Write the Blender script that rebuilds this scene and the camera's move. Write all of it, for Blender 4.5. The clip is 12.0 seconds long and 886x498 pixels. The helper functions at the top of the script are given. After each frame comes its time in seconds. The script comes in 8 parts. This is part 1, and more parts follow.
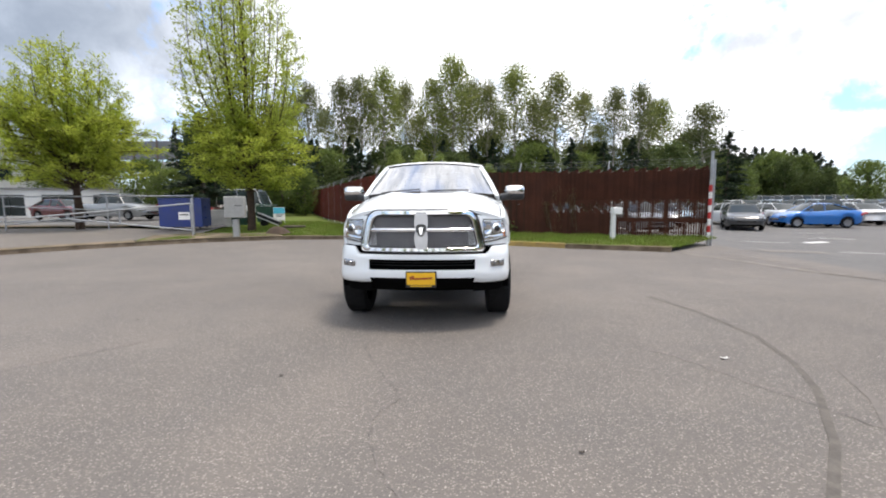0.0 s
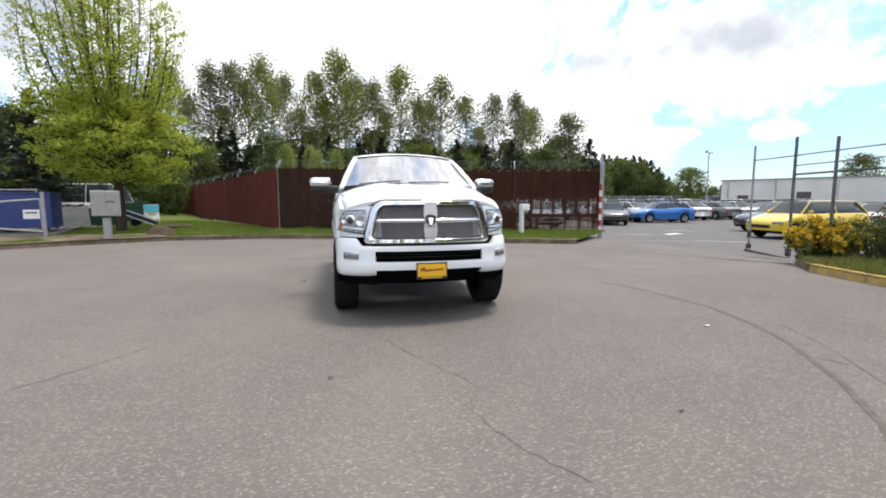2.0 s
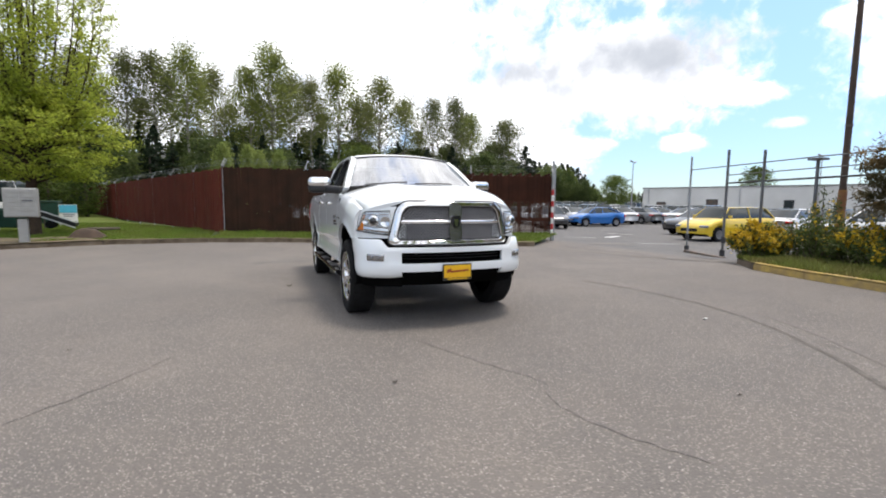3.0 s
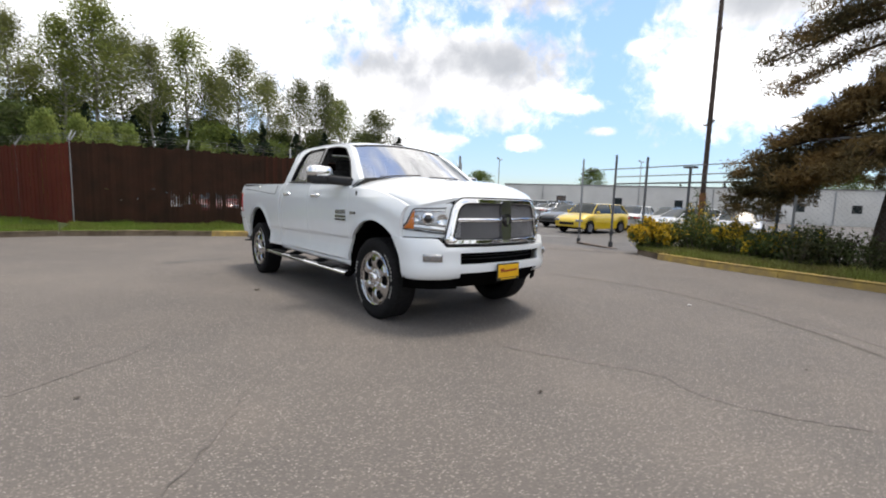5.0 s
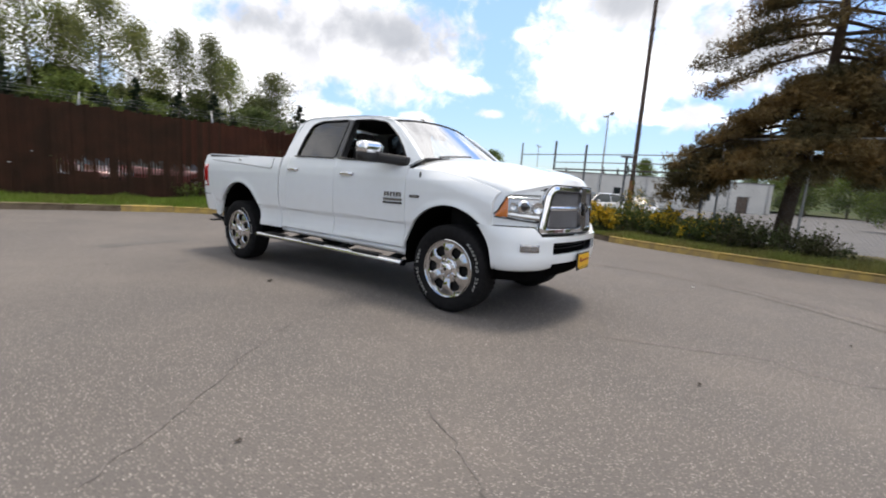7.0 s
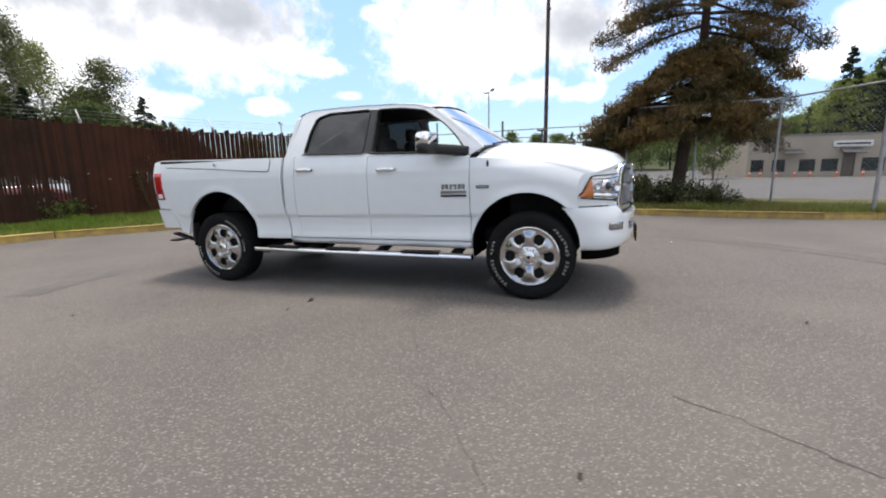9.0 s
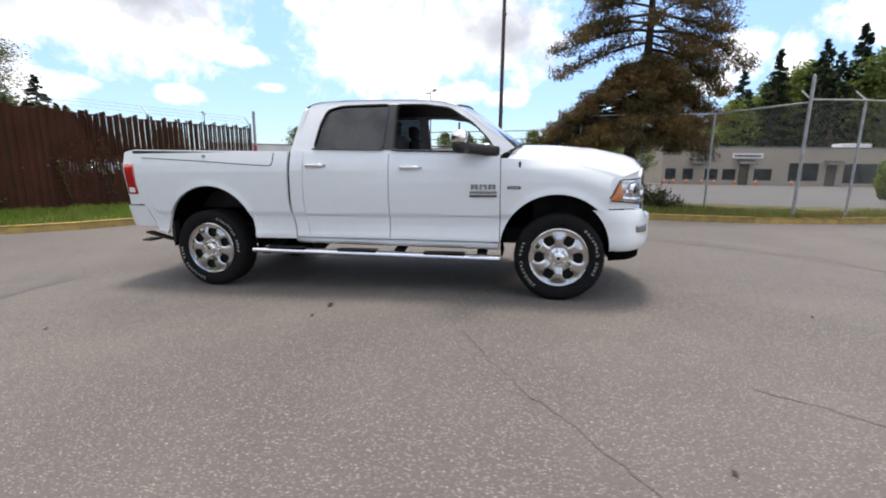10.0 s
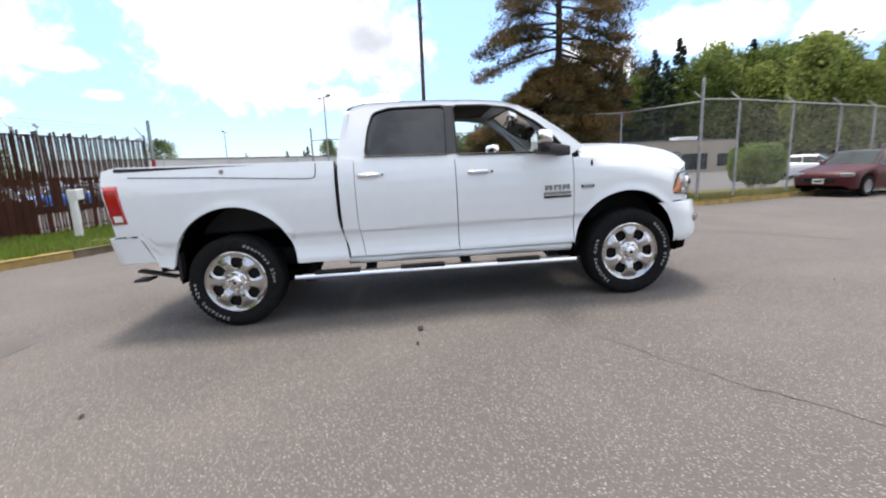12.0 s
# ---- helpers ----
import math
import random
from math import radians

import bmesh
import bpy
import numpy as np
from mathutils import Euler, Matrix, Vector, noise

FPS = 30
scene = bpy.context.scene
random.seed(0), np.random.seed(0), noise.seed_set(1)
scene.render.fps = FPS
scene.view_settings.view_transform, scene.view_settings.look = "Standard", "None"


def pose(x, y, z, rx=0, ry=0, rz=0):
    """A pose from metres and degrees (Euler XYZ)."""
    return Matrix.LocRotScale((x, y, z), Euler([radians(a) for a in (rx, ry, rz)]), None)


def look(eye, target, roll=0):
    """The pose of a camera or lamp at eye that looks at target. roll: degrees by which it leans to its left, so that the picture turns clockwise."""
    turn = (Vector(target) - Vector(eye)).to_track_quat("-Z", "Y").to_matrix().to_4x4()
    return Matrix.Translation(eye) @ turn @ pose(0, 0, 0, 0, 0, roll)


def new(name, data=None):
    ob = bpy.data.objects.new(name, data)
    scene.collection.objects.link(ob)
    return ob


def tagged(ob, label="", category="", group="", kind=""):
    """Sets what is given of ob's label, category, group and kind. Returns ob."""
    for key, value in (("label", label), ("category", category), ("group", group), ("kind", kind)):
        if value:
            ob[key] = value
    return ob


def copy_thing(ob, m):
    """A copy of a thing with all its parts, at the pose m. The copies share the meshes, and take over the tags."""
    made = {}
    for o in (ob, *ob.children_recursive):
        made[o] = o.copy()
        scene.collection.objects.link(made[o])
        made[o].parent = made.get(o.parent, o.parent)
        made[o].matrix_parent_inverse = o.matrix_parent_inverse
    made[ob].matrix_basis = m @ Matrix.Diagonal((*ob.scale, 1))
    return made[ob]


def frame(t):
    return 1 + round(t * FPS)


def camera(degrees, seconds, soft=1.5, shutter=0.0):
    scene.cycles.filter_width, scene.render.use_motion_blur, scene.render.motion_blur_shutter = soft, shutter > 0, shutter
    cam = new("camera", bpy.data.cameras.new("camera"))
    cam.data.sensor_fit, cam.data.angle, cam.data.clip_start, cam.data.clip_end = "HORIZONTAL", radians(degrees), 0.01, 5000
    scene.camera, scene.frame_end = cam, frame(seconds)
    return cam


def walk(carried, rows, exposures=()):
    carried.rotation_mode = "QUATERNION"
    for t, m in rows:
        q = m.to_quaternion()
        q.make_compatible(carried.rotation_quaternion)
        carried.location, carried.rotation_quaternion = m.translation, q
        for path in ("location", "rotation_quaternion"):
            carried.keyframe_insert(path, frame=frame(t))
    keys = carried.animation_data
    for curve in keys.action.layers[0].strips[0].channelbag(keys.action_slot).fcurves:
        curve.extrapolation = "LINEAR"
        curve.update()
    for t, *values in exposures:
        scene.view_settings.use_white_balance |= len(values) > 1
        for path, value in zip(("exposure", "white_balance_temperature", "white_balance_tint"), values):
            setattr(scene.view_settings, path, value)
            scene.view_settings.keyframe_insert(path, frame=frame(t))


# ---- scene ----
cam = camera(90.3, 12.0, 1.9, 0.4)
PATH = [
    (0, (0.464, -5.515, 1.37), (0.363, -3.529, 1.16), -0.3),
    (0.5, (0.319, -5.529, 1.345), (0.373, -3.538, 1.162), 2.7),
    (1, (-0.047, -5.597, 1.322), (0.244, -3.637, 1.049), 2.1),
    (1.5, (-0.425, -5.496, 1.272), (0.022, -3.56, 1.048), -0.4),
    (2, (-0.88, -5.38, 1.279), (-0.442, -3.441, 1.064), -0.1),
    (2.5, (-1.372, -5.328, 1.278), (-0.742, -3.445, 1.043), 1.3),
    (2.7, (-1.542, -5.257, 1.249), (-0.875, -3.383, 1.038), 0.9),
    (4.3, (-2.793, -4.352, 1.265), (-1.711, -2.682, 1.07), 2.4),
    (4.5, (-2.951, -4.239, 1.267), (-1.821, -2.599, 1.088), 2.6),
    (5, (-3.338, -3.948, 1.277), (-2.07, -2.418, 1.05), 1.9),
    (5.5, (-3.629, -3.585, 1.275), (-2.319, -2.099, 1.002), 2.7),
    (6, (-3.923, -3.242, 1.263), (-2.473, -1.895, 0.973), 3.3),
    (6.5, (-4.179, -2.84, 1.248), (-2.689, -1.55, 0.905), 3.8),
    (7, (-4.392, -2.42, 1.263), (-2.796, -1.254, 0.957), 4.1),
    (7.2, (-4.51, -2.249, 1.259), (-2.859, -1.162, 0.954), 2.9),
    (8.8, (-5.08, -0.83, 1.279), (-3.238, -0.127, 0.945), -0.7),
    (9, (-5.119, -0.644, 1.287), (-3.275, 0.035, 0.918), -1.1),
    (9.5, (-5.204, -0.167, 1.291), (-3.31, 0.386, 0.962), 0.2),
    (10, (-5.282, 0.324, 1.287), (-3.352, 0.692, 0.915), 0.7),
    (10.5, (-5.269, 0.827, 1.28), (-3.325, 1.105, 0.898), 0.5),
    (11, (-5.301, 1.316, 1.265), (-3.364, 1.389, 0.77), -0.3),
    (11.5, (-5.203, 1.771, 1.268), (-3.258, 1.796, 0.803), -1.7),
    (12, (-5.108, 2.165, 1.301), (-3.146, 2.02, 0.944), -2.3),
]
walk(cam, [(t, look(eye, target, roll)) for t, eye, target, roll in PATH],
     [(0, 0.42, 6850, 12), (2.5, 0.32, 6850, 12), (4.5, 0.05, 7050, 12), (7.0, 0.07, 7000, 13), (9.5, 0.16, 6900, 13), (10.5, 0.23, 6900, 14), (12, 0.43, 6850, 13)])

# ---- world, sun ----
world = bpy.data.worlds.new("sky")
scene.world = world
world.use_nodes = True
wn, wl = world.node_tree.nodes, world.node_tree.links
wn.clear()


def wnode(kind, **values):
    n = wn.new(kind)
    for k, v in values.items():
        n.inputs[k].default_value = v
    return n


SUN_AZ, SUN_EL = 83.0, 75.0
sky = wn.new("ShaderNodeTexSky")
sky.sky_type = "NISHITA"
sky.sun_disc = False
sky.sun_elevation = radians(SUN_EL)
sky.sun_rotation = radians(SUN_AZ)
sky.air_density, sky.dust_density, sky.ozone_density = 1.0, 0.6, 1.5
tc = wn.new("ShaderNodeTexCoord")
sep = wn.new("ShaderNodeSeparateXYZ")
wl.new(tc.outputs["Generated"], sep.inputs[0])


def wmath(op, a, b=None):
    n = wn.new("ShaderNodeMath")
    n.operation = op
    for i, v in enumerate((a, b)):
        if v is None:
            continue
        if isinstance(v, (int, float)):
            n.inputs[i].default_value = v
        else:
            wl.new(v, n.inputs[i])
    return n.outputs[0]


# clouds lie on a flat layer overhead
lift = wmath("ADD", wmath("MAXIMUM", sep.outputs[2], 0.0), 0.16)
plane = wn.new("ShaderNodeCombineXYZ")
wl.new(wmath("DIVIDE", sep.outputs[0], lift), plane.inputs[0])
wl.new(wmath("DIVIDE", sep.outputs[1], lift), plane.inputs[1])
plane.inputs[2].default_value = 3.7


def wnoise(scale, detail, rough, distortion=0.0):
    n = wnode("ShaderNodeTexNoise", Scale=scale, Detail=detail, Roughness=rough, Distortion=distortion)
    wl.new(plane.outputs[0], n.inputs["Vector"])
    return n.outputs["Fac"]


def wramp(fac, stops):
    r = wn.new("ShaderNodeValToRGB")
    r.color_ramp.interpolation = "EASE"
    el = r.color_ramp.elements
    for i, (p, c) in enumerate(stops):
        e = el[i] if i < 2 else el.new(p)
        e.position, e.color = p, c
    wl.new(fac, r.inputs[0])
    return r.outputs[0]


# direction in degrees: bearing from +y towards +x, and height above the horizon
bearing = wmath("MULTIPLY", wmath("ARCTAN2", sep.outputs[0], sep.outputs[1]), 57.2958)
height = wmath("MULTIPLY", wmath("ARCSINE", sep.outputs[2]), 57.2958)
where = wn.new("ShaderNodeCombineXYZ")
wl.new(bearing, where.inputs[0])
wl.new(height, where.inputs[1])


def wdome(scale, detail, rough):
    n = wnode("ShaderNodeTexNoise", Scale=scale, Detail=detail, Roughness=rough, Distortion=0.25)
    wl.new(tc.outputs["Generated"], n.inputs["Vector"])
    return n.outputs["Fac"]


def heaps(banks):
    """How deep inside the nearest of the cloud banks a direction lies; banks are (bearing, height, half width, half height)."""
    nearest = None
    for a, e, w, h in banks:
        sub = wn.new("ShaderNodeVectorMath")
        sub.operation = "SUBTRACT"
        wl.new(where.outputs[0], sub.inputs[0])
        sub.inputs[1].default_value = (a, e, 0)
        mul = wn.new("ShaderNodeVectorMath")
        mul.operation = "MULTIPLY"
        wl.new(sub.outputs[0], mul.inputs[0])
        mul.inputs[1].default_value = (1 / w, 1 / h, 0)
        far_off = wn.new("ShaderNodeVectorMath")
        far_off.operation = "LENGTH"
        wl.new(mul.outputs[0], far_off.inputs[0])
        nearest = far_off.outputs["Value"] if nearest is None else wmath("MINIMUM", nearest, far_off.outputs["Value"])
    return wmath("SUBTRACT", 1.0, nearest)


def wstep(value, lo, hi):
    r = wn.new("ShaderNodeMapRange")
    r.interpolation_type = "SMOOTHSTEP"
    r.inputs["From Min"].default_value, r.inputs["From Max"].default_value = lo, hi
    wl.new(value, r.inputs["Value"])
    return r.outputs[0]


# cumulus: closed cover in the north and west, single heaps over the east and south-east
BANKS = [(-4, 22, 43, 21), (27, 9, 12, 9), (-50, 16, 30, 18), (40, 14.8, 19, 6.2), (49, 27, 14, 6.5), (55.4, 11.7, 4.2, 1.4), (49.0, 7.1, 2.9, 1.1), (58.6, 8.6, 1.8, 0.7), (62.6, 17.4, 2.4, 1.0),
         (38.4, 7.3, 3.8, 1.5), (72, 13.8, 12, 5.8), (82, 9.0, 3.4, 1.5), (86.5, 8.2, 3.0, 1.2), (78, 8.7, 3.2, 0.9), (86, 15.4, 8.5, 5.4), (74, 21, 9, 4), (109, 9.0, 2.4, 1.4),
         (111.8, 11.6, 2.6, 2.0), (116, 10.6, 1.8, 2.4), (125, 13.2, 7.0, 2.4), (135.8, 12.0, 4.4, 2.2), (150, 10, 9, 4), (99, 24, 8, 3.5)]
ragged = wmath("ADD", wmath("MULTIPLY", wmath("SUBTRACT", wdome(7.0, 3.0, 0.5), 0.5), 1.1), wmath("MULTIPLY", wmath("SUBTRACT", wdome(24.0, 9.0, 0.62), 0.5), 1.5))
mask = wstep(wmath("ADD", heaps(BANKS), ragged), -0.16, 0.46)
# broken cloud overhead and to the south
cover = wmath("ADD", wnoise(1.45, 8.0, 0.55, 0.10), 0.075)
beyond = wmath("MAXIMUM", wstep(height, 27.0, 36.0), wstep(wmath("ABSOLUTE", wmath("SUBTRACT", bearing, 47.0)), 100.0, 115.0))
mask = wmath("MAXIMUM", mask, wmath("MULTIPLY", wstep(cover, 0.44, 0.54), beyond))
# grey bases
BASES = [(31.5, 15.8, 6.5, 2.9), (46, 16.4, 9, 3.4), (73, 20.4, 7.5, 3.0), (86.5, 15.0, 7, 4.4), (-41, 17, 15, 6), (-29, 20, 6, 6), (-50, 9.5, 9, 5), (52, 25, 12, 4), (-2, 34, 26, 7)]
base = wmath("MULTIPLY", wstep(wmath("ADD", heaps(BASES), wmath("MULTIPLY", wmath("SUBTRACT", wdome(8.0, 7.0, 0.58), 0.5), 1.8)), -0.50, 0.95), 0.85)
relief = wramp(wdome(11.0, 7.0, 0.6), [(0.36, (9.2, 9.8, 10.9, 1)), (0.60, (14.5, 15.2, 16.2, 1))])
belly = wn.new("ShaderNodeMix")
belly.data_type = "RGBA"
belly.inputs["B"].default_value = (4.7, 5.3, 6.2, 1)
wl.new(base, belly.inputs["Factor"])
wl.new(relief, belly.inputs["A"])
shade = belly.outputs["Result"]
# heavier cloud to the west
west = wn.new("ShaderNodeMapRange")
west.interpolation_type = "SMOOTHSTEP"
west.inputs["From Min"].default_value, west.inputs["From Max"].default_value = -0.75, -0.25
wl.new(sep.outputs[0], west.inputs["Value"])
heavy = wn.new("ShaderNodeMix")
heavy.data_type = "RGBA"
heavy.inputs["A"].default_value, heavy.inputs["B"].default_value = (0.52, 0.58, 0.66, 1), (1, 1, 1, 1)
wl.new(west.outputs[0], heavy.inputs["Factor"])
dim = wn.new("ShaderNodeMix")
dim.data_type, dim.blend_type = "RGBA", "MULTIPLY"
dim.inputs["Factor"].default_value = 1.0
wl.new(shade, dim.inputs["A"])
wl.new(heavy.outputs["Result"], dim.inputs["B"])
shade = dim.outputs["Result"]
tall = wn.new("ShaderNodeMix")
tall.data_type = "RGBA"
wl.new(mask, tall.inputs["Factor"])
lighter = wn.new("ShaderNodeMix")
lighter.data_type, lighter.blend_type = "RGBA", "MULTIPLY"
lighter.inputs["Factor"].default_value = 1.0
lighter.inputs["B"].default_value = (1.96, 2.23, 2.56, 1)
wl.new(sky.outputs[0], lighter.inputs["A"])
# the clear sky pales less towards the horizon than the model has it
low = wn.new("ShaderNodeMapRange")
low.interpolation_type = "SMOOTHSTEP"
low.inputs["From Min"].default_value, low.inputs["From Max"].default_value = 0.0, 0.40
wl.new(sep.outputs[2], low.inputs["Value"])
haze = wn.new("ShaderNodeMix")
haze.data_type = "RGBA"
haze.inputs["A"].default_value, haze.inputs["B"].default_value = (0.60, 0.63, 0.68, 1), (1, 1, 1, 1)
wl.new(low.outputs[0], haze.inputs["Factor"])
clear = wn.new("ShaderNodeMix")
clear.data_type, clear.blend_type = "RGBA", "MULTIPLY"
clear.inputs["Factor"].default_value = 1.0
wl.new(lighter.outputs["Result"], clear.inputs["A"])
wl.new(haze.outputs["Result"], clear.inputs["B"])
wl.new(clear.outputs["Result"], tall.inputs["A"])
wl.new(shade, tall.inputs["B"])
bg = wnode("ShaderNodeBackground", Strength=0.098)
wl.new(tall.outputs["Result"], bg.inputs["Color"])
wout = wn.new("ShaderNodeOutputWorld")
wl.new(bg.outputs[0], wout.inputs[0])

sun = new("sun", bpy.data.lights.new("sun", "SUN"))
sun.data.energy, sun.data.angle, sun.data.color = 2.60, radians(14), (1.0, 0.94, 0.86)
sd = Vector((math.sin(radians(SUN_AZ)) * math.cos(radians(SUN_EL)), math.cos(radians(SUN_AZ)) * math.cos(radians(SUN_EL)), math.sin(radians(SUN_EL))))
sun.matrix_world = look(sd * 50, (0, 0, 0))


# ---- materials ----
def mat(name, color, rough=0.6, metal=0.0, vary=0.25, scale=8.0, fine=0.0, bump=0.0, bump_scale=60.0, coat=0.0,
        second=None, island=0.0, spec=0.5, obj_rand=0.0, trans=0.0):
    """A painted, worn or natural surface: base colour with broad stains and fine grain, and relief."""
    m = bpy.data.materials.new(name)
    m.use_nodes = True
    n, l = m.node_tree.nodes, m.node_tree.links
    p = n["Principled BSDF"]
    p.inputs["Roughness"].default_value = rough
    p.inputs["Metallic"].default_value = metal
    p.inputs["Coat Weight"].default_value = coat
    p.inputs["Coat Roughness"].default_value = 0.03
    p.inputs["Specular IOR Level"].default_value = spec
    p.inputs["Transmission Weight"].default_value = trans
    geo = n.new("ShaderNodeNewGeometry")
    t1 = n.new("ShaderNodeTexNoise")
    t1.inputs["Scale"].default_value, t1.inputs["Detail"].default_value = scale, 5
    l.new(geo.outputs["Position"], t1.inputs["Vector"])
    mix = n.new("ShaderNodeMix")
    mix.data_type = "RGBA"
    other = second or tuple(c * (1 - vary) for c in color)
    mix.inputs["A"].default_value = (*color, 1)
    mix.inputs["B"].default_value = (*other, 1)
    r = n.new("ShaderNodeMapRange")
    r.inputs["From Min"].default_value, r.inputs["From Max"].default_value = 0.35, 0.65
    l.new(t1.outputs["Fac"], r.inputs["Value"])
    l.new(r.outputs[0], mix.inputs["Factor"])
    out = mix.outputs["Result"]

    def value(amount, source):
        nonlocal out
        h = n.new("ShaderNodeHueSaturation")
        q = n.new("ShaderNodeMapRange")
        q.inputs["To Min"].default_value, q.inputs["To Max"].default_value = 1 - amount, 1 + amount
        l.new(source, q.inputs["Value"])
        l.new(q.outputs[0], h.inputs["Value"])
        l.new(out, h.inputs["Color"])
        out = h.outputs["Color"]

    if fine:
        t2 = n.new("ShaderNodeTexNoise")
        t2.inputs["Scale"].default_value, t2.inputs["Detail"].default_value = bump_scale, 3
        l.new(geo.outputs["Position"], t2.inputs["Vector"])
        value(fine, t2.outputs["Fac"])
    if island:
        value(island, geo.outputs["Random Per Island"])
    if obj_rand:
        oi = n.new("ShaderNodeObjectInfo")
        value(obj_rand, oi.outputs["Random"])
    l.new(out, p.inputs["Base Color"])
    if bump:
        t3 = n.new("ShaderNodeTexNoise")
        t3.inputs["Scale"].default_value, t3.inputs["Detail"].default_value = bump_scale, 4
        l.new(geo.outputs["Position"], t3.inputs["Vector"])
        b = n.new("ShaderNodeBump")
        b.inputs["Strength"].default_value, b.inputs["Distance"].default_value = bump, 0.01
        l.new(t3.outputs["Fac"], b.inputs["Height"])
        l.new(b.outputs[0], p.inputs["Normal"])
    return m


def asphalt(name, color, stain):
    """Aged asphalt: pale stone chips in a grey binder, broad stains and small pits."""
    m = mat(name, color, 0.86, second=(color[0] * 0.80, color[1] * 0.82, color[2] * 0.85), scale=0.9, fine=0.30, bump=0.5, bump_scale=110)
    n, l = m.node_tree.nodes, m.node_tree.links
    p = n["Principled BSDF"]
    src = p.inputs["Base Color"].links[0].from_socket
    geo = n.new("ShaderNodeNewGeometry")
    # wide darker fields where traffic and oil have stained it
    t = n.new("ShaderNodeTexNoise")
    t.inputs["Scale"].default_value, t.inputs["Detail"].default_value, t.inputs["Roughness"].default_value = 0.32, 4, 0.6
    l.new(geo.outputs["Position"], t.inputs["Vector"])
    r = n.new("ShaderNodeMapRange")
    r.inputs["From Min"].default_value, r.inputs["From Max"].default_value = 0.40, 0.62
    r.inputs["To Min"].default_value, r.inputs["To Max"].default_value = 0.0, 0.55
    l.new(t.outputs["Fac"], r.inputs["Value"])
    x = n.new("ShaderNodeMix")
    x.data_type = "RGBA"
    l.new(r.outputs[0], x.inputs["Factor"])
    l.new(src, x.inputs["A"])
    x.inputs["B"].default_value = (color[0] * 0.66, color[1] * 0.67, color[2] * 0.70, 1)
    src = x.outputs["Result"]
    for scale, lo, hi, tone, rare, most in ((70.0, 0.12, 0.45, (0.37, 0.33, 0.29), 0.42, 0.6), (58.0, 0.12, 0.42, stain, 0.60, 0.6), (54.0, 0.10, 0.36, (0.50, 0.46, 0.41), 0.76, 0.60), (46.0, 0.06, 0.20, (0.74, 0.70, 0.64), 0.91, 0.8)):
        v = n.new("ShaderNodeTexVoronoi")
        v.inputs["Scale"].default_value = scale
        l.new(geo.outputs["Position"], v.inputs["Vector"])
        r = n.new("ShaderNodeMapRange")
        r.inputs["From Min"].default_value, r.inputs["From Max"].default_value = lo, hi
        r.inputs["To Min"].default_value, r.inputs["To Max"].default_value = most, 0.0
        l.new(v.outputs["Distance"], r.inputs["Value"])
        # only some of the chips are pale
        c = n.new("ShaderNodeSeparateColor")
        l.new(v.outputs["Color"], c.inputs[0])
        k = n.new("ShaderNodeMath")
        k.operation = "GREATER_THAN"
        l.new(c.outputs[0], k.inputs[0])
        k.inputs[1].default_value = rare
        f = n.new("ShaderNodeMath")
        f.operation = "MULTIPLY"
        l.new(r.outputs[0], f.inputs[0])
        l.new(k.outputs[0], f.inputs[1])
        x = n.new("ShaderNodeMix")
        x.data_type = "RGBA"
        l.new(f.outputs[0], x.inputs["Factor"])
        l.new(src, x.inputs["A"])
        x.inputs["B"].default_value = (*tone, 1)
        src = x.outputs["Result"]
    l.new(src, p.inputs["Base Color"])
    return m


def glass(name, tint, rough=0.0, alpha=0.25):
    """Thin automotive or window glass: sees through by alpha, mirrors the sky."""
    m = bpy.data.materials.new(name)
    m.use_nodes = True
    n, l = m.node_tree.nodes, m.node_tree.links
    n.clear()
    tr = n.new("ShaderNodeBsdfTransparent")
    tr.inputs[0].default_value = (*tint, 1)
    gl = n.new("ShaderNodeBsdfGlossy")
    gl.inputs["Roughness"].default_value = rough
    lw = n.new("ShaderNodeLayerWeight")
    lw.inputs["Blend"].default_value = 0.5
    fr = n.new("ShaderNodeMath")
    fr.operation = "POWER"
    fr.inputs[1].default_value = 4.0
    l.new(lw.outputs["Facing"], fr.inputs[0])
    mx = n.new("ShaderNodeMixShader")
    ad = n.new("ShaderNodeMath")
    ad.operation = "ADD"
    ad.inputs[1].default_value = alpha
    l.new(fr.outputs[0], ad.inputs[0])
    l.new(ad.outputs[0], mx.inputs[0])
    l.new(tr.outputs[0], mx.inputs[1])
    l.new(gl.outputs[0], mx.inputs[2])
    o = n.new("ShaderNodeOutputMaterial")
    l.new(mx.outputs[0], o.inputs[0])
    return m


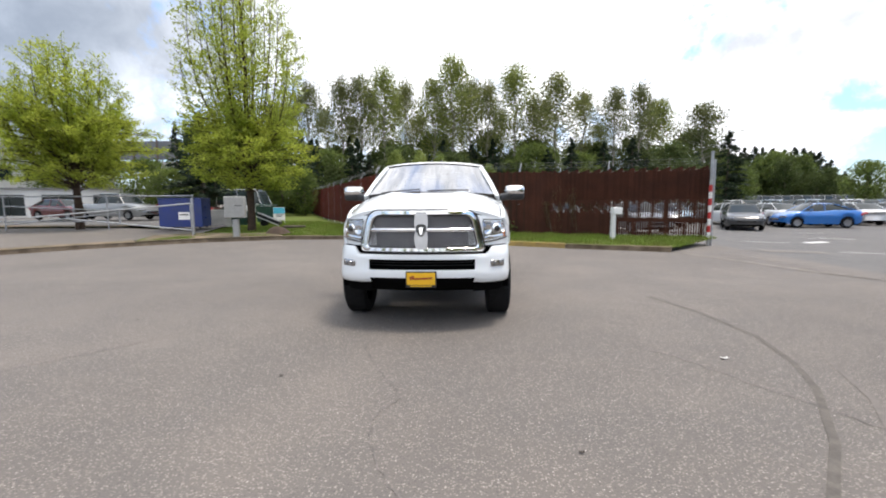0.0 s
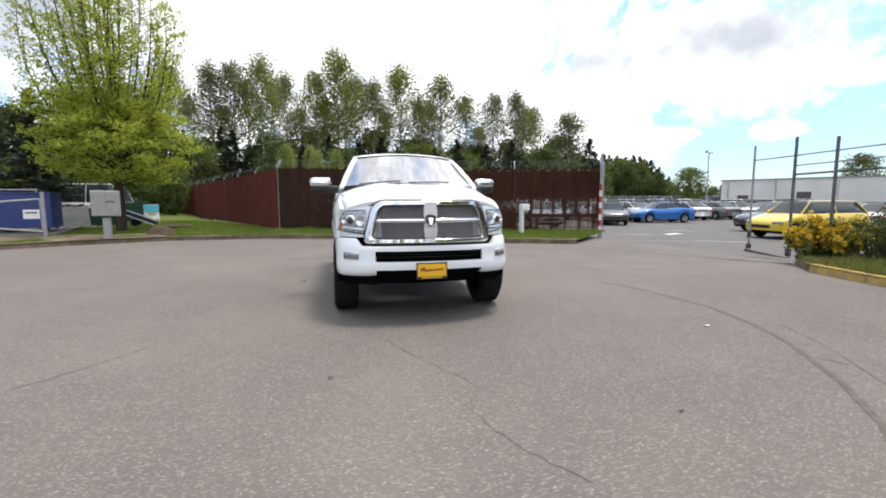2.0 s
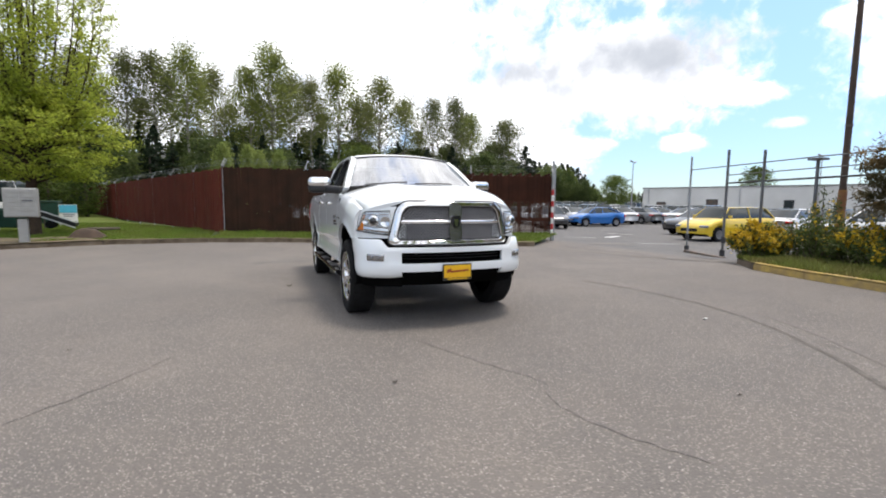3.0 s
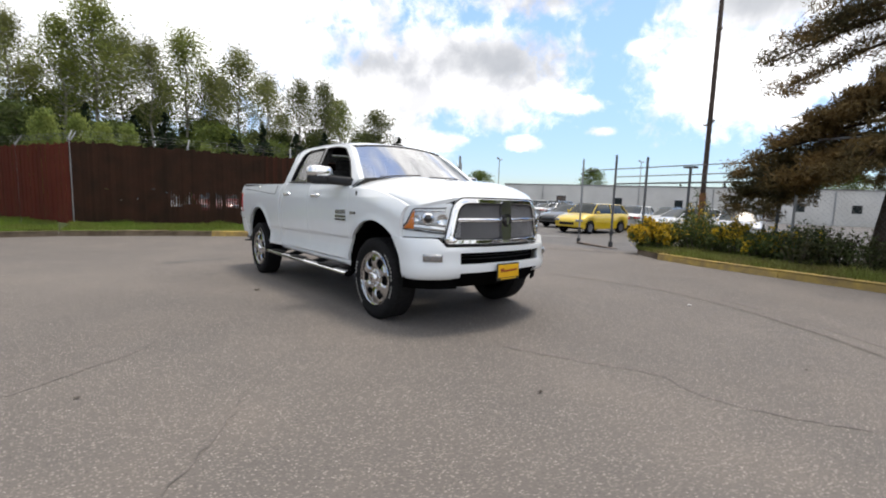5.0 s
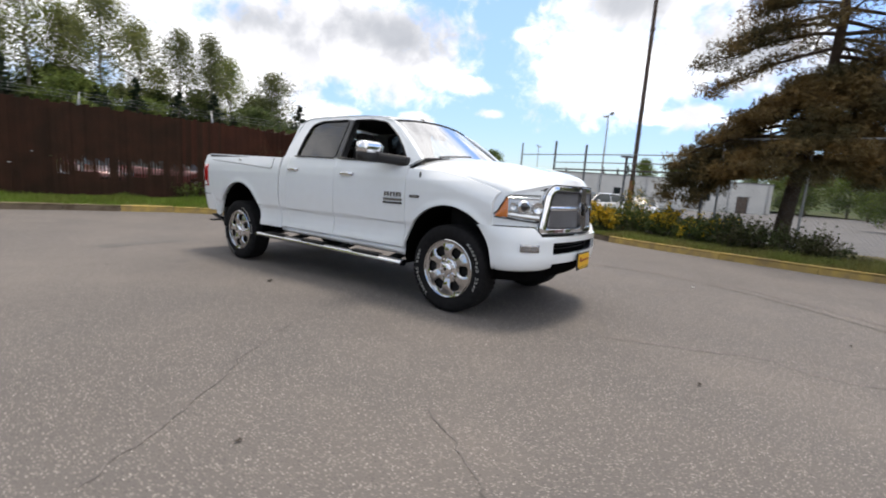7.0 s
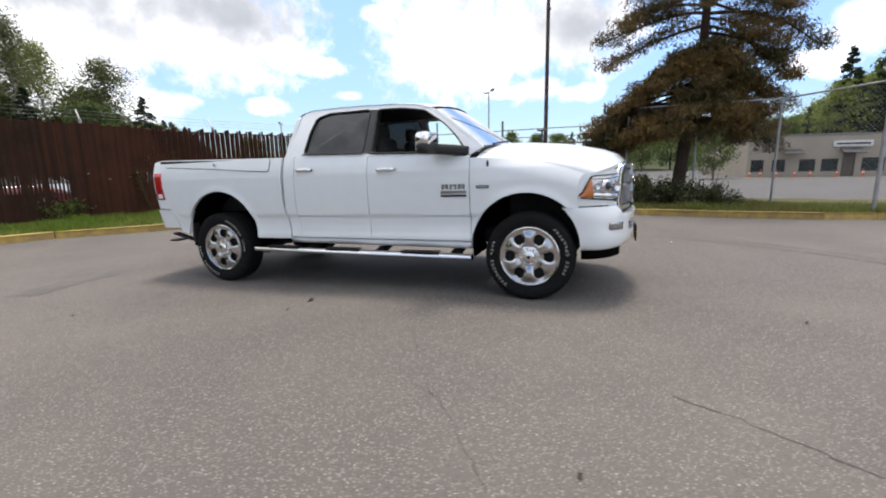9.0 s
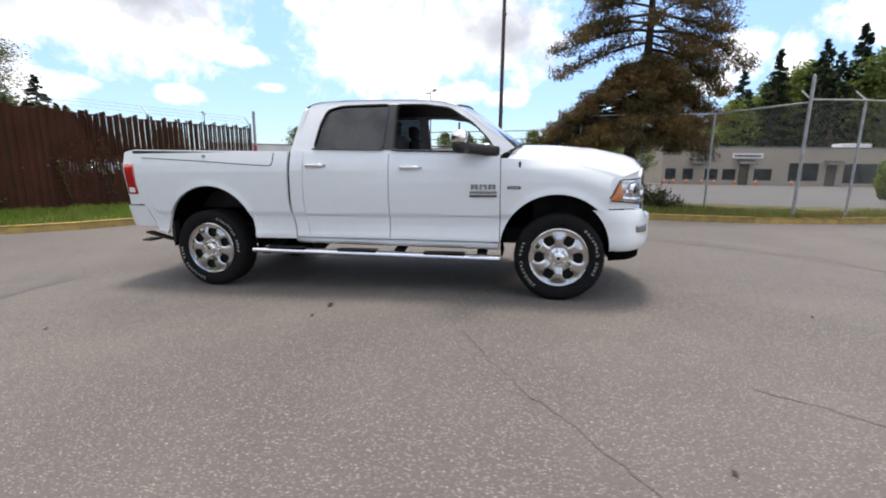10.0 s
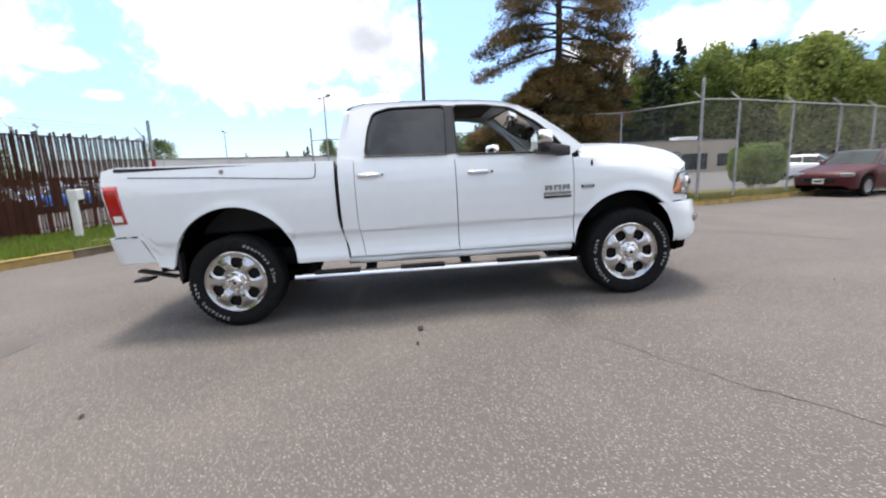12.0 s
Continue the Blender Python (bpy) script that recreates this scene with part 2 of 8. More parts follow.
M = {
    "asphalt": asphalt("asphalt", (0.148, 0.131, 0.1175), (0.06, 0.056, 0.053)),
    "asphalt_dark": asphalt("asphalt_dark", (0.118, 0.114, 0.111), (0.05, 0.05, 0.05)),
    "dirt": mat("dirt", (0.20, 0.15, 0.10), 0.95, second=(0.10, 0.085, 0.05), scale=1.5, fine=0.3, bump=0.6, bump_scale=40),
    "lawn": mat("lawn", (0.085, 0.13, 0.026), 0.95, spec=0.1, second=(0.11, 0.125, 0.04), scale=1.2, fine=0.35, bump=0.7, bump_scale=60),
    "weedy": mat("weedy_soil", (0.12, 0.13, 0.042), 0.95, spec=0.1, second=(0.13, 0.095, 0.055), scale=1.6, fine=0.35, bump=0.7, bump_scale=50),
    "meadow": mat("meadow", (0.045, 0.065, 0.025), 0.95, spec=0.1, second=(0.07, 0.075, 0.035), scale=0.1, fine=0.3, bump_scale=6),
    "kerb": mat("kerb_concrete", (0.19, 0.145, 0.10), 0.9, second=(0.09, 0.065, 0.04), scale=3, fine=0.25, bump=0.4, bump_scale=50, obj_rand=0.12),
    "kerb_yellow": mat("kerb_yellow", (0.48, 0.33, 0.09), 0.85, second=(0.30, 0.21, 0.09), scale=5, fine=0.25, bump=0.4, bump_scale=50, obj_rand=0.15),
    "white_paint": mat("white_car_paint", (0.82, 0.86, 0.885), 0.28, vary=0.02, coat=1.0),
    "silver_paint": mat("silver_car_paint", (0.27, 0.28, 0.29), 0.3, metal=0.5, vary=0.05, coat=1.0),
    "black_plastic": mat("black_plastic", (0.018, 0.018, 0.019), 0.55, vary=0.3, bump=0.15, bump_scale=300),
    "gloss_black": mat("gloss_black", (0.012, 0.012, 0.013), 0.12, vary=0.1, coat=0.6),
    "liner": mat("wheel_liner", (0.004, 0.004, 0.004), 0.95, vary=0.3, spec=0.02),
    "chassis": mat("chassis_steel", (0.02, 0.02, 0.02), 0.8, vary=0.4, spec=0.2),
    "chrome": mat("chrome", (0.82, 0.82, 0.83), 0.07, metal=1.0, vary=0.02),
    "rim_chrome": mat("rim_chrome", (0.56, 0.56, 0.565), 0.05, metal=1.0, vary=0.04),
    "badge": mat("badge_chrome", (0.42, 0.42, 0.43), 0.15, metal=1.0, vary=0.1),
    "lamp_dark": mat("lamp_housing", (0.56, 0.56, 0.57), 0.22, metal=0.8, vary=0.1),
    "satin": mat("satin_metal", (0.55, 0.55, 0.56), 0.3, metal=1.0, vary=0.08),
    "grey_mesh": mat("grey_mesh", (0.25, 0.25, 0.26), 0.5, metal=0.6, vary=0.15),
    "rubber": mat("tyre_rubber", (0.012, 0.012, 0.013), 0.9, spec=0.2, vary=0.35, scale=20, bump=0.3, bump_scale=120),
    "letter_white": mat("tyre_lettering", (0.40, 0.40, 0.39), 0.7, vary=0.2, scale=30),
    "red_lens": mat("red_lens", (0.45, 0.012, 0.014), 0.12, vary=0.2, coat=1.0),
    "amber": mat("amber_lens", (0.75, 0.20, 0.02), 0.15, vary=0.15, coat=1.0),
    "lamp_silver": mat("lamp_reflector", (0.42, 0.43, 0.45), 0.22, metal=0.9, vary=0.1),
    "seat": mat("dark_upholstery", (0.03, 0.028, 0.028), 0.8, vary=0.3),
    "plate_yellow": mat("plate_yellow", (0.78, 0.44, 0.01), 0.4, vary=0.06),
    "plate_red": mat("plate_red", (0.30, 0.05, 0.01), 0.5, vary=0.1),
    "screen": glass("windscreen_glass", (0.50, 0.67, 0.72), 0.03, 0.62),
    "tinted": glass("tinted_glass", (0.03, 0.032, 0.035), 0.0, 0.10),
    "lens": glass("lamp_lens", (0.92, 0.94, 0.95), 0.0, 0.02),
    "slat_brown": mat("brown_slat", (0.030, 0.0165, 0.0105), 0.9, spec=0.2, second=(0.046, 0.021, 0.013), scale=2.2, fine=0.2, bump_scale=30, obj_rand=0.14),
    "slat_newer": mat("reddish_slat", (0.050, 0.020, 0.013), 0.9, spec=0.2, second=(0.068, 0.025, 0.015), scale=2.2, fine=0.2, bump_scale=30, obj_rand=0.14),
    "slat_red": mat("red_slat", (0.108, 0.020, 0.013), 0.85, spec=0.25, second=(0.132, 0.027, 0.017), scale=1.5, fine=0.12, bump_scale=30, obj_rand=0.12),
    "galv": mat("galvanised_steel", (0.42, 0.43, 0.44), 0.5, metal=0.6, vary=0.25, scale=6),
    "wire": mat("chain_wire", (0.33, 0.34, 0.34), 0.6, metal=0.4, vary=0.2),
    "rust": mat("weathered_steel", (0.10, 0.09, 0.085), 0.7, second=(0.16, 0.11, 0.08), scale=4, metal=0.2),
    "bark": mat("bark", (0.085, 0.065, 0.05), 0.95, second=(0.14, 0.115, 0.09), scale=5, fine=0.3, bump=0.8, bump_scale=25),
    "bark_pale": mat("pale_bark", (0.30, 0.28, 0.23), 0.9, second=(0.16, 0.15, 0.12), scale=2, fine=0.25, bump_scale=8),
    "pole_wood": mat("pole_wood", (0.105, 0.070, 0.055), 0.85, second=(0.075, 0.055, 0.045), scale=3, fine=0.25, bump_scale=25),
    "concrete": mat("concrete", (0.40, 0.39, 0.37), 0.9, second=(0.30, 0.29, 0.28), scale=1.0, fine=0.15, bump=0.2, bump_scale=30),
    "white_wall": mat("white_wall", (0.72, 0.71, 0.68), 0.85, second=(0.62, 0.61, 0.58), scale=0.4, fine=0.05, bump_scale=8),
    "beige_wall": mat("beige_wall", (0.42, 0.36, 0.29), 0.9, second=(0.37, 0.32, 0.26), scale=0.4, fine=0.06, bump_scale=8),
    "roof_grey": mat("grey_roofing", (0.20, 0.20, 0.21), 0.8, vary=0.2, scale=1),
    "dark_glass": mat("dark_window_glass", (0.022, 0.032, 0.034), 0.10, vary=0.4, scale=0.8, coat=0.0, spec=0.4),
    "blue_steel": mat("blue_dumpster_paint", (0.018, 0.04, 0.19), 0.5, second=(0.03, 0.05, 0.16), scale=3, fine=0.1),
    "green_plastic": mat("green_plastic", (0.015, 0.07, 0.045), 0.5, vary=0.25),
    "mail_grey": mat("mailbox_aluminium", (0.33, 0.33, 0.31), 0.5, vary=0.12, scale=6),
    "sign_white": mat("sign_white", (0.78, 0.78, 0.76), 0.5, vary=0.08),
    "yard_concrete": mat("yard_concrete", (0.52, 0.51, 0.49), 0.85, vary=0.2, scale=3, fine=0.1, bump=0.1),
    "sign_cyan": mat("sign_cyan", (0.06, 0.42, 0.58), 0.5, vary=0.06),
    "post_steel": mat("dark_grey_steel", (0.16, 0.17, 0.185), 0.6, second=(0.12, 0.115, 0.11), scale=5, metal=0.3),
    "cone_orange": mat("cone_orange", (0.70, 0.16, 0.03), 0.6, vary=0.15),
    "maroon_paint": mat("maroon_paint", (0.075, 0.007, 0.010), 0.42, second=(0.055, 0.006, 0.009), scale=2, spec=0.3),
    "bark_dark": mat("dark_bark", (0.050, 0.036, 0.027), 0.95, second=(0.075, 0.052, 0.038), scale=7, fine=0.3, bump=0.5, bump_scale=30, spec=0.1),
    "car_rim": mat("car_rim", (0.30, 0.30, 0.31), 0.4, metal=0.8, vary=0.15),
    "gutter": mat("gutter_concrete", (0.21, 0.19, 0.17), 0.9, second=(0.15, 0.135, 0.12), scale=4, fine=0.25, bump=0.3, bump_scale=60),
    "lot_paint": mat("worn_white_paint", (0.46, 0.46, 0.45), 0.85, second=(0.30, 0.29, 0.28), scale=8, fine=0.3),
    "ink": mat("dark_ink", (0.05, 0.05, 0.055), 0.6, vary=0.1),
    "stripe_red": mat("red_stripe", (0.50, 0.03, 0.03), 0.5, vary=0.2),
    "yellow_guard": mat("yellow_guard", (0.46, 0.24, 0.05), 0.6, second=(0.26, 0.11, 0.05), scale=3),
    "tyre_mark_faint": mat("faint_tyre_mark", (0.118, 0.106, 0.098), 0.85, second=(0.150, 0.134, 0.122), scale=9, fine=0.3),
    "tyre_mark": mat("tyre_mark", (0.078, 0.070, 0.062), 0.85, second=(0.115, 0.102, 0.090), scale=9, fine=0.3),
    "crack": mat("crack_fill", (0.085, 0.08, 0.075), 0.95, second=(0.19, 0.17, 0.16), scale=9),
    "patch": mat("dark_patch", (0.105, 0.098, 0.092), 0.9, second=(0.135, 0.125, 0.117), scale=3, fine=0.3, bump_scale=140),
    "mound": mat("mound_earth", (0.075, 0.05, 0.035), 0.95, second=(0.05, 0.035, 0.025), scale=4, fine=0.3, bump=0.5, bump_scale=40),
    "litter": mat("litter_paper", (0.55, 0.55, 0.54), 0.7, vary=0.1),
    "twig": mat("dead_twig", (0.05, 0.04, 0.03), 0.9, vary=0.3),
}


def leaf_mat(name, color, dark, trans=0.35, island=0.35):
    """Leaves: two tones by stem and by leaf, some light passes through."""
    m = mat(name, color, 0.6, second=dark, scale=0.9, island=island, spec=0.25)
    n, l = m.node_tree.nodes, m.node_tree.links
    p = n["Principled BSDF"]
    src = p.inputs["Base Color"].links[0].from_socket
    t = n.new("ShaderNodeBsdfTranslucent")
    l.new(src, t.inputs["Color"])
    x = n.new("ShaderNodeMixShader")
    x.inputs[0].default_value = trans
    l.new(p.outputs[0], x.inputs[1])
    l.new(t.outputs[0], x.inputs[2])
    l.new(x.outputs[0], n["Material Output"].inputs[0])
    return m


L = {
    "maple": leaf_mat("maple_leaf", (0.44, 0.49, 0.075), (0.30, 0.37, 0.05), 0.55),
    "cottonwood": leaf_mat("cottonwood_leaf", (0.235, 0.25, 0.092), (0.145, 0.165, 0.06), 0.5),
    "cottonwood_dark": leaf_mat("dark_cottonwood_leaf", (0.17, 0.185, 0.075), (0.105, 0.122, 0.05), 0.5),
    "cottonwood_fresh": leaf_mat("fresh_cottonwood_leaf", (0.255, 0.29, 0.08), (0.165, 0.20, 0.053), 0.5),
    "grove": leaf_mat("grove_leaf", (0.100, 0.130, 0.040), (0.052, 0.078, 0.024), 0.45),
    "green": leaf_mat("green_leaf", (0.155, 0.20, 0.050), (0.085, 0.125, 0.032), 0.5),
    "spring": leaf_mat("spring_leaf", (0.29, 0.335, 0.095), (0.18, 0.235, 0.062), 0.55),
    "hedge": leaf_mat("hedge_leaf", (0.27, 0.33, 0.07), (0.12, 0.20, 0.05), 0.4),
    "fir": leaf_mat("fir_needle", (0.030, 0.050, 0.024), (0.017, 0.030, 0.015), 0.15),
    "pine": leaf_mat("pine_needle", (0.221, 0.136, 0.049), (0.072, 0.065, 0.029), 0.25),
    "broom_green": leaf_mat("broom_stem", (0.10, 0.13, 0.035), (0.055, 0.08, 0.02), 0.3),
    "broom_flower": leaf_mat("broom_flower", (0.66, 0.46, 0.04), (0.52, 0.34, 0.02), 0.35),
    "salal": leaf_mat("salal_leaf", (0.05, 0.075, 0.02), (0.055, 0.045, 0.02), 0.2),
    "grass": leaf_mat("grass_blade", (0.15, 0.24, 0.035), (0.18, 0.21, 0.05), 0.4),
    "dead": leaf_mat("dead_vine_leaf", (0.105, 0.066, 0.030), (0.085, 0.064, 0.028), 0.25, 0.15),
    "weed": leaf_mat("weed_blade", (0.17, 0.21, 0.05), (0.19, 0.16, 0.06), 0.4),
}


# ---- mesh helpers ----
def mesh_of(name, verts, faces, materials, smooth=False, indices=None):
    me = bpy.data.meshes.new(name)
    me.from_pydata(verts, [], faces)
    for m in materials if isinstance(materials, (list, tuple)) else [materials]:
        me.materials.append(m)
    if smooth:
        me.polygons.foreach_set("use_smooth", [True] * len(me.polygons))
    if indices is not None:
        me.polygons.foreach_set("material_index", indices)
    me.update()
    return me


def part(name, bm, material, parent=None, label="", smooth=False, angle=None):
    """Links a bmesh as one mesh object under a thing or part."""
    me = bpy.data.meshes.new(name)
    if angle is not None:
        smooth = True
        for e in bm.edges:
            if len(e.link_faces) == 2 and e.calc_face_angle(0) > radians(angle):
                e.smooth = False
    for f in bm.faces:
        f.smooth = smooth
    bm.to_mesh(me)
    bm.free()
    me.materials.append(material)
    ob = new(name, me)
    if parent is not None:
        ob.parent = parent
    if label:
        tagged(ob, label)
    return ob


def thing(name, m, label, category, group="", kind=""):
    ob = new(name)
    ob.empty_display_size = 0.1
    ob.matrix_world = m
    return tagged(ob, label, category, group, kind)


def box(bm, c, s, rot=None, bevel=0.0, taper=1.0):
    """Adds a box of size s round c, its edges bevelled, its top tapered."""
    r = bmesh.ops.create_cube(bm, size=1.0)
    vs = r["verts"]
    for v in vs:
        k = taper if v.co.z > 0 else 1.0
        v.co = Vector((v.co.x * s[0] * k, v.co.y * s[1] * k, v.co.z * s[2]))
    if bevel:
        es = list({e for v in vs for e in v.link_edges})
        out = bmesh.ops.bevel(bm, geom=es, offset=bevel, segments=2, affect="EDGES", profile=0.5)
        vs = list({v for f in out["faces"] for v in f.verts} | {v for v in vs if v.is_valid})
    m = Matrix.Translation(c) @ (rot.to_4x4() if rot is not None else Matrix())
    bmesh.ops.transform(bm, matrix=m, verts=vs)
    return vs


def tube(bm, a, b, r0, r1=None, seg=8, caps=True):
    """Adds a tapered round bar from a to b."""
    r1 = r0 if r1 is None else r1
    a, b = Vector(a), Vector(b)
    d = (b - a).normalized()
    u = d.orthogonal().normalized()
    w = d.cross(u)
    ra, rb = [], []
    for i in range(seg):
        t = 2 * math.pi * i / seg
        o = u * math.cos(t) + w * math.sin(t)
        ra.append(bm.verts.new(a + o * r0))
        rb.append(bm.verts.new(b + o * r1))
    for i in range(seg):
        j = (i + 1) % seg
        bm.faces.new((ra[i], ra[j], rb[j], rb[i]))
    if caps:
        bm.faces.new(ra[::-1])
        bm.faces.new(rb)
    return ra + rb


def lathe(bm, profile, seg=32, axis="X"):
    """Turns (radius, along) pairs round the axis."""
    rings = []
    for r, a in profile:
        ring = []
        for i in range(seg):
            t = 2 * math.pi * i / seg
            c, s = r * math.cos(t), r * math.sin(t)
            ring.append(bm.verts.new((a, c, s) if axis == "X" else ((c, a, s) if axis == "Y" else (c, s, a))))
        rings.append(ring)
    for p, q in zip(rings, rings[1:]):
        for i in range(seg):
            j = (i + 1) % seg
            bm.faces.new((p[i], p[j], q[j], q[i]))
    return rings


def grid(bm, fn, us, vs):
    """A surface fn(u, v) over two lists of values."""
    rows = [[bm.verts.new(fn(u, v)) for u in us] for v in vs]
    for r0, r1 in zip(rows, rows[1:]):
        for i in range(len(us) - 1):
            bm.faces.new((r0[i], r0[i + 1], r1[i + 1], r1[i]))
    return rows


def flange(bm, shift):
    """Folds all open edges of a shell inwards by shift."""
    es = [e for e in bm.edges if e.is_boundary]
    r = bmesh.ops.extrude_edge_only(bm, edges=es)
    vs = [g for g in r["geom"] if isinstance(g, bmesh.types.BMVert)]
    bmesh.ops.translate(bm, verts=vs, vec=shift)


def spaced(a, b, n):
    return [a + (b - a) * i / (n - 1) for i in range(n)]


def curve_at(pts, x):
    """A piecewise linear value, eased between its points."""
    if x <= pts[0][0]:
        return pts[0][1]
    for (x0, y0), (x1, y1) in zip(pts, pts[1:]):
        if x <= x1:
            return y0 + (y1 - y0) * (x - x0) / (x1 - x0)
    return pts[-1][1]


def smooth01(x):
    x = min(1.0, max(0.0, x))
    return x * x * (3 - 2 * x)


from mathutils.geometry import tessellate_polygon


def plate(bm, outer, holes, place, thick):
    """A flat plate with holes, its outline in (a, b), set in space by place(a, b, depth)."""
    loops = [outer] + holes
    flat = [p for lp in loops for p in lp]
    tris = tessellate_polygon([[Vector((a, b, 0)) for a, b in lp] for lp in loops])
    front = [bm.verts.new(place(a, b, 0.0)) for a, b in flat]
    back = [bm.verts.new(place(a, b, thick)) for a, b in flat]
    for t in tris:
        bm.faces.new([front[i] for i in t])
        bm.faces.new([back[i] for i in reversed(t)])
    k = 0
    for lp in loops:
        for i in range(len(lp)):
            j = (i + 1) % len(lp)
            bm.faces.new((front[k + i], front[k + j], back[k + j], back[k + i]))
        k += len(lp)


def rounded(pts, r, n=4):
    """Rounds the corners of a closed outline."""
    out = []
    for i, p in enumerate(pts):
        a, b, c = Vector(pts[i - 1]), Vector(p), Vector(pts[(i + 1) % len(pts)])
        d0, d1 = (a - b), (c - b)
        k = min(r, d0.length * 0.45, d1.length * 0.45)
        p0, p1 = b + d0.normalized() * k, b + d1.normalized() * k
        for j in range(n + 1):
            t = j / n
            q = p0 * (1 - t) ** 2 + b * 2 * t * (1 - t) + p1 * t * t
            out.append((q.x, q.y))
    return out


# ---- ground ----
def road_z(x, y):
    """The turning circle falls slightly to the north, the car park to the east."""
    return -0.09 * smooth01((y - 0.8) / 3.2) - 0.16 * smooth01((x - 7.6) / 5.0)


def sheet(name, xs, ys, zfn, material, label, category):
    bm = bmesh.new()
    grid(bm, lambda x, y: (x, y, zfn(x, y)), xs, ys)
    ob = part(name, bm, material, smooth=True)
    return tagged(ob, label, category, kind="structure")


sheet("ground", [-2500, -300, -60, 0, 60, 300, 2500], [-2500, -300, -60, 0, 60, 300, 2500], lambda x, y: -0.45, M["meadow"],
      "flat dull green ground that reaches the horizon", "ground")
sheet("road", spaced(-34, 9.0, 87), spaced(-45, 14, 119), road_z, M["asphalt"],
      "worn grey asphalt turning circle with pale stone chips", "road")
sheet("car_park", spaced(9.0, 80, 60), spaced(-60, 75, 60), lambda x, y: road_z(x, min(y, 14)) - 0.004, M["asphalt_dark"],
      "grey asphalt car park and street beyond the fence", "ground")
sheet("car_park_north", spaced(-3, 9.0, 14), spaced(14, 75, 20), lambda x, y: road_z(x, 14) - 0.002, M["asphalt_dark"],
      "grey asphalt car park behind the slatted fence", "ground")

KERB_N = [(-13.4, 6.2), (-12.2, 7.9), (-11.0, 9.2), (-9.3, 10.7), (-6.8, 11.9), (-3.8, 12.0), (-1.3, 11.3), (0.8, 10.4), (2.1, 9.3), (3.6, 8.5), (5.1, 7.9), (6.4, 7.4)]
KERB_E = [(8.1, 1.75), (7.3, 0.85), (6.98, -0.25), (6.76, -1.65), (6.56, -3.3), (6.56, -5.1), (6.98, -7.1), (7.95, -9.9), (9.2, -13.5), (11.5, -18.5), (16, -26)]
FENCE_C, FENCE_G, FENCE_R = (-3.5, 14.0), (8.60, 9.62), (-19.5, 49.5)


def ribbon(name, inner, outer, z0, z1, material, label, category, rows=6, dent=0.04):
    """A strip of ground between two lines, from z0 at the kerb to z1 at the back, slightly uneven."""
    us = spaced(0, len(inner) - 1, (len(inner) - 1) * 5 + 1)

    def at(u, v):
        i = min(int(u), len(inner) - 2)
        t = u - i
        a = Vector(inner[i]).lerp(Vector(inner[i + 1]), t)
        b = Vector(outer[i]).lerp(Vector(outer[i + 1]), t)
        p = a.lerp(b, v)
        lump = dent * noise.noise((p.x * 0.9, p.y * 0.9, 0)) * smooth01(v * 4)
        return (p.x, p.y, road_z(a.x, a.y) + z0 + (z1 - z0) * smooth01(v) + lump)

    bm = bmesh.new()
    grid(bm, at, us, spaced(0, 1, rows))
    ob = part(name, bm, material, smooth=True)
    return tagged(ob, label, category, kind="structure")


ribbon("verge_north", KERB_N[5:], [(-3.4, 14.3), (-1.1, 13.6), (1.2, 12.8), (3.0, 12.2), (5.0, 11.6), (7.0, 10.9), (9.0, 10.1)], 0.14, 0.24, M["lawn"],
       "rough green grass verge in front of the fence", "grass verge")
ribbon("lawn_west", KERB_N[2:6], [(-38, 50), (-30, 50), (-24, 50), (-19.2, 50)], 0.14, 0.35, M["lawn"],
       "mown lawn round the maple along the red fence", "lawn", rows=24)
ribbon("verge_gate", KERB_N[2:5], [(-11.9, 11.6), (-10.5, 12.6), (-7.9, 12.75)], 0.158, 0.215, M["dirt"],
       "brown dirt strip with dry leaves behind the kerb", "ground", rows=10)
ribbon("dumpster_pad", [(-11.9, 11.55), (-11.4, 12.3), (-10.9, 12.9)], [(-20.5, 24.0), (-17.5, 24.5), (-13.0, 20.0)], 0.205, 0.36, M["asphalt"],
       "grey asphalt pad under the dumpster", "ground", rows=10, dent=0.0)
ribbon("verge_west", KERB_N[0:3], [(-14.0, 6.7), (-12.9, 8.3), (-11.6, 9.9)], 0.14, 0.15, M["dirt"],
       "bare dirt strip with dry grass beside the gate", "ground")
ribbon("yard_drive", [(-40, -12), (-14.0, 6.7), (-12.9, 8.3), (-11.6, 9.9)], [(-60, 14), (-24, 16.2), (-17.5, 16.6), (-13.4, 14.8)], 0.145, 0.22, M["asphalt"],
       "grey asphalt drive behind the kerb", "road", rows=8, dent=0.0)
ribbon("yard_median", [(-60, 14), (-24, 16.2), (-17.5, 16.6)], [(-60, 16), (-24.5, 17.6), (-17.5, 17.6)], 0.31, 0.33, M["dirt"],
       "brown dirt strip with dry grass along the yard", "ground")
ribbon("yard_west", [(-60, 15.5), (-24.3, 17.3), (-17.5, 17.3), (-13.2, 15.0)], [(-90, 60), (-60, 60), (-45, 60), (-36, 60)], 0.305, 0.33, M["asphalt_dark"],
       "grey asphalt yard behind the tube gate", "ground", rows=8, dent=0.0)
ribbon("verge_east", KERB_E, [(10.2, 2.4), (10.4, 1.3), (10.6, 0.3), (10.8, -1.5), (11.4, -3.4), (11.2, -5.0), (11.0, -7.0), (10.9, -9.6), (11.6, -13.0), (13.5, -18.0), (18, -25)],
       0.14, 0.12, M["weedy"], "weedy grass verge along the yellow kerb", "grass verge")


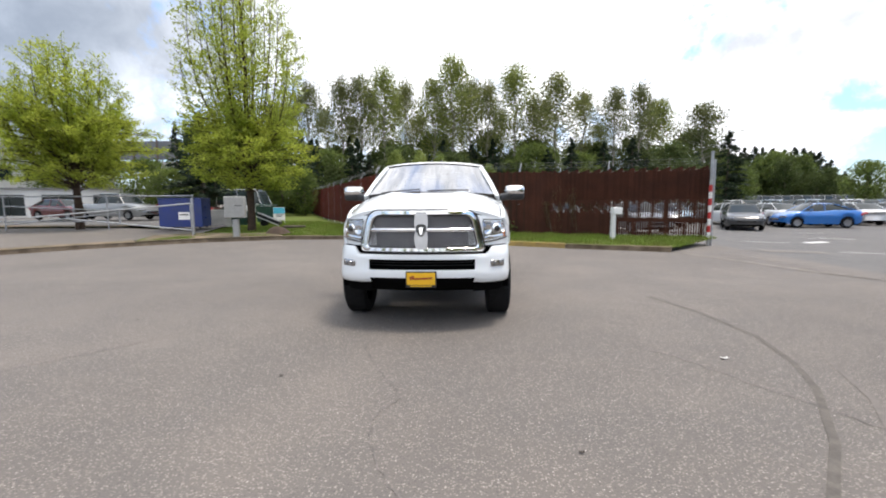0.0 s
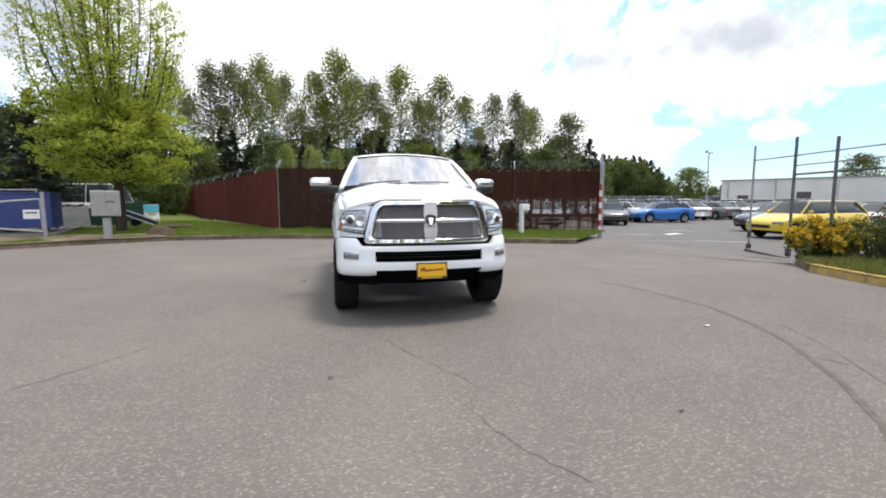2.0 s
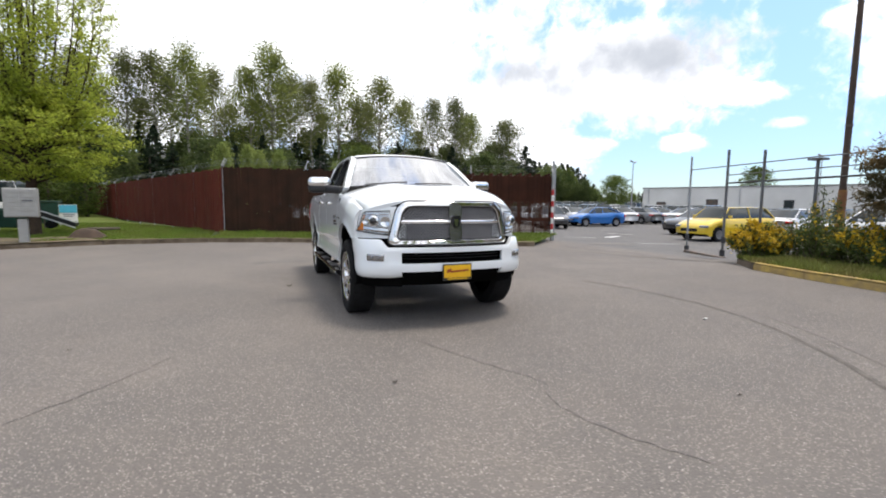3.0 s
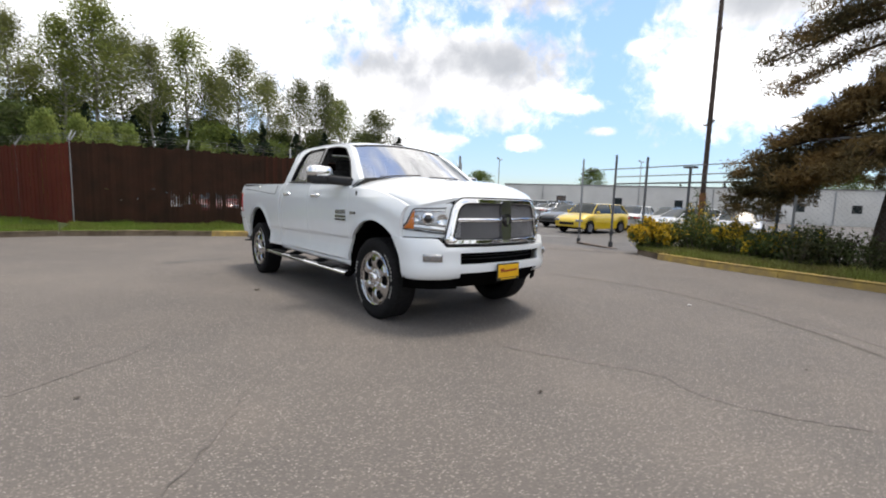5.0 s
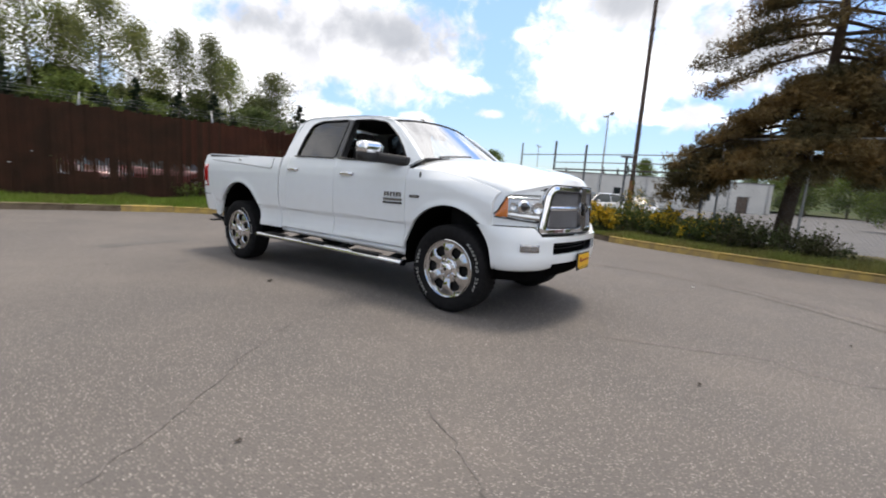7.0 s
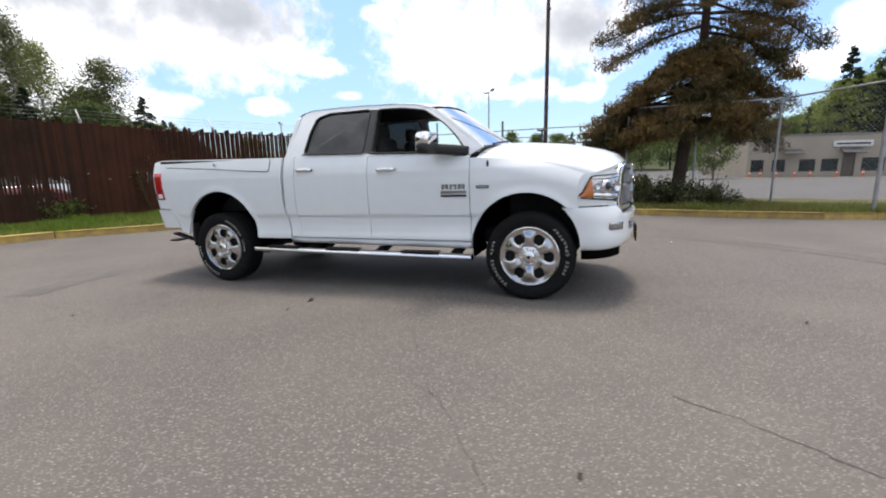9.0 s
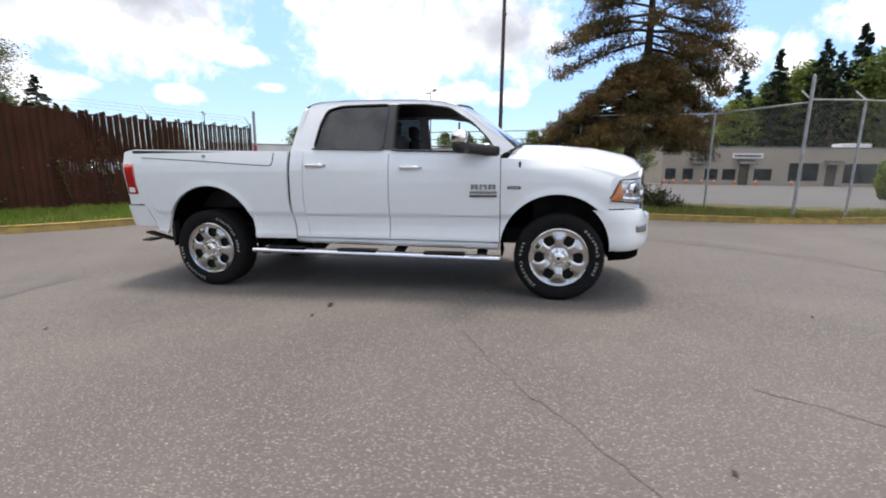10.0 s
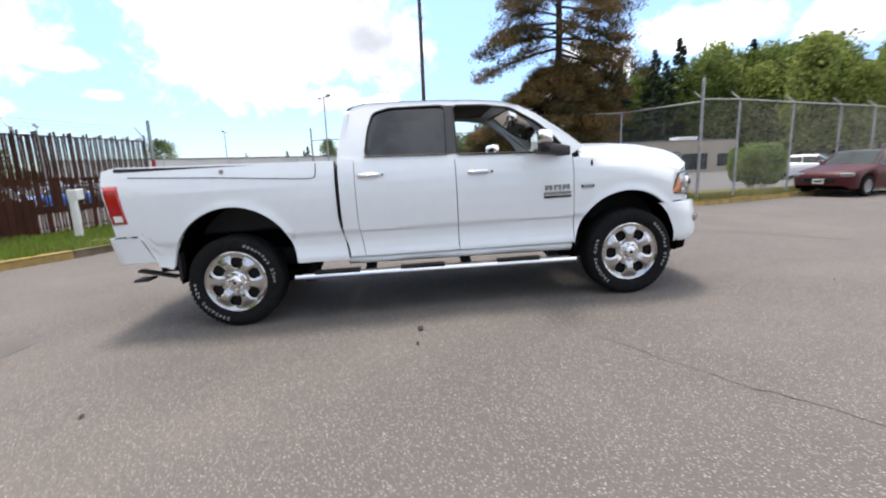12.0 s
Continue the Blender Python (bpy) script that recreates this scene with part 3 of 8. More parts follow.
def kerb_line(name, pts, inward, painted, label):
    """A kerb of cast stones about 1.2 m long, each a piece of its own, with a rounded top edge."""
    base = tagged(new(name), label, "kerb", kind="structure")
    path = [Vector((*p, 0)) for p in pts]
    stones = []
    for a, b in zip(path, path[1:]):
        n = max(1, round((b - a).length / 1.25))
        for i in range(n):
            stones.append((a.lerp(b, i / n), a.lerp(b, (i + 1) / n)))
    rng = random.Random(3)
    for k, (a, b) in enumerate(stones):
        d = (b - a).normalized()
        side = Vector((-d.y, d.x, 0)) * inward
        bm = bmesh.new()
        prof = [(0.0, -0.12), (0.01, 0.10), (0.035, 0.14), (0.07, 0.152), (0.15, 0.152), (0.16, -0.12)]
        ends = []
        lift = rng.uniform(-0.008, 0.008)
        for p in (a + d * 0.006, b - d * 0.006):
            z = road_z(p.x, p.y) + lift
            ends.append([bm.verts.new(p + side * o + Vector((0, 0, z + h))) for o, h in prof])
        for i in range(len(prof) - 1):
            bm.faces.new((ends[0][i], ends[0][i + 1], ends[1][i + 1], ends[1][i]))
        bm.faces.new(ends[0][::-1])
        bm.faces.new(ends[1])
        part("kerb_stone", bm, M["kerb_yellow"] if painted(k, a) else M["kerb"], base)
    return base


kerb_line("kerb_north", KERB_N, 1, lambda k, p: -0.6 < p.x < 2.6, "worn concrete kerb with faded yellow paint round the circle")
kerb_line("kerb_east", KERB_E, 1, lambda k, p: p.y < 1.7 and p.y > -11, "faded yellow painted concrete kerb")


def strip_on_road(name, pts, width, material, label, category, lift=0.004, jitter=0.0, seed=1):
    """A thin mark that lies on the asphalt along a line."""
    rng = random.Random(seed)
    bm = bmesh.new()
    fine = []
    for a, b in zip(pts, pts[1:]):
        n = max(2, int((Vector(b) - Vector(a)).length / 0.06))
        for i in range(n):
            p = Vector(a).lerp(Vector(b), i / n)
            fine.append(p + Vector((rng.uniform(-jitter, jitter), rng.uniform(-jitter, jitter))))
    fine.append(Vector(pts[-1]))
    prev = None
    for i, p in enumerate(fine):
        q = fine[min(i + 1, len(fine) - 1)] - fine[max(i - 1, 0)]
        s = Vector((-q.y, q.x)).normalized() * width * 0.5 * (rng.uniform(0.5, 1.25) if jitter else 1.0)
        row = [bm.verts.new((v.x, v.y, road_z(v.x, v.y) + lift)) for v in (p - s, p + s)]
        if prev:
            bm.faces.new((prev[0], prev[1], row[1], row[0]))
        prev = row
    ob = part(name, bm, material)
    return tagged(ob, label, category, kind="structure")


strip_on_road("tyre_mark", [(3.1, 0.9), (3.35, 0.0), (3.42, -1.0), (3.25, -1.75), (3.02, -2.3), (2.55, -3.05), (2.1, -3.6), (1.5, -4.12), (0.9, -4.5)], 0.05, M["tyre_mark"], "curved dark tyre mark on the asphalt", "tyre mark", 0.003)
strip_on_road("tyre_mark", [(3.62, -1.6), (3.28, -2.45), (2.8, -3.2), (2.35, -3.75), (1.75, -4.25)], 0.045, M["tyre_mark_faint"], "fainter curved tyre mark on the asphalt", "tyre mark", 0.003)
strip_on_road("crack", [(-0.55, -1.3), (-0.4, -1.7), (-0.2, -2.1), (0.0, -2.55), (-0.12, -2.8), (-0.1, -3.1), (0.05, -3.45), (0.2, -3.7)], 0.0085, M["crack"],
              "thin crack in the asphalt", "crack", 0.004, 0.02)
strip_on_road("crack", [(-3.5, -2.5), (-3.3, -2.1), (-3.0, -1.75), (-2.75, -1.4), (-2.55, -1.05)], 0.0085, M["crack"], "thin crack in the asphalt", "crack", 0.004, 0.02, 2)
strip_on_road("crack", [(-2.0, 0.80), (-2.2, 0.66), (-2.45, 0.56), (-2.68, 0.40), (-2.94, 0.24), (-3.2, 0.02), (-3.5, -0.18), (-3.82, -0.37), (-4.06, -0.54)], 0.0085, M["crack"],
              "jagged crack in the asphalt", "crack", 0.004, 0.02, 3)
strip_on_road("crack", [(1.7, -1.25), (2.05, -1.38), (2.31, -1.61), (2.61, -2.21), (2.83, -2.57), (2.99, -2.86)], 0.0075, M["crack"], "thin crack in the asphalt", "crack", 0.004, 0.02, 5)
strip_on_road("road_patch", [(-2.2, 5.6), (-1.6, 5.75), (-0.9, 5.7)], 0.35, M["patch"], "dark oval oil patch on the asphalt", "patch", 0.003, 0.0, 6)
strip_on_road("gutter_seam", [(6.6, 7.2), (7.2, 5.4), (8.2, 1.9)], 0.20, M["gutter"], "worn concrete gutter across the drive entrance", "gutter", 0.006, 0.0, 7)
for i, d in enumerate((-0.16, 0.16, 0.75)):
    strip_on_road("joint_seam", [(6.6 + d, 7.3), (7.2 + d, 5.4), (8.2 + d, 2.2)], 0.03, M["crack"], "dark joint across the drive entrance", "joint", 0.008, 0.01, 12 + i)
strip_on_road("puddle_patch", [(9.4, 8.2), (10.5, 8.6), (11.6, 8.5)], 0.5, M["gutter"], "pale worn patch in the car park entrance", "patch", 0.006, 0.0, 8)
strip_on_road("puddle_patch", [(13.5, 12.0), (14.6, 12.4)], 0.35, M["sign_white"], "pale paint patch in the car park", "patch", 0.006, 0.0, 9)

# scraps on the asphalt
for x, y, s, key, label in ((2.72, -1.68, 0.030, "litter", "small scrap of white paper on the asphalt"),
                            (-1.54, 2.12, 0.038, "twig", "curled dead leaf on the asphalt"), (-1.85, 2.15, 0.018, "twig", "small dark leaf on the asphalt"),
                            (-1.0, -2.2, 0.018, "twig", "small dark leaf on the asphalt"), (1.1, -3.2, 0.015, "twig", "small dark leaf on the asphalt"),
                            (-3.4, -0.6, 0.016, "twig", "small dark leaf on the asphalt"), (-2.5, 4.2, 0.02, "twig", "small dark leaf on the asphalt")):
    bm = bmesh.new()
    grid(bm, lambda u, v: (x + u * s, y + v * s * 0.6, road_z(x, y) + 0.006 + 0.3 * s * (u * u + v * v * 0.5)), spaced(-1, 1, 4), spaced(-1, 1, 4))
    tagged(part("paper_scrap" if key == "litter" else "fallen_leaf", bm, M[key]), label, "litter" if key == "litter" else "leaf")


# ---- fences ----
def along(a, b):
    d = Vector((b[0] - a[0], b[1] - a[1]))
    return d.length, math.degrees(math.atan2(d.y, d.x))


def slat_fence(name, a, b, z, height, pitch, width, material, label, gap=None, posts=3.0, barbed=True, arm=1, newer=None, split=2.0, rise=0.0, fall=0.0):
    """A chain-link fence woven with upright slats, each slat a piece of its own; gap(s) tells how the slats stand at s from 0 to 1."""
    length, yaw = along(a, b)
    base = thing(name, pose(a[0], a[1], z, 0, 0, yaw), label, "fence")
    n = int(length / pitch)
    shapes = {}

    def slat(w, z0, z1, tone):
        key = (round(w, 3), round(z0, 2), round(z1, 2), tone.name)
        if key not in shapes:
            bm = bmesh.new()
            box(bm, (0, 0, (z0 + z1) / 2), (w, 0.012, z1 - z0), bevel=0.003)
            me = bpy.data.meshes.new("slat")
            bm.to_mesh(me)
            bm.free()
            me.materials.append(tone)
            shapes[key] = me
        return shapes[key]

    def top(x):
        return height + rise - fall * min(1.0, x / length / 0.7)

    rng = random.Random(5)
    for i in range(n):
        s = i / n
        off, lean, turn = 0.0075 * (-1) ** i + rng.uniform(-0.002, 0.002), rng.uniform(-0.1, 0.1), rng.uniform(-2.5, 2.5)
        for w, z0, z1, twist in [(width, -0.1, top(s * length), 0)] if gap is None else gap(s, i, top(s * length), width):
            if z1 == top(s * length):
                z1 += 0.03 * rng.randint(-1, 1)
            ob = new("slat", slat(w, z0, z1, newer if s + 0.06 * math.sin(i * 1.7) > split else material))
            ob.parent = base
            ob.location = ((i + 0.5) * pitch, off, 0)
            ob.rotation_euler = (0, radians(lean), radians(turn + twist))
    k = max(1, round(length / posts))
    for i in range(k + 1):
        x = length * i / k
        bm = bmesh.new()
        tube(bm, (x, 0.05 * arm, -0.3), (x, 0.05 * arm, top(x) + 0.12), 0.035, seg=10)
        if barbed:
            tube(bm, (x, 0.05 * arm, top(x) + 0.06), (x, 0.05 + 0.28 * arm, top(x) + 0.36), 0.016, seg=6)
        part("post", bm, M["galv"], base)
    bm = bmesh.new()
    for h in (0.1, height * 0.5):
        tube(bm, (0, 0.03 * arm, h), (length, 0.03 * arm, h), 0.02, seg=6)
    for a0, a1 in ((0, length * 0.7), (length * 0.7, length)):
        tube(bm, (a0, 0.03 * arm, top(a0) - 0.05), (a1, 0.03 * arm, top(a1) - 0.05), 0.02, seg=6)
    part("rail", bm, M["rust"], base)
    if barbed:
        for j in range(3):
            o = 0.09 + 0.09 * j
            bm = bmesh.new()
            segs = int(length / 0.5)
            for i in range(segs):
                xa, xb = length * i / segs, length * (i + 1) / segs
                tube(bm, (xa, 0.05 + o * arm, top(xa) + 0.06 + o * 1.07), (xb, 0.05 + o * arm, top(xb) + 0.05 + o * 1.07), 0.0035, seg=4, caps=False)
                p = Vector(((xa + xb) / 2, 0.05 + o * arm, top((xa + xb) / 2) + 0.06 + o * 1.07))
                tube(bm, p + Vector((0, -0.02, -0.025)), p + Vector((0.01, 0.02, 0.025)), 0.004, seg=4, caps=False)
            part("barbed_wire", bm, M["wire"], base)
    return base


def brown_gap(s, i, h, w):
    """How slat i stands: pieces (width, low, high, turn). Broken rows low down; beside the drive the upper slats are twisted half open."""
    thin = w * 0.50
    jag = 0.03 * ((i * 5) % 7 - 3)
    q = (i * 37) % 17
    if s < 0.20 or 0.47 < s < 0.60:
        if s > 0.06 and q < 3:
            b = (0.74 if (i // 14) % 2 else 1.0) + jag
            return [(w, -0.1, b, 0), (w, b + 0.02, h, 0)]
        return [(w, -0.1, h, 0)]
    if s < 0.47:
        if q < 4:
            return [(w, -0.1, h, 0)]
        edge = 0.42 + 0.10 * ((i // 8) % 3)
        return [(w, -0.1, edge, 0), (thin if q % 3 else w * 0.75, edge, 0.96 + jag, 0), (w, 0.96 + jag, h, 0)]
    clear = 2.4 - 1.15 * smooth01((s - 0.60) / 0.06)
    if s < 0.76:
        pieces = [(w, -0.1, 0.84 + jag, 0), (thin, 0.84 + jag, 1.06 + jag, 0), (w, 1.06 + jag, min(h, clear), 0)]
    else:
        pieces = [(thin if i % 7 else w, -0.1, 0.46, 0), (w, 0.46, 0.60, 0), (thin if q > 3 else w, 0.60, 1.18 + jag, 0), (w, 1.18 + jag, min(h, clear), 0)]
    if clear < h - 0.05:
        pieces.append((w * 1.32, clear, h + 0.03 * ((i * 11) % 5 - 2), 35))
    return pieces


slat_fence("slatted_fence", FENCE_C, FENCE_G, 0.20, 2.42, 0.075, 0.083, M["slat_brown"],
           "tall chain-link fence woven with dark brown slats under barbed wire", brown_gap, newer=M["slat_newer"], split=0.48, rise=0.04, fall=0.19)
slat_fence("slatted_fence", FENCE_C, FENCE_R, 0.22, 2.38, 0.142, 0.150, M["slat_red"],
           "tall fence of red-brown slats running back along the lawn", None, 3.5, arm=-1)


def chain_link(name, pts, z, height, label, arms=False, thick=0.03, mesh=0.12, heights=None, top_rail=True):
    """A chain-link fence: posts, a top rail, and a diamond net of wire."""
    base = thing(name, pose(pts[0][0], pts[0][1], z), label, "fence")
    o = Vector((*pts[0], 0))
    for i, p in enumerate(pts):
        h = heights[i] if heights else height
        q = Vector((*p, 0)) - o
        bm = bmesh.new()
        tube(bm, q + Vector((0, 0, -0.5)), q + Vector((0, 0, h)), thick * (1.35 if h > height + 0.2 else 1), seg=10)
        lathe_top = q + Vector((0, 0, h))
        tube(bm, lathe_top, lathe_top + Vector((0, 0, 0.03)), thick * 1.1, thick * 0.5, seg=10)
        if arms:
            tube(bm, lathe_top, lathe_top + Vector((0.24, 0.1, 0.24)), 0.018, seg=6)
        part("post", bm, M["galv"], base)
    for a, b in zip(pts, pts[1:]):
        a3, b3 = Vector((*a, 0)) - o, Vector((*b, 0)) - o
        length = (b3 - a3).length
        d = (b3 - a3) / length
        if top_rail:
            bm = bmesh.new()
            tube(bm, a3 + Vector((0, 0, height)), b3 + Vector((0, 0, height)), 0.022, seg=8)
            part("top_rail", bm, M["galv"], base)
        bm = bmesh.new()
        n = int((length + height) / mesh)
        for i in range(n):
            s = i * mesh
            for flip in (0, 1):
                # one diagonal wire, clipped to the panel
                s0, s1 = s - height, s
                t0, t1 = max(0, s0), min(length, s1)
                if t1 - t0 < 0.03:
                    continue
                h0, h1 = (t0 - s0), (t1 - s0)
                if flip:
                    h0, h1 = height - h0, height - h1
                p0, p1 = a3 + d * t0 + Vector((0, 0, h0)), a3 + d * t1 + Vector((0, 0, h1))
                tube(bm, p0, p1, 0.0016, seg=3, caps=False)
        part("wire_net", bm, M["wire"], base)
    return base


chain_link("chain_link_fence", [(9.5, -1.2), (9.4, -3.0), (9.28, -4.9), (7.03, -6.12)], 0.14, 2.72,
           "galvanised chain-link fence behind the verge", heights=[2.45, 2.5, 2.72, 3.32], mesh=0.10)
chain_link("chain_link_fence", [(7.03, -6.12), (7.24, -7.38), (8.3, -10.0), (9.3, -12.64), (10.1, -14.8), (12.2, -19.0), (16.5, -26)], 0.14, 2.78,
           "galvanised chain-link fence with angled barb arms", arms=True, mesh=0.10)


# ---- the pickup truck ----
# Its own frame: the nose points to -y, the origin lies on the ground below the front axle.
truck = thing("pickup_truck", pose(0, 0, 0.0, -1.25, 0, 0), "white four-door pickup truck with chrome wheels and grille on asphalt", "pickup truck")
R_TYRE = 0.425
AXLE_R = 3.795
ARCH_F, ARCH_R = (0.03, 0.50, 0.535), (3.755, 0.57, 0.550)
EDGE_Z = [(0, 1.375), (0.3, 1.36), (0.6, 1.31), (0.85, 1.245), (1, 1.19)]
CREST_Z = [(0, 1.505), (0.3, 1.495), (0.6, 1.462), (0.85, 1.402), (0.94, 1.362), (1, 1.285)]
SIDE = [(0.40, 0.945), (0.50, 0.975), (0.57, 0.990), (0.60, 0.991), (0.64, 0.978), (0.72, 0.967), (0.808, 0.969), (0.824, 0.990), (1.0, 1.001), (1.15, 1.000), (1.27, 0.992), (1.36, 0.972), (1.44, 0.945), (1.52, 0.915)]


def belt(y):
    return 1.405 + 0.030 * (y - 0.6)


def width(y, z):
    """Half the body's width at y and z."""
    w = curve_at(SIDE, z)
    if y < 0.0:
        w -= 0.115 * (min(-y, 0.75) / 0.55) ** 2 * 0.55
    for cy, cz, r in (ARCH_F, ARCH_R):
        d = math.hypot(y - cy, z - cz) - r
        if d > -0.05 and z > 0.45:
            w += 0.013 * math.exp(-(d / 0.045) ** 2)
    if y < 0.5:
        zt = curve_at(EDGE_Z, (0.5 - y) / 0.94)
        w -= 0.055 * max(0.0, (z - zt + 0.14) / 0.14) ** 2 * smooth01((0.5 - y) / 0.35)
    return w


def arch_low(y, low):
    for cy, cz, r in (ARCH_F, ARCH_R):
        if abs(y - cy) < r:
            low = max(low, cz + math.sqrt(r * r - (y - cy) ** 2))
    return low


def side_panel(name, s, y0, y1, top, low, parent, rows=44, bend=None, label=""):
    """One pressed steel panel of the body's side, with its edges folded in; s is the side of the car."""
    ys = set(spaced(y0, y1, max(6, int((y1 - y0) / 0.06))))
    for cy, cz, r in (ARCH_F, ARCH_R):
        for k in range(41):
            y = cy - r * math.cos(math.pi * k / 40)
            if y0 < y < y1:
                ys.add(y)
    ys = sorted(ys)
    clean = [ys[0]]
    for y in ys[1:]:
        if y - clean[-1] > 0.004:
            clean.append(y)
    clean[-1] = y1
    bm = bmesh.new()

    def at(y, v):
        zb, zt = arch_low(y, low(y)), top(y)
        z = zb + (zt - zb) * v
        yy = y + (bend(y, z) if bend else 0)
        return (s * width(y, z), yy, z)

    grid(bm, at, clean, spaced(0, 1, rows))
    flange(bm, Vector((-s * 0.035, 0, 0)))
    bmesh.ops.recalc_face_normals(bm, faces=bm.faces)
    return part(name, bm, M["white_paint"], parent, label, angle=40)


def fender_top(y):
    return curve_at(EDGE_Z, (0.5 - y) / 0.94)


def shoulder(y):
    """How far the fender's top edge rolls in towards the hood."""
    return 0.045 * smooth01((0.5 - y) / 0.35)


def fender_roll(y, z):
    return -shoulder(y) * max(0.0, (z - fender_top(y) + 0.10) / 0.10) ** 2


def sill(y):
    return 0.570 + 0.006 * (y - 0.6)


def door_bend(y, z):
    return -0.06 * smooth01((0.95 - z) / 0.45) * smooth01((y - 2.4) / 0.3)


for s in (-1, 1):
    fender = side_panel("front_fender", s, -0.44, 0.562, fender_top, lambda y: 0.50 if y > 0 else 0.885, truck, bend=fender_roll)
    fdoor = side_panel("front_door", s, 0.570, 1.682, belt, sill, truck)
    rdoor = side_panel("rear_door", s, 1.690, 2.615, belt, sill, truck, bend=door_bend)
    side_panel("cab_corner", s, 2.621, 2.765, lambda y: belt(y) + 0.02, sill, truck, bend=door_bend)
    bed = side_panel("bed_side", s, 2.80, 4.83, lambda y: 1.476 + 0.026 * (y - 2.8) - 0.03 * smooth01((y - 4.72) / 0.11), lambda y: 0.56 + 0.06 * smooth01((y - 4.2) / 0.25) + 0.295 * min(1.0, max(0.0, (y - 4.47) / 0.13)), truck,
                     bend=lambda y, z: -0.07 * smooth01((1.0 - z) / 0.45) * smooth01((3.2 - y) / 0.4) - 0.07 * smooth01((1.46 - z) / 0.55) * smooth01((y - 4.3) / 0.5))
    # storage box lid seam and its lock button
    bm = bmesh.new()
    seam = [(4.60, 1.432), (4.2, 1.408), (3.8, 1.384), (3.4, 1.354), (3.02, 1.328), (2.975, 1.338), (2.965, 1.37), (2.962, 1.46)]
    for (ya, za), (yb, zb) in zip(seam, seam[1:]):
        tube(bm, (s * (width(ya, za) + 0.001), ya, za), (s * (width(yb, zb) + 0.001), yb, zb), 0.0045, seg=5)
    part("lid_seam", bm, M["black_plastic"], bed)
    bm = bmesh.new()
    tube(bm, (s * 0.95, 3.79, 1.440), (s * 0.966, 3.79, 1.437), 0.018, seg=14)
    part("lock_button", bm, M["satin"], bed)
    # black rail cap on the bed
    bm = bmesh.new()
    grid(bm, lambda y, u: (s * (0.93 - 0.12 * u), y, 1.462 + 0.026 * (y - 2.8) + 0.012 * math.sin(math.pi * u)), spaced(2.80, 4.72, 20), spaced(0, 1, 6))
    flange(bm, Vector((0, 0, -0.03)))
    part("rail_cap", bm, M["black_plastic"], bed, smooth=False)
    # sill below the doors
    bm = bmesh.new()
    grid(bm, lambda y, v: (s * (0.915 + 0.055 * math.sin(v * 2.4)), y, 0.478 + 0.012 * (y - 0.6) + v * (sill(y) - 0.488 - 0.012 * (y - 0.6))), spaced(0.58, 2.74, 20), spaced(0, 1, 5))
    flange(bm, Vector((-s * 0.2, 0, 0)))
    part("rocker", bm, M["white_paint"], truck, smooth=True)
    # wheel arch liners
    for key, (cy, cz, r) in (("front", ARCH_F), ("rear", ARCH_R)):
        bm = bmesh.new()
        grid(bm, lambda a, x: (s * x, cy + (r - 0.005) * math.cos(a), max(cz + (r - 0.005) * math.sin(a), 0.40)), spaced(-0.25, math.pi + 0.25, 30), (0.42, 0.62, 0.955))
        rim_i = [bm.verts.new((s * 0.42, cy + r * math.cos(a), cz + r * math.sin(a))) for a in spaced(0, math.pi, 20)]
        bm.faces.new(rim_i)
        part("wheel_liner", bm, M["liner"], truck, smooth=True)

    # door handles
    for y, z, door in ((1.475, 1.292, fdoor), (2.49, 1.322, rdoor)):
        bm = bmesh.new()
        x = width(y, z)
        grid(bm, lambda u, v: (s * (x + 0.032 * (1 - abs(u) ** 6) * (1 - 0.25 * v * v)), y + u * 0.105, z + v * 0.017 + 0.004 * (1 - u * u)), spaced(-1, 1, 14), spaced(-1, 1, 6))
        flange(bm, Vector((-s * 0.03, 0, 0)))
        h = part("handle", bm, M["chrome"], door, "chrome pull handle", smooth=True)
        bm = bmesh.new()
        tube(bm, (s * (x - 0.005), y - 0.125, z + 0.002), (s * (x + 0.022), y - 0.125, z + 0.002), 0.017, 0.014, seg=14)
        part("keyhole_cap", bm, M["chrome"], h)
    # badges as plain bars
    for i in range(3):
        y = 0.815 - 0.085 * i
        x = width(y, 1.10)
        bm = bmesh.new()
        for dy in (-0.024, 0.024):
            box(bm, (s * (x + 0.006), y + dy, 1.105), (0.012, 0.019, 0.050), bevel=0.003)
        box(bm, (s * (x + 0.006), y, 1.119), (0.011, 0.034, 0.014), bevel=0.002)
        if i != 1:
            box(bm, (s * (x + 0.006), y, 1.098), (0.011, 0.034, 0.011), bevel=0.002)
        part("badge_block", bm, M["badge"], fdoor, "chrome badge block")
    bm = bmesh.new()
    x = width(0.72, 1.05)
    box(bm, (s * (x + 0.004), 0.73, 1.052), (0.010, 0.265, 0.026), bevel=0.003)
    part("badge_bar", bm, M["badge"], fdoor)
    bm = bmesh.new()
    box(bm, (s * (x + 0.005), 0.73, 1.017), (0.010, 0.265, 0.020), bevel=0.003)
    part("badge_strip", bm, M["gloss_black"], fdoor)
    bm = bmesh.new()
    x = width(0.44, 1.09)
    box(bm, (s * (x + 0.005), 0.435, 1.098), (0.010, 0.125, 0.026), bevel=0.004)
    part("fender_badge", bm, M["gloss_black"], fender)
    bm = bmesh.new()
    box(bm, (s * (x + 0.0105), 0.435, 1.098), (0.003, 0.095, 0.010))
    part("fender_badge_bar", bm, M["satin"], fender)
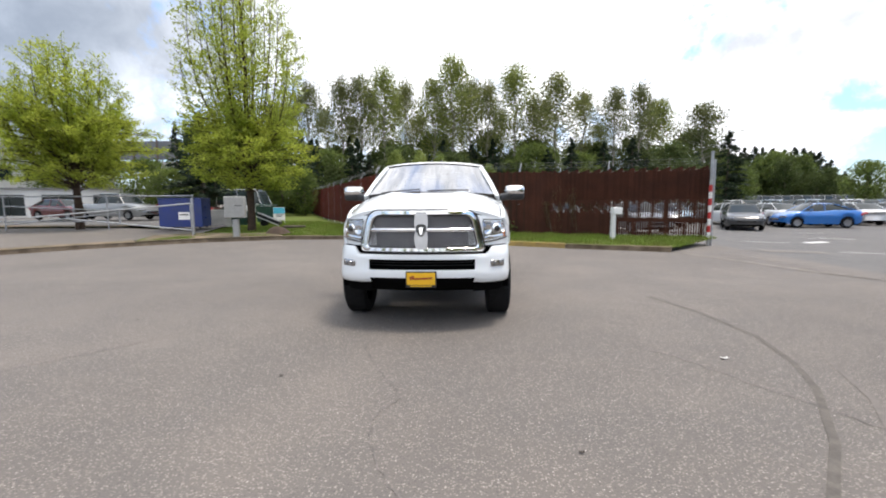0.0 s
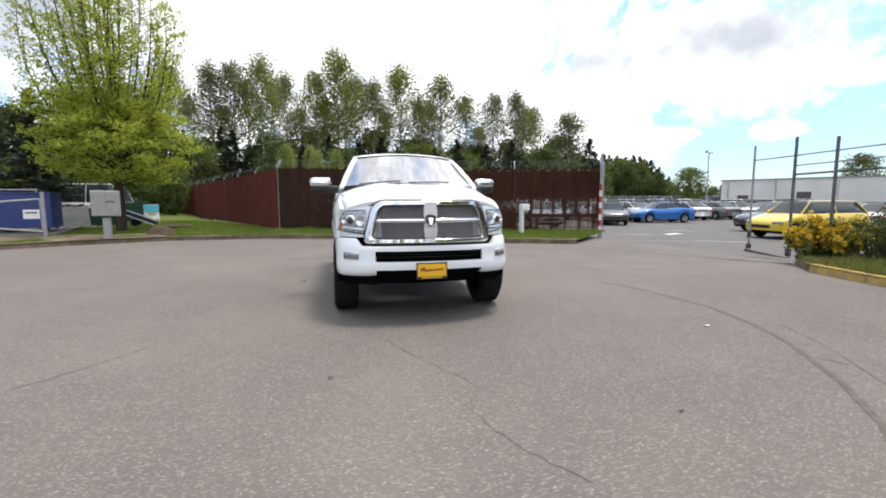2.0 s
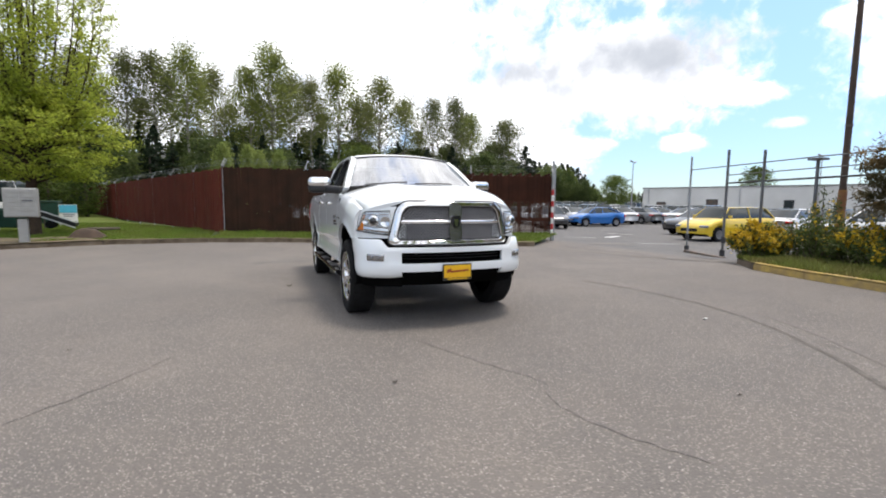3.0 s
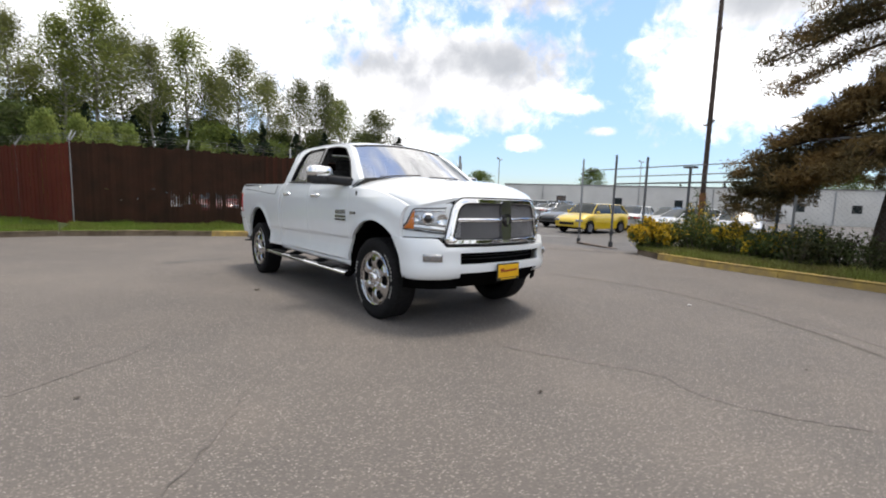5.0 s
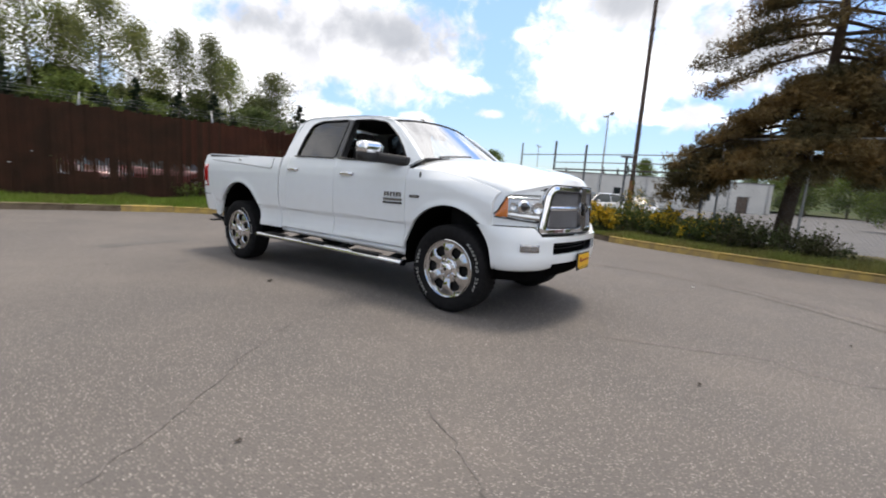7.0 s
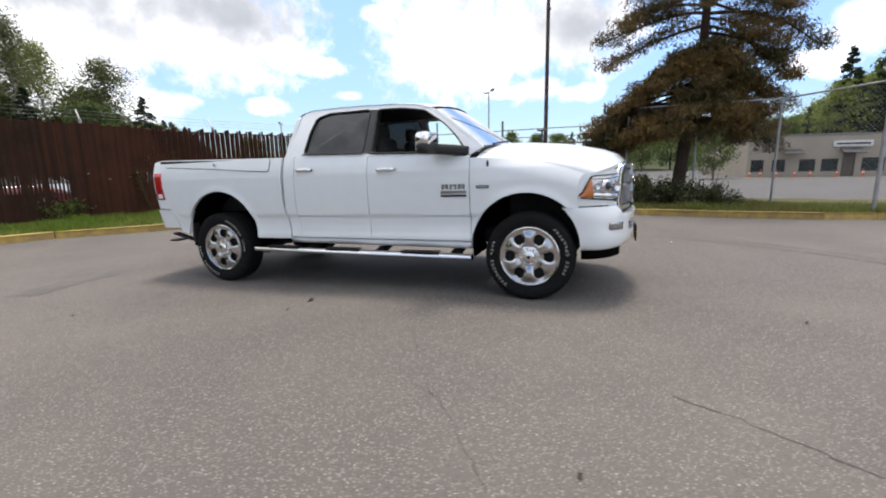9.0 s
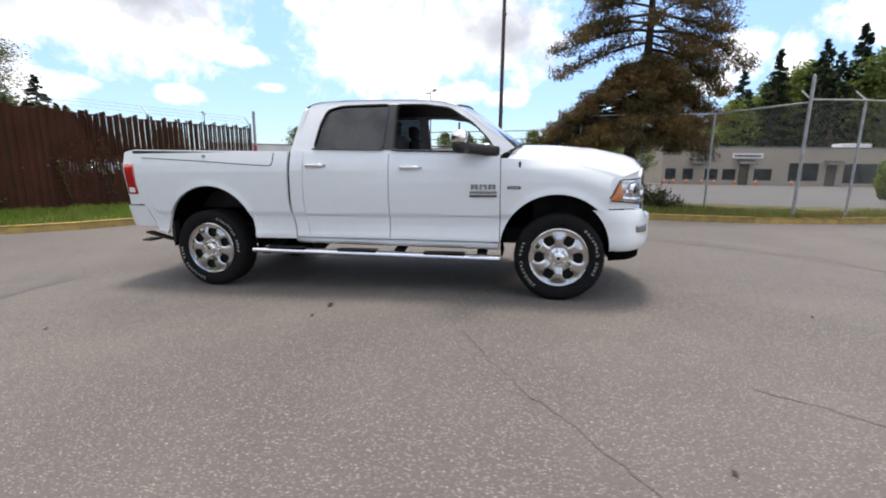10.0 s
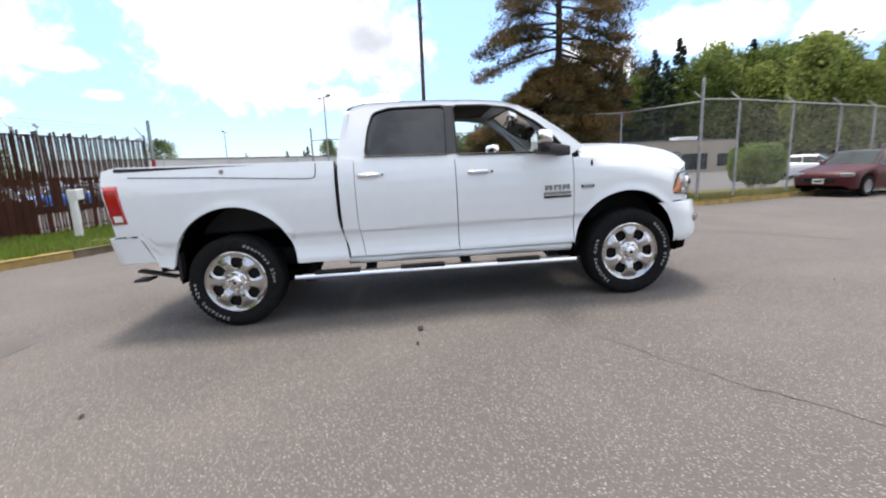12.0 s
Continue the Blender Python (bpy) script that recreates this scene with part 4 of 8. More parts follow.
    # small antenna base mark on the fender
    if s < 0:
        bm = bmesh.new()
        bmesh.ops.create_uvsphere(bm, u_segments=12, v_segments=8, radius=1)
        bmesh.ops.transform(bm, matrix=Matrix.Translation((s * 0.982, 0.385, 1.312)) @ Matrix.Diagonal((0.010, 0.012, 0.034, 1)), verts=bm.verts)
        part("antenna_base", bm, M["gloss_black"], fender, smooth=True)

# hood
bm = bmesh.new()


def hood_front(x):
    return -0.868 + 0.10 * (x / 0.6) ** 2 + 0.20 * max(0.0, (abs(x) - 0.62) / 0.32) ** 2


def hood_at(u, t):
    yb = 0.50 - 0.16 * (1 - u * u)
    wb = width(0.5, 1.37) - 0.006
    wf = width(-0.44, 1.19) - 0.006
    x = u * (wb + (wf - wb) * t * t - shoulder(0.5 - 0.94 * t))
    y = yb + (hood_front(x) - yb) * t
    c = 1 - max(0.0, (abs(u) - 0.42) / 0.58) ** 2.1
    z = curve_at(EDGE_Z, t) + (curve_at(CREST_Z, t) - curve_at(EDGE_Z, t)) * c
    z += 0.014 * math.exp(-((abs(u) - 0.46) / 0.09) ** 2) * (1 - t ** 3)
    return (x, y, z)


grid(bm, hood_at, spaced(-1, 1, 49), spaced(0, 1, 36))
bm2_edges = [e for e in bm.edges if e.is_boundary]
r = bmesh.ops.extrude_edge_only(bm, edges=bm2_edges)
bmesh.ops.translate(bm, verts=[g for g in r["geom"] if isinstance(g, bmesh.types.BMVert)], vec=(0, 0.01, -0.04))
bmesh.ops.recalc_face_normals(bm, faces=bm.faces)
hood = part("hood", bm, M["white_paint"], truck, smooth=False, angle=50)

# nose panels round the headlights
NOSE = [(0.50, -0.80), (0.60, -0.785), (0.68, -0.755), (0.76, -0.70), (0.83, -0.625), (0.885, -0.54), (0.925, -0.44)]


def nose(u):
    k = u * (len(NOSE) - 1)
    i = min(int(k), len(NOSE) - 2)
    t = k - i
    a, b = NOSE[i], NOSE[i + 1]
    return (a[0] + (b[0] - a[0]) * t, a[1] + (b[1] - a[1]) * t)


for s in (-1, 1):
    bm = bmesh.new()

    def nose_at(u, v):
        x, y = nose(u)
        z = 0.893 + v * (1.265 - 0.085 * u - 0.893)
        k = 0.022 * v * v
        return (s * (x - k), y + k, z)

    grid(bm, nose_at, spaced(0, 1, 21), spaced(0, 1, 8))
    flange(bm, Vector((-s * 0.03, 0.03, 0)))
    part("nose_panel", bm, M["white_paint"], truck, smooth=False, angle=45)

    # headlamp: reflector bowl, projector, amber side lamp and clear lens
    lamp = tagged(new("headlight"), "clear headlamp with chrome reflector and amber side lamp")
    lamp.parent = truck

    def lamp_at(u, v, off):
        x, y = nose(0.29 + 0.69 * u)
        lo = 0.925 + 0.045 * u
        hi = 1.172 - 0.01 * u - 0.17 * smooth01((u - 0.72) / 0.28)
        z = lo + (hi - lo) * v
        n2 = Vector((0.55 + 0.45 * u, -(1 - 0.6 * u), 0)).normalized()
        k = off + (0.012 * (1 - (2 * v - 1) ** 2))
        return (s * (x + n2.x * k - 0.018 * v * v), y + n2.y * k + 0.018 * v * v, z)

    bm = bmesh.new()
    grid(bm, lambda u, v: lamp_at(u, v, 0.002), spaced(0, 0.76, 16), spaced(0, 1, 10))
    part("lamp_housing", bm, M["lamp_dark"], lamp, smooth=True)
    for v0, v1 in ((0.04, 0.26), (0.84, 0.96)):
        bm = bmesh.new()
        grid(bm, lambda u, v: lamp_at(u, v, 0.006 + 0.012 * math.sin(math.pi * (v - v0) / (v1 - v0))), spaced(0.03, 0.73, 14), spaced(v0, v1, 7))
        part("reflector", bm, M["chrome"], lamp, smooth=True)
    bm = bmesh.new()
    for u0 in (0.10, 0.66):
        c = Vector(lamp_at(u0, 0.55, 0.004))
        nd = Vector((s * 0.5, -0.86, 0)).normalized()
        side = Vector((nd.y, -nd.x, 0))
        rim_r = 0.052 if u0 < 0.3 else 0.034
        rings = []
        for rr, dd in ((rim_r, 0.020), (rim_r * 0.8, 0.012), (rim_r * 0.5, 0.004), (0.008, 0.001)):
            rings.append([bm.verts.new(c + nd * dd + side * rr * math.cos(a) + Vector((0, 0, rr * math.sin(a)))) for a in spaced(0, 2 * math.pi, 25)[:-1]])
        for p0, p1 in zip(rings, rings[1:]):
            for i in range(24):
                bm.faces.new((p0[i], p0[(i + 1) % 24], p1[(i + 1) % 24], p1[i]))
    part("beam_bowl", bm, M["chrome"], lamp, "chrome beam bowl", smooth=True)
    bm = bmesh.new()
    grid(bm, lambda u, v: lamp_at(u, v, 0.008), spaced(0.74, 0.985, 8), spaced(0.06, 0.94, 8))
    part("side_lamp", bm, M["amber"], lamp, "amber side lamp", smooth=True)
    bm = bmesh.new()
    c = Vector(lamp_at(0.42, 0.56, 0.004))
    nd = Vector((s * 0.55, -0.82, 0)).normalized()
    tube(bm, c - nd * 0.02, c + nd * 0.022, 0.062, 0.056, seg=24)
    part("lamp_ring", bm, M["chrome"], lamp, smooth=False, angle=40)
    bm = bmesh.new()
    bmesh.ops.create_uvsphere(bm, u_segments=20, v_segments=12, radius=0.043)
    bmesh.ops.translate(bm, verts=bm.verts, vec=c + nd * 0.006)
    part("projector", bm, M["gloss_black"], lamp, "dark projector lens", smooth=True)
    bm = bmesh.new()
    grid(bm, lambda u, v: lamp_at(u, v, 0.024), spaced(0, 1, 22), spaced(0, 1, 10))
    flange(bm, Vector((-s * 0.02, 0.025, 0)))
    cover = part("lens_cover", bm, M["lens"], lamp, smooth=True)
    cover.visible_shadow = False
    bm = bmesh.new()
    for v in (0.0, 1.0):
        pts = [lamp_at(u, v, 0.024) for u in spaced(0, 1, 14)]
        for a, b in zip(pts, pts[1:]):
            tube(bm, a, b, 0.006, seg=5)
    part("lamp_trim", bm, M["black_plastic"], lamp)


# grille: chrome surround and crossbars over grey mesh
def grille_y(x):
    return -0.905 + 0.115 * (x / 0.6) ** 2


grille = tagged(new("grille"), "chrome grille surround with grey mesh behind a crossbar")
grille.parent = truck
outer = rounded([(-0.690, 0.825), (0.690, 0.825), (0.60, 1.20), (0.52, 1.275), (-0.52, 1.275), (-0.60, 1.20)], 0.07, 5)
inner = rounded([(-0.595, 0.880), (0.595, 0.880), (0.525, 1.17), (0.47, 1.215), (-0.47, 1.215), (-0.525, 1.17)], 0.045, 5)


def on_grille(off):
    return lambda a, b, d: (a, grille_y(a) - off + d + 0.05 * (b - 0.85), b)


def ring_bar(bm, outer_pts, inner_pts, off, deep):
    """A bevelled frame between two outlines with as many points each."""
    n = len(outer_pts)
    rings = []
    for k, d in ((0.0, deep), (0.0, 0.012), (0.22, 0.0), (0.78, 0.0), (1.0, 0.012), (1.0, deep)):
        ring = []
        for (a, b), (c, e) in zip(outer_pts, inner_pts):
            x, z = a + (c - a) * k, b + (e - b) * k
            ring.append(bm.verts.new((x, grille_y(x) - off + d + 0.05 * (z - 0.85), z)))
        rings.append(ring)
    for p, q in zip(rings, rings[1:]):
        for i in range(n):
            j = (i + 1) % n
            bm.faces.new((p[i], p[j], q[j], q[i]))


def dense(pts, step=0.05):
    out = []
    for i, p in enumerate(pts):
        q = pts[(i + 1) % len(pts)]
        n = max(1, int((Vector(q) - Vector(p)).length / step))
        out += [(p[0] + (q[0] - p[0]) * k / n, p[1] + (q[1] - p[1]) * k / n) for k in range(n)]
    return out


def matched(base, ratio_pts):
    """Points of the inner outline at the same share of the way round as the outer one's."""
    n = len(base)
    tot = [0.0]
    closed = ratio_pts + [ratio_pts[0]]
    for a, b in zip(closed, closed[1:]):
        tot.append(tot[-1] + (Vector(b) - Vector(a)).length)
    bt = [0.0]
    bc = base + [base[0]]
    for a, b in zip(bc, bc[1:]):
        bt.append(bt[-1] + (Vector(b) - Vector(a)).length)
    res = []
    for i in range(n):
        t = bt[i] / bt[-1] * tot[-1]
        for k in range(len(closed) - 1):
            if tot[k + 1] >= t - 1e-9:
                f = (t - tot[k]) / max(1e-9, tot[k + 1] - tot[k])
                a, b = closed[k], closed[k + 1]
                res.append((a[0] + (b[0] - a[0]) * f, a[1] + (b[1] - a[1]) * f))
                break
    return res


od = dense(outer)
bm = bmesh.new()
ring_bar(bm, od, matched(od, inner), 0.030, 0.09)
bmesh.ops.recalc_face_normals(bm, faces=bm.faces)
part("surround", bm, M["chrome"], grille, "chrome surround", smooth=False, angle=35)
for pts, off in ((od, 0.020), (matched(od, inner), 0.022)):
    bm = bmesh.new()
    for (xa, za), (xb, zb) in zip(pts, pts[1:] + pts[:1]):
        tube(bm, (xa, grille_y(xa) - off + 0.05 * (za - 0.85), za), (xb, grille_y(xb) - off + 0.05 * (zb - 0.85), zb), 0.0065, seg=5, caps=False)
    part("surround_seal", bm, M["black_plastic"], grille, "thin black seal")
for zc, hh in ((1.062, 0.024),):
    bm = bmesh.new()
    for x0, x1 in ((-0.555, -0.06), (0.06, 0.555)):
        grid(bm, lambda x, v: (x, grille_y(x) - 0.030 + 0.016 * v * v + 0.05 * (zc - 0.85), zc + v * hh), spaced(x0, x1, 14), spaced(-1, 1, 6))
    flange(bm, Vector((0, 0.05, 0)))
    part("crossbar", bm, M["chrome"], grille, "chrome crossbar", smooth=False, angle=50)
bm = bmesh.new()
plate(bm, rounded([(-0.058, 0.86), (0.058, 0.86), (0.075, 0.98), (0.058, 1.06), (0.075, 1.14), (0.060, 1.25), (-0.060, 1.25), (-0.075, 1.14), (-0.058, 1.06), (-0.075, 0.98)], 0.02, 3), [],
      on_grille(0.042), 0.06)
part("upright_bar", bm, M["badge"], grille, "broad chrome centre bar")
# emblem: a plain horned shield shape
bm = bmesh.new()
plate(bm, rounded([(-0.058, 1.10), (-0.045, 1.045), (-0.018, 1.0), (0, 0.99), (0.018, 1.0), (0.045, 1.045), (0.058, 1.10), (0.03, 1.125), (-0.03, 1.125)], 0.012, 3), [], on_grille(0.056), 0.02)
emblem = part("emblem", bm, M["gloss_black"], grille, "raised shield emblem")
bm = bmesh.new()
plate(bm, rounded([(-0.024, 1.09), (0.024, 1.09), (0.010, 1.015), (-0.010, 1.015)], 0.006, 2), [], on_grille(0.0615), 0.006)
part("emblem_centre", bm, M["chrome"], emblem)
for i in (-1, 1):
    bm = bmesh.new()
    tube(bm, (i * 0.03, -0.955, 1.085), (i * 0.048, -0.955, 1.06), 0.009, seg=8)
    tube(bm, (i * 0.048, -0.955, 1.06), (i * 0.036, -0.957, 1.035), 0.009, 0.006, seg=8)
    part("emblem_horn", bm, M["gloss_black"], emblem)
# mesh inserts: crossing wires in front of a dark backing
for x0, x1 in ((-0.56, -0.05), (0.05, 0.56)):
    for z0, z1 in ((0.885, 1.045), (1.08, 1.225)):
        bm = bmesh.new()
        step = 0.034
        w, h = x1 - x0, z1 - z0
        n = int((w + h) / step)
        for i in range(n):
            s0 = i * step - h
            t0, t1 = max(0.0, s0), min(w, s0 + h)
            if t1 - t0 < 0.008:
                continue
            for flip in (0, 1):
                ha, hb = (t0 - s0), (t1 - s0)
                if flip:
                    ha, hb = h - ha, h - hb
                xa, xb = x0 + t0, x0 + t1
                tube(bm, (xa, grille_y(xa) - 0.005 + 0.05 * (z0 + ha - 0.85), z0 + ha), (xb, grille_y(xb) - 0.005 + 0.05 * (z0 + hb - 0.85), z0 + hb), 0.0052, seg=6, caps=False)
        part("mesh_insert", bm, M["grey_mesh"], grille, "grey wire mesh")
bm = bmesh.new()
grid(bm, lambda x, z: (x, grille_y(x) + 0.03, z), spaced(-0.64, 0.64, 16), spaced(0.85, 1.26, 4))
part("grille_backing", bm, M["liner"], grille)


# front bumper
def bump_plan(x_half, y_back, depth, a, n=2.35):
    k = 2 / n
    sx, cx = math.sin(a), math.cos(a)
    return (math.copysign(abs(sx) ** k, sx) * x_half, y_back - depth * max(cx, 0.0) ** k)


BUMP = [(0.900, 0.030), (0.893, 0.006), (0.86, 0.0), (0.78, 0.000), (0.75, 0.004), (0.70, 0.012), (0.64, 0.010), (0.60, 0.006), (0.555, 0.018), (0.515, 0.040), (0.500, 0.075)]
bumper = tagged(new("front_bumper"), "white painted front bumper with black air slot")
bumper.parent = truck
bm = bmesh.new()
AS = [radians(a) for a in spaced(-90, 90, 73)]


def bump_at(a, i):
    z, inset = BUMP[i]
    back = ARCH_F[0] - math.sqrt(ARCH_F[2] ** 2 - (z - ARCH_F[1]) ** 2) + 0.004
    x, y = bump_plan(0.968 - inset * 0.5, back, back + 0.965 - inset, a, 2.35)
    # the top dips under the grille, the lower edge sweeps up at the corners
    z = min(z, 0.885 - 0.082 * smooth01((0.76 - abs(x)) / 0.07))
    if z < 0.6:
        z += 0.045 * smooth01((abs(x) - 0.55) / 0.1) * -0.2
    return (x, y, z)


rows = [[bm.verts.new(bump_at(a, i)) for a in AS] for i in range(len(BUMP))]
for i in range(len(BUMP) - 1):
    for j in range(len(AS) - 1):
        q = [rows[i][j], rows[i][j + 1], rows[i + 1][j + 1], rows[i + 1][j]]
        xm = sum(v.co.x for v in q) / 4
        zm = sum(v.co.z for v in q) / 4
        if abs(xm) < 0.56 and 0.64 < zm < 0.75 and q[0].co.y < -0.7:
            continue
        if abs(xm) < 0.56 and zm < 0.55 and q[0].co.y < -0.7:
            continue
        bm.faces.new(q)
bmesh.ops.delete(bm, geom=[v for v in bm.verts if not v.link_faces], context="VERTS")
flange(bm, Vector((0, 0.035, 0)))
part("bumper_shell", bm, M["white_paint"], bumper, smooth=False, angle=60)
bm = bmesh.new()
grid(bm, lambda x, z: (x, -0.93 + 0.10 * (x / 0.6) ** 2 + 0.05, z), spaced(-0.60, 0.60, 16), (0.62, 0.69, 0.77))
part("air_slot", bm, M["liner"], bumper)
bm = bmesh.new()
for zc in (0.685, 0.715):
    grid(bm, lambda x, v: (x, -0.93 + 0.10 * (x / 0.6) ** 2 + 0.02 + 0.01 * v * v, zc + 0.006 * v), spaced(-0.56, 0.56, 16), spaced(-1, 1, 3))
part("slot_fin", bm, M["black_plastic"], bumper)
bm = bmesh.new()
grid(bm, lambda x, v: (x, -0.915 + 0.09 * (x / 0.6) ** 2 + 0.10 * (1 - v) ** 1.5 + (0.02 if v > 0.9 else 0), 0.40 + v * 0.145), spaced(-0.60, 0.60, 20), spaced(0, 1, 7))
flange(bm, Vector((0, 0.10, 0.02)))
part("valance", bm, M["liner"], bumper, "black lower valance", smooth=True)
for s in (-1, 1):
    # black chin end under the bumper corner
    bm = bmesh.new()
    grid(bm, lambda a, v: (s * (bump_plan(0.92, -0.42, 0.46, a)[0] * (0.97 + 0.03 * v)), bump_plan(0.92, -0.42, 0.46, a)[1], 0.395 + 0.11 * v), [radians(x) for x in spaced(34, 86, 12)], spaced(0, 1, 4))
    part("chin", bm, M["liner"], bumper, smooth=True)
    bm = bmesh.new()

    def fog_at(u, v, off):
        a = radians(47 + 17 * u)
        x, y = bump_plan(0.968, -0.47, 0.495, a)
        nx, ny = math.sin(a), -math.cos(a) * 1.2
        k = 1 / math.hypot(nx, ny)
        return (s * (x + nx * k * off), y + ny * k * off, 0.668 + 0.068 * v + 0.004 * u)

    grid(bm, lambda u, v: fog_at(u, v, 0.004), spaced(0, 1, 8), spaced(0, 1, 5))
    flange(bm, Vector((-s * 0.02, 0.02, 0)))
    fog = part("fog_lamp", bm, M["badge"], bumper, "rectangular chrome fog lamp", smooth=True)
    for u in (0.3, 0.72):
        bm = bmesh.new()
        c = Vector(fog_at(u, 0.5, 0.003))
        n2 = (Vector(fog_at(u, 0.5, 0.02)) - c).normalized()
        tube(bm, c, c + n2 * 0.008, 0.026, 0.024, seg=16)
        part("fog_bulb", bm, M["lamp_silver"], fog)
# number plate holder with a dealer's plate, its writing as bars
plate_ob = tagged(new("number_plate"), "yellow dealer plate in a black frame")
plate_ob.parent = bumper
bm = bmesh.new()
box(bm, (0, -0.978, 0.545), (0.325, 0.014, 0.172), bevel=0.006)
part("plate_frame", bm, M["black_plastic"], plate_ob)
bm = bmesh.new()
box(bm, (0, -0.9865, 0.553), (0.30, 0.006, 0.128), bevel=0.002)
part("plate_face", bm, M["plate_yellow"], plate_ob)
bm = bmesh.new()
box(bm, (0.02, -0.9905, 0.556), (0.20, 0.003, 0.020), rot=Euler((0, radians(-3), 0)).to_matrix())
box(bm, (-0.095, -0.9905, 0.563), (0.05, 0.003, 0.034), rot=Euler((0, radians(-18), 0)).to_matrix())
part("plate_script", bm, M["plate_red"], plate_ob)
bm = bmesh.new()
box(bm, (0.0, -0.9875, 0.476), (0.22, 0.004, 0.012))
part("plate_script_low", bm, M["plate_yellow"], plate_ob)

# cab above the belt
CAB_OUT = [(0.47, 1.385), (0.44, 1.475), (0.56, 1.582), (0.70, 1.695), (0.86, 1.815), (1.02, 1.906), (1.20, 1.957), (1.45, 1.983), (1.84, 1.997), (2.20, 2.002), (2.48, 1.995), (2.60, 1.968), (2.67, 1.908), (2.72, 1.77), (2.755, 1.60), (2.772, 1.46)]
WIN_R = rounded([(1.755, 1.475), (2.515, 1.500), (2.475, 1.74), (2.42, 1.90), (2.26, 1.942), (1.735, 1.942)], 0.05, 5)
WIN_F = rounded([(0.60, 1.432), (1.655, 1.468), (1.655, 1.936), (1.36, 1.926), (1.10, 1.884), (0.86, 1.728), (0.72, 1.592)], 0.045, 5)


def cab_x(z):
    return 0.952 - 0.30 * (z - 1.40) - 0.20 * max(0, z - 1.40) ** 1.6


cab_low = [(y, belt(y) - 0.015) for y in spaced(2.76, 0.60, 18)]
for s in (-1, 1):
    bm = bmesh.new()
    plate(bm, CAB_OUT[1:] + cab_low, [WIN_R, WIN_F], lambda a, b, d: (s * (cab_x(b) - 0.012 - d), a, b), 0.06)
    frame_ob = part("cab_frame", bm, M["white_paint"], truck, "white pillars and door frames")
    # rubber seals
    for win in (WIN_R, WIN_F):
        bm = bmesh.new()
        for i in range(len(win)):
            (a, b), (c, d) = win[i], win[(i + 1) % len(win)]
            tube(bm, (s * (cab_x(b) - 0.010), a, b), (s * (cab_x(d) - 0.010), c, d), 0.009, seg=5, caps=False)
        part("window_seal", bm, M["black_plastic"], frame_ob)
        # black lining of the reveal
        ca, cb = sum(p[0] for p in win) / len(win), sum(p[1] for p in win) / len(win)
        inset = [(a + (ca - a) * 0.012, b + (cb - b) * 0.02) for a, b in win]
        bm = bmesh.new()
        rings = [[bm.verts.new((s * (cab_x(b) - 0.008 - d), a, b)) for a, b in inset] for d in (0.0, 0.085)]
        for i in range(len(win)):
            j = (i + 1) % len(win)
            bm.faces.new((rings[0][i], rings[0][j], rings[1][j], rings[1][i]))
        part("reveal_lining", bm, M["black_plastic"], frame_ob)
    # dark centre pillar
    bm = bmesh.new()
    plate(bm, [(1.648, 1.472), (1.762, 1.474), (1.745, 1.940), (1.648, 1.936)], [], lambda a, b, d: (s * (cab_x(b) - 0.006 - d), a, b), 0.02)
    part("pillar_trim", bm, M["gloss_black"], frame_ob, "gloss black centre pillar")
    bm = bmesh.new()
    bm.faces.new([bm.verts.new((s * (cab_x(b) - 0.026), a, b)) for a, b in WIN_R])
    part("rear_side_window", bm, M["tinted"], frame_ob, "dark tinted rear side window")
    # belt moulding
    bm = bmesh.new()
    for y0, y1 in ((0.60, 1.66), (1.75, 2.52)):
        tube(bm, (s * (cab_x(belt(y0)) + 0.002), y0, belt(y0) + 0.032), (s * (cab_x(belt(y1)) + 0.002), y1, belt(y1) + 0.032), 0.008, seg=6)
    part("belt_moulding", bm, M["black_plastic"], frame_ob)
    # inner door trim
    bm = bmesh.new()
    grid(bm, lambda y, z: (s * 0.86, y, z), spaced(0.6, 2.75, 4), (0.6, 1.0, 1.40))
    part("door_lining", bm, M["seat"], truck)


def roof_edge(y):
    return curve_at([(p[0], p[1]) for p in CAB_OUT[1:]], y)


bm = bmesh.new()


def roof_at(u, t):
    y0 = 1.03 - 0.07 * (1 - u * u)
    y1 = 2.69 + 0.03 * (1 - u * u)
    y = y0 + (y1 - y0) * t
    ye = 1.02 + (2.66 - 1.02) * t
    ze = roof_edge(ye)
    x = u * (cab_x(ze) - 0.002)
    z = ze + 0.045 * (1 - abs(u) ** 2.5)
    return (x, y, z)


grid(bm, roof_at, spaced(-1, 1, 25), spaced(0, 1, 40))
part("roof", bm, M["white_paint"], truck, smooth=True)
# windscreen with black border, cowl and wipers
bm = bmesh.new()


def screen_at(u, t, off=0.0, grow=0.0):
    zb, zt = 1.478, 1.912
    xb, xt = cab_x(1.478) - 0.065 + grow, cab_x(1.912) - 0.055 + grow
    x = u * (xb + (xt - xb) * t)
    y = (0.455 + (1.04 - 0.455) * t) - (0.13 - 0.05 * t) * (1 - u * u) + off
    z = zb + (zt + 0.04 * (1 - u * u) - zb) * t + 0.035 * (1 - u * u) * (1 - t) - off * 0.3
    return (x, y, z)


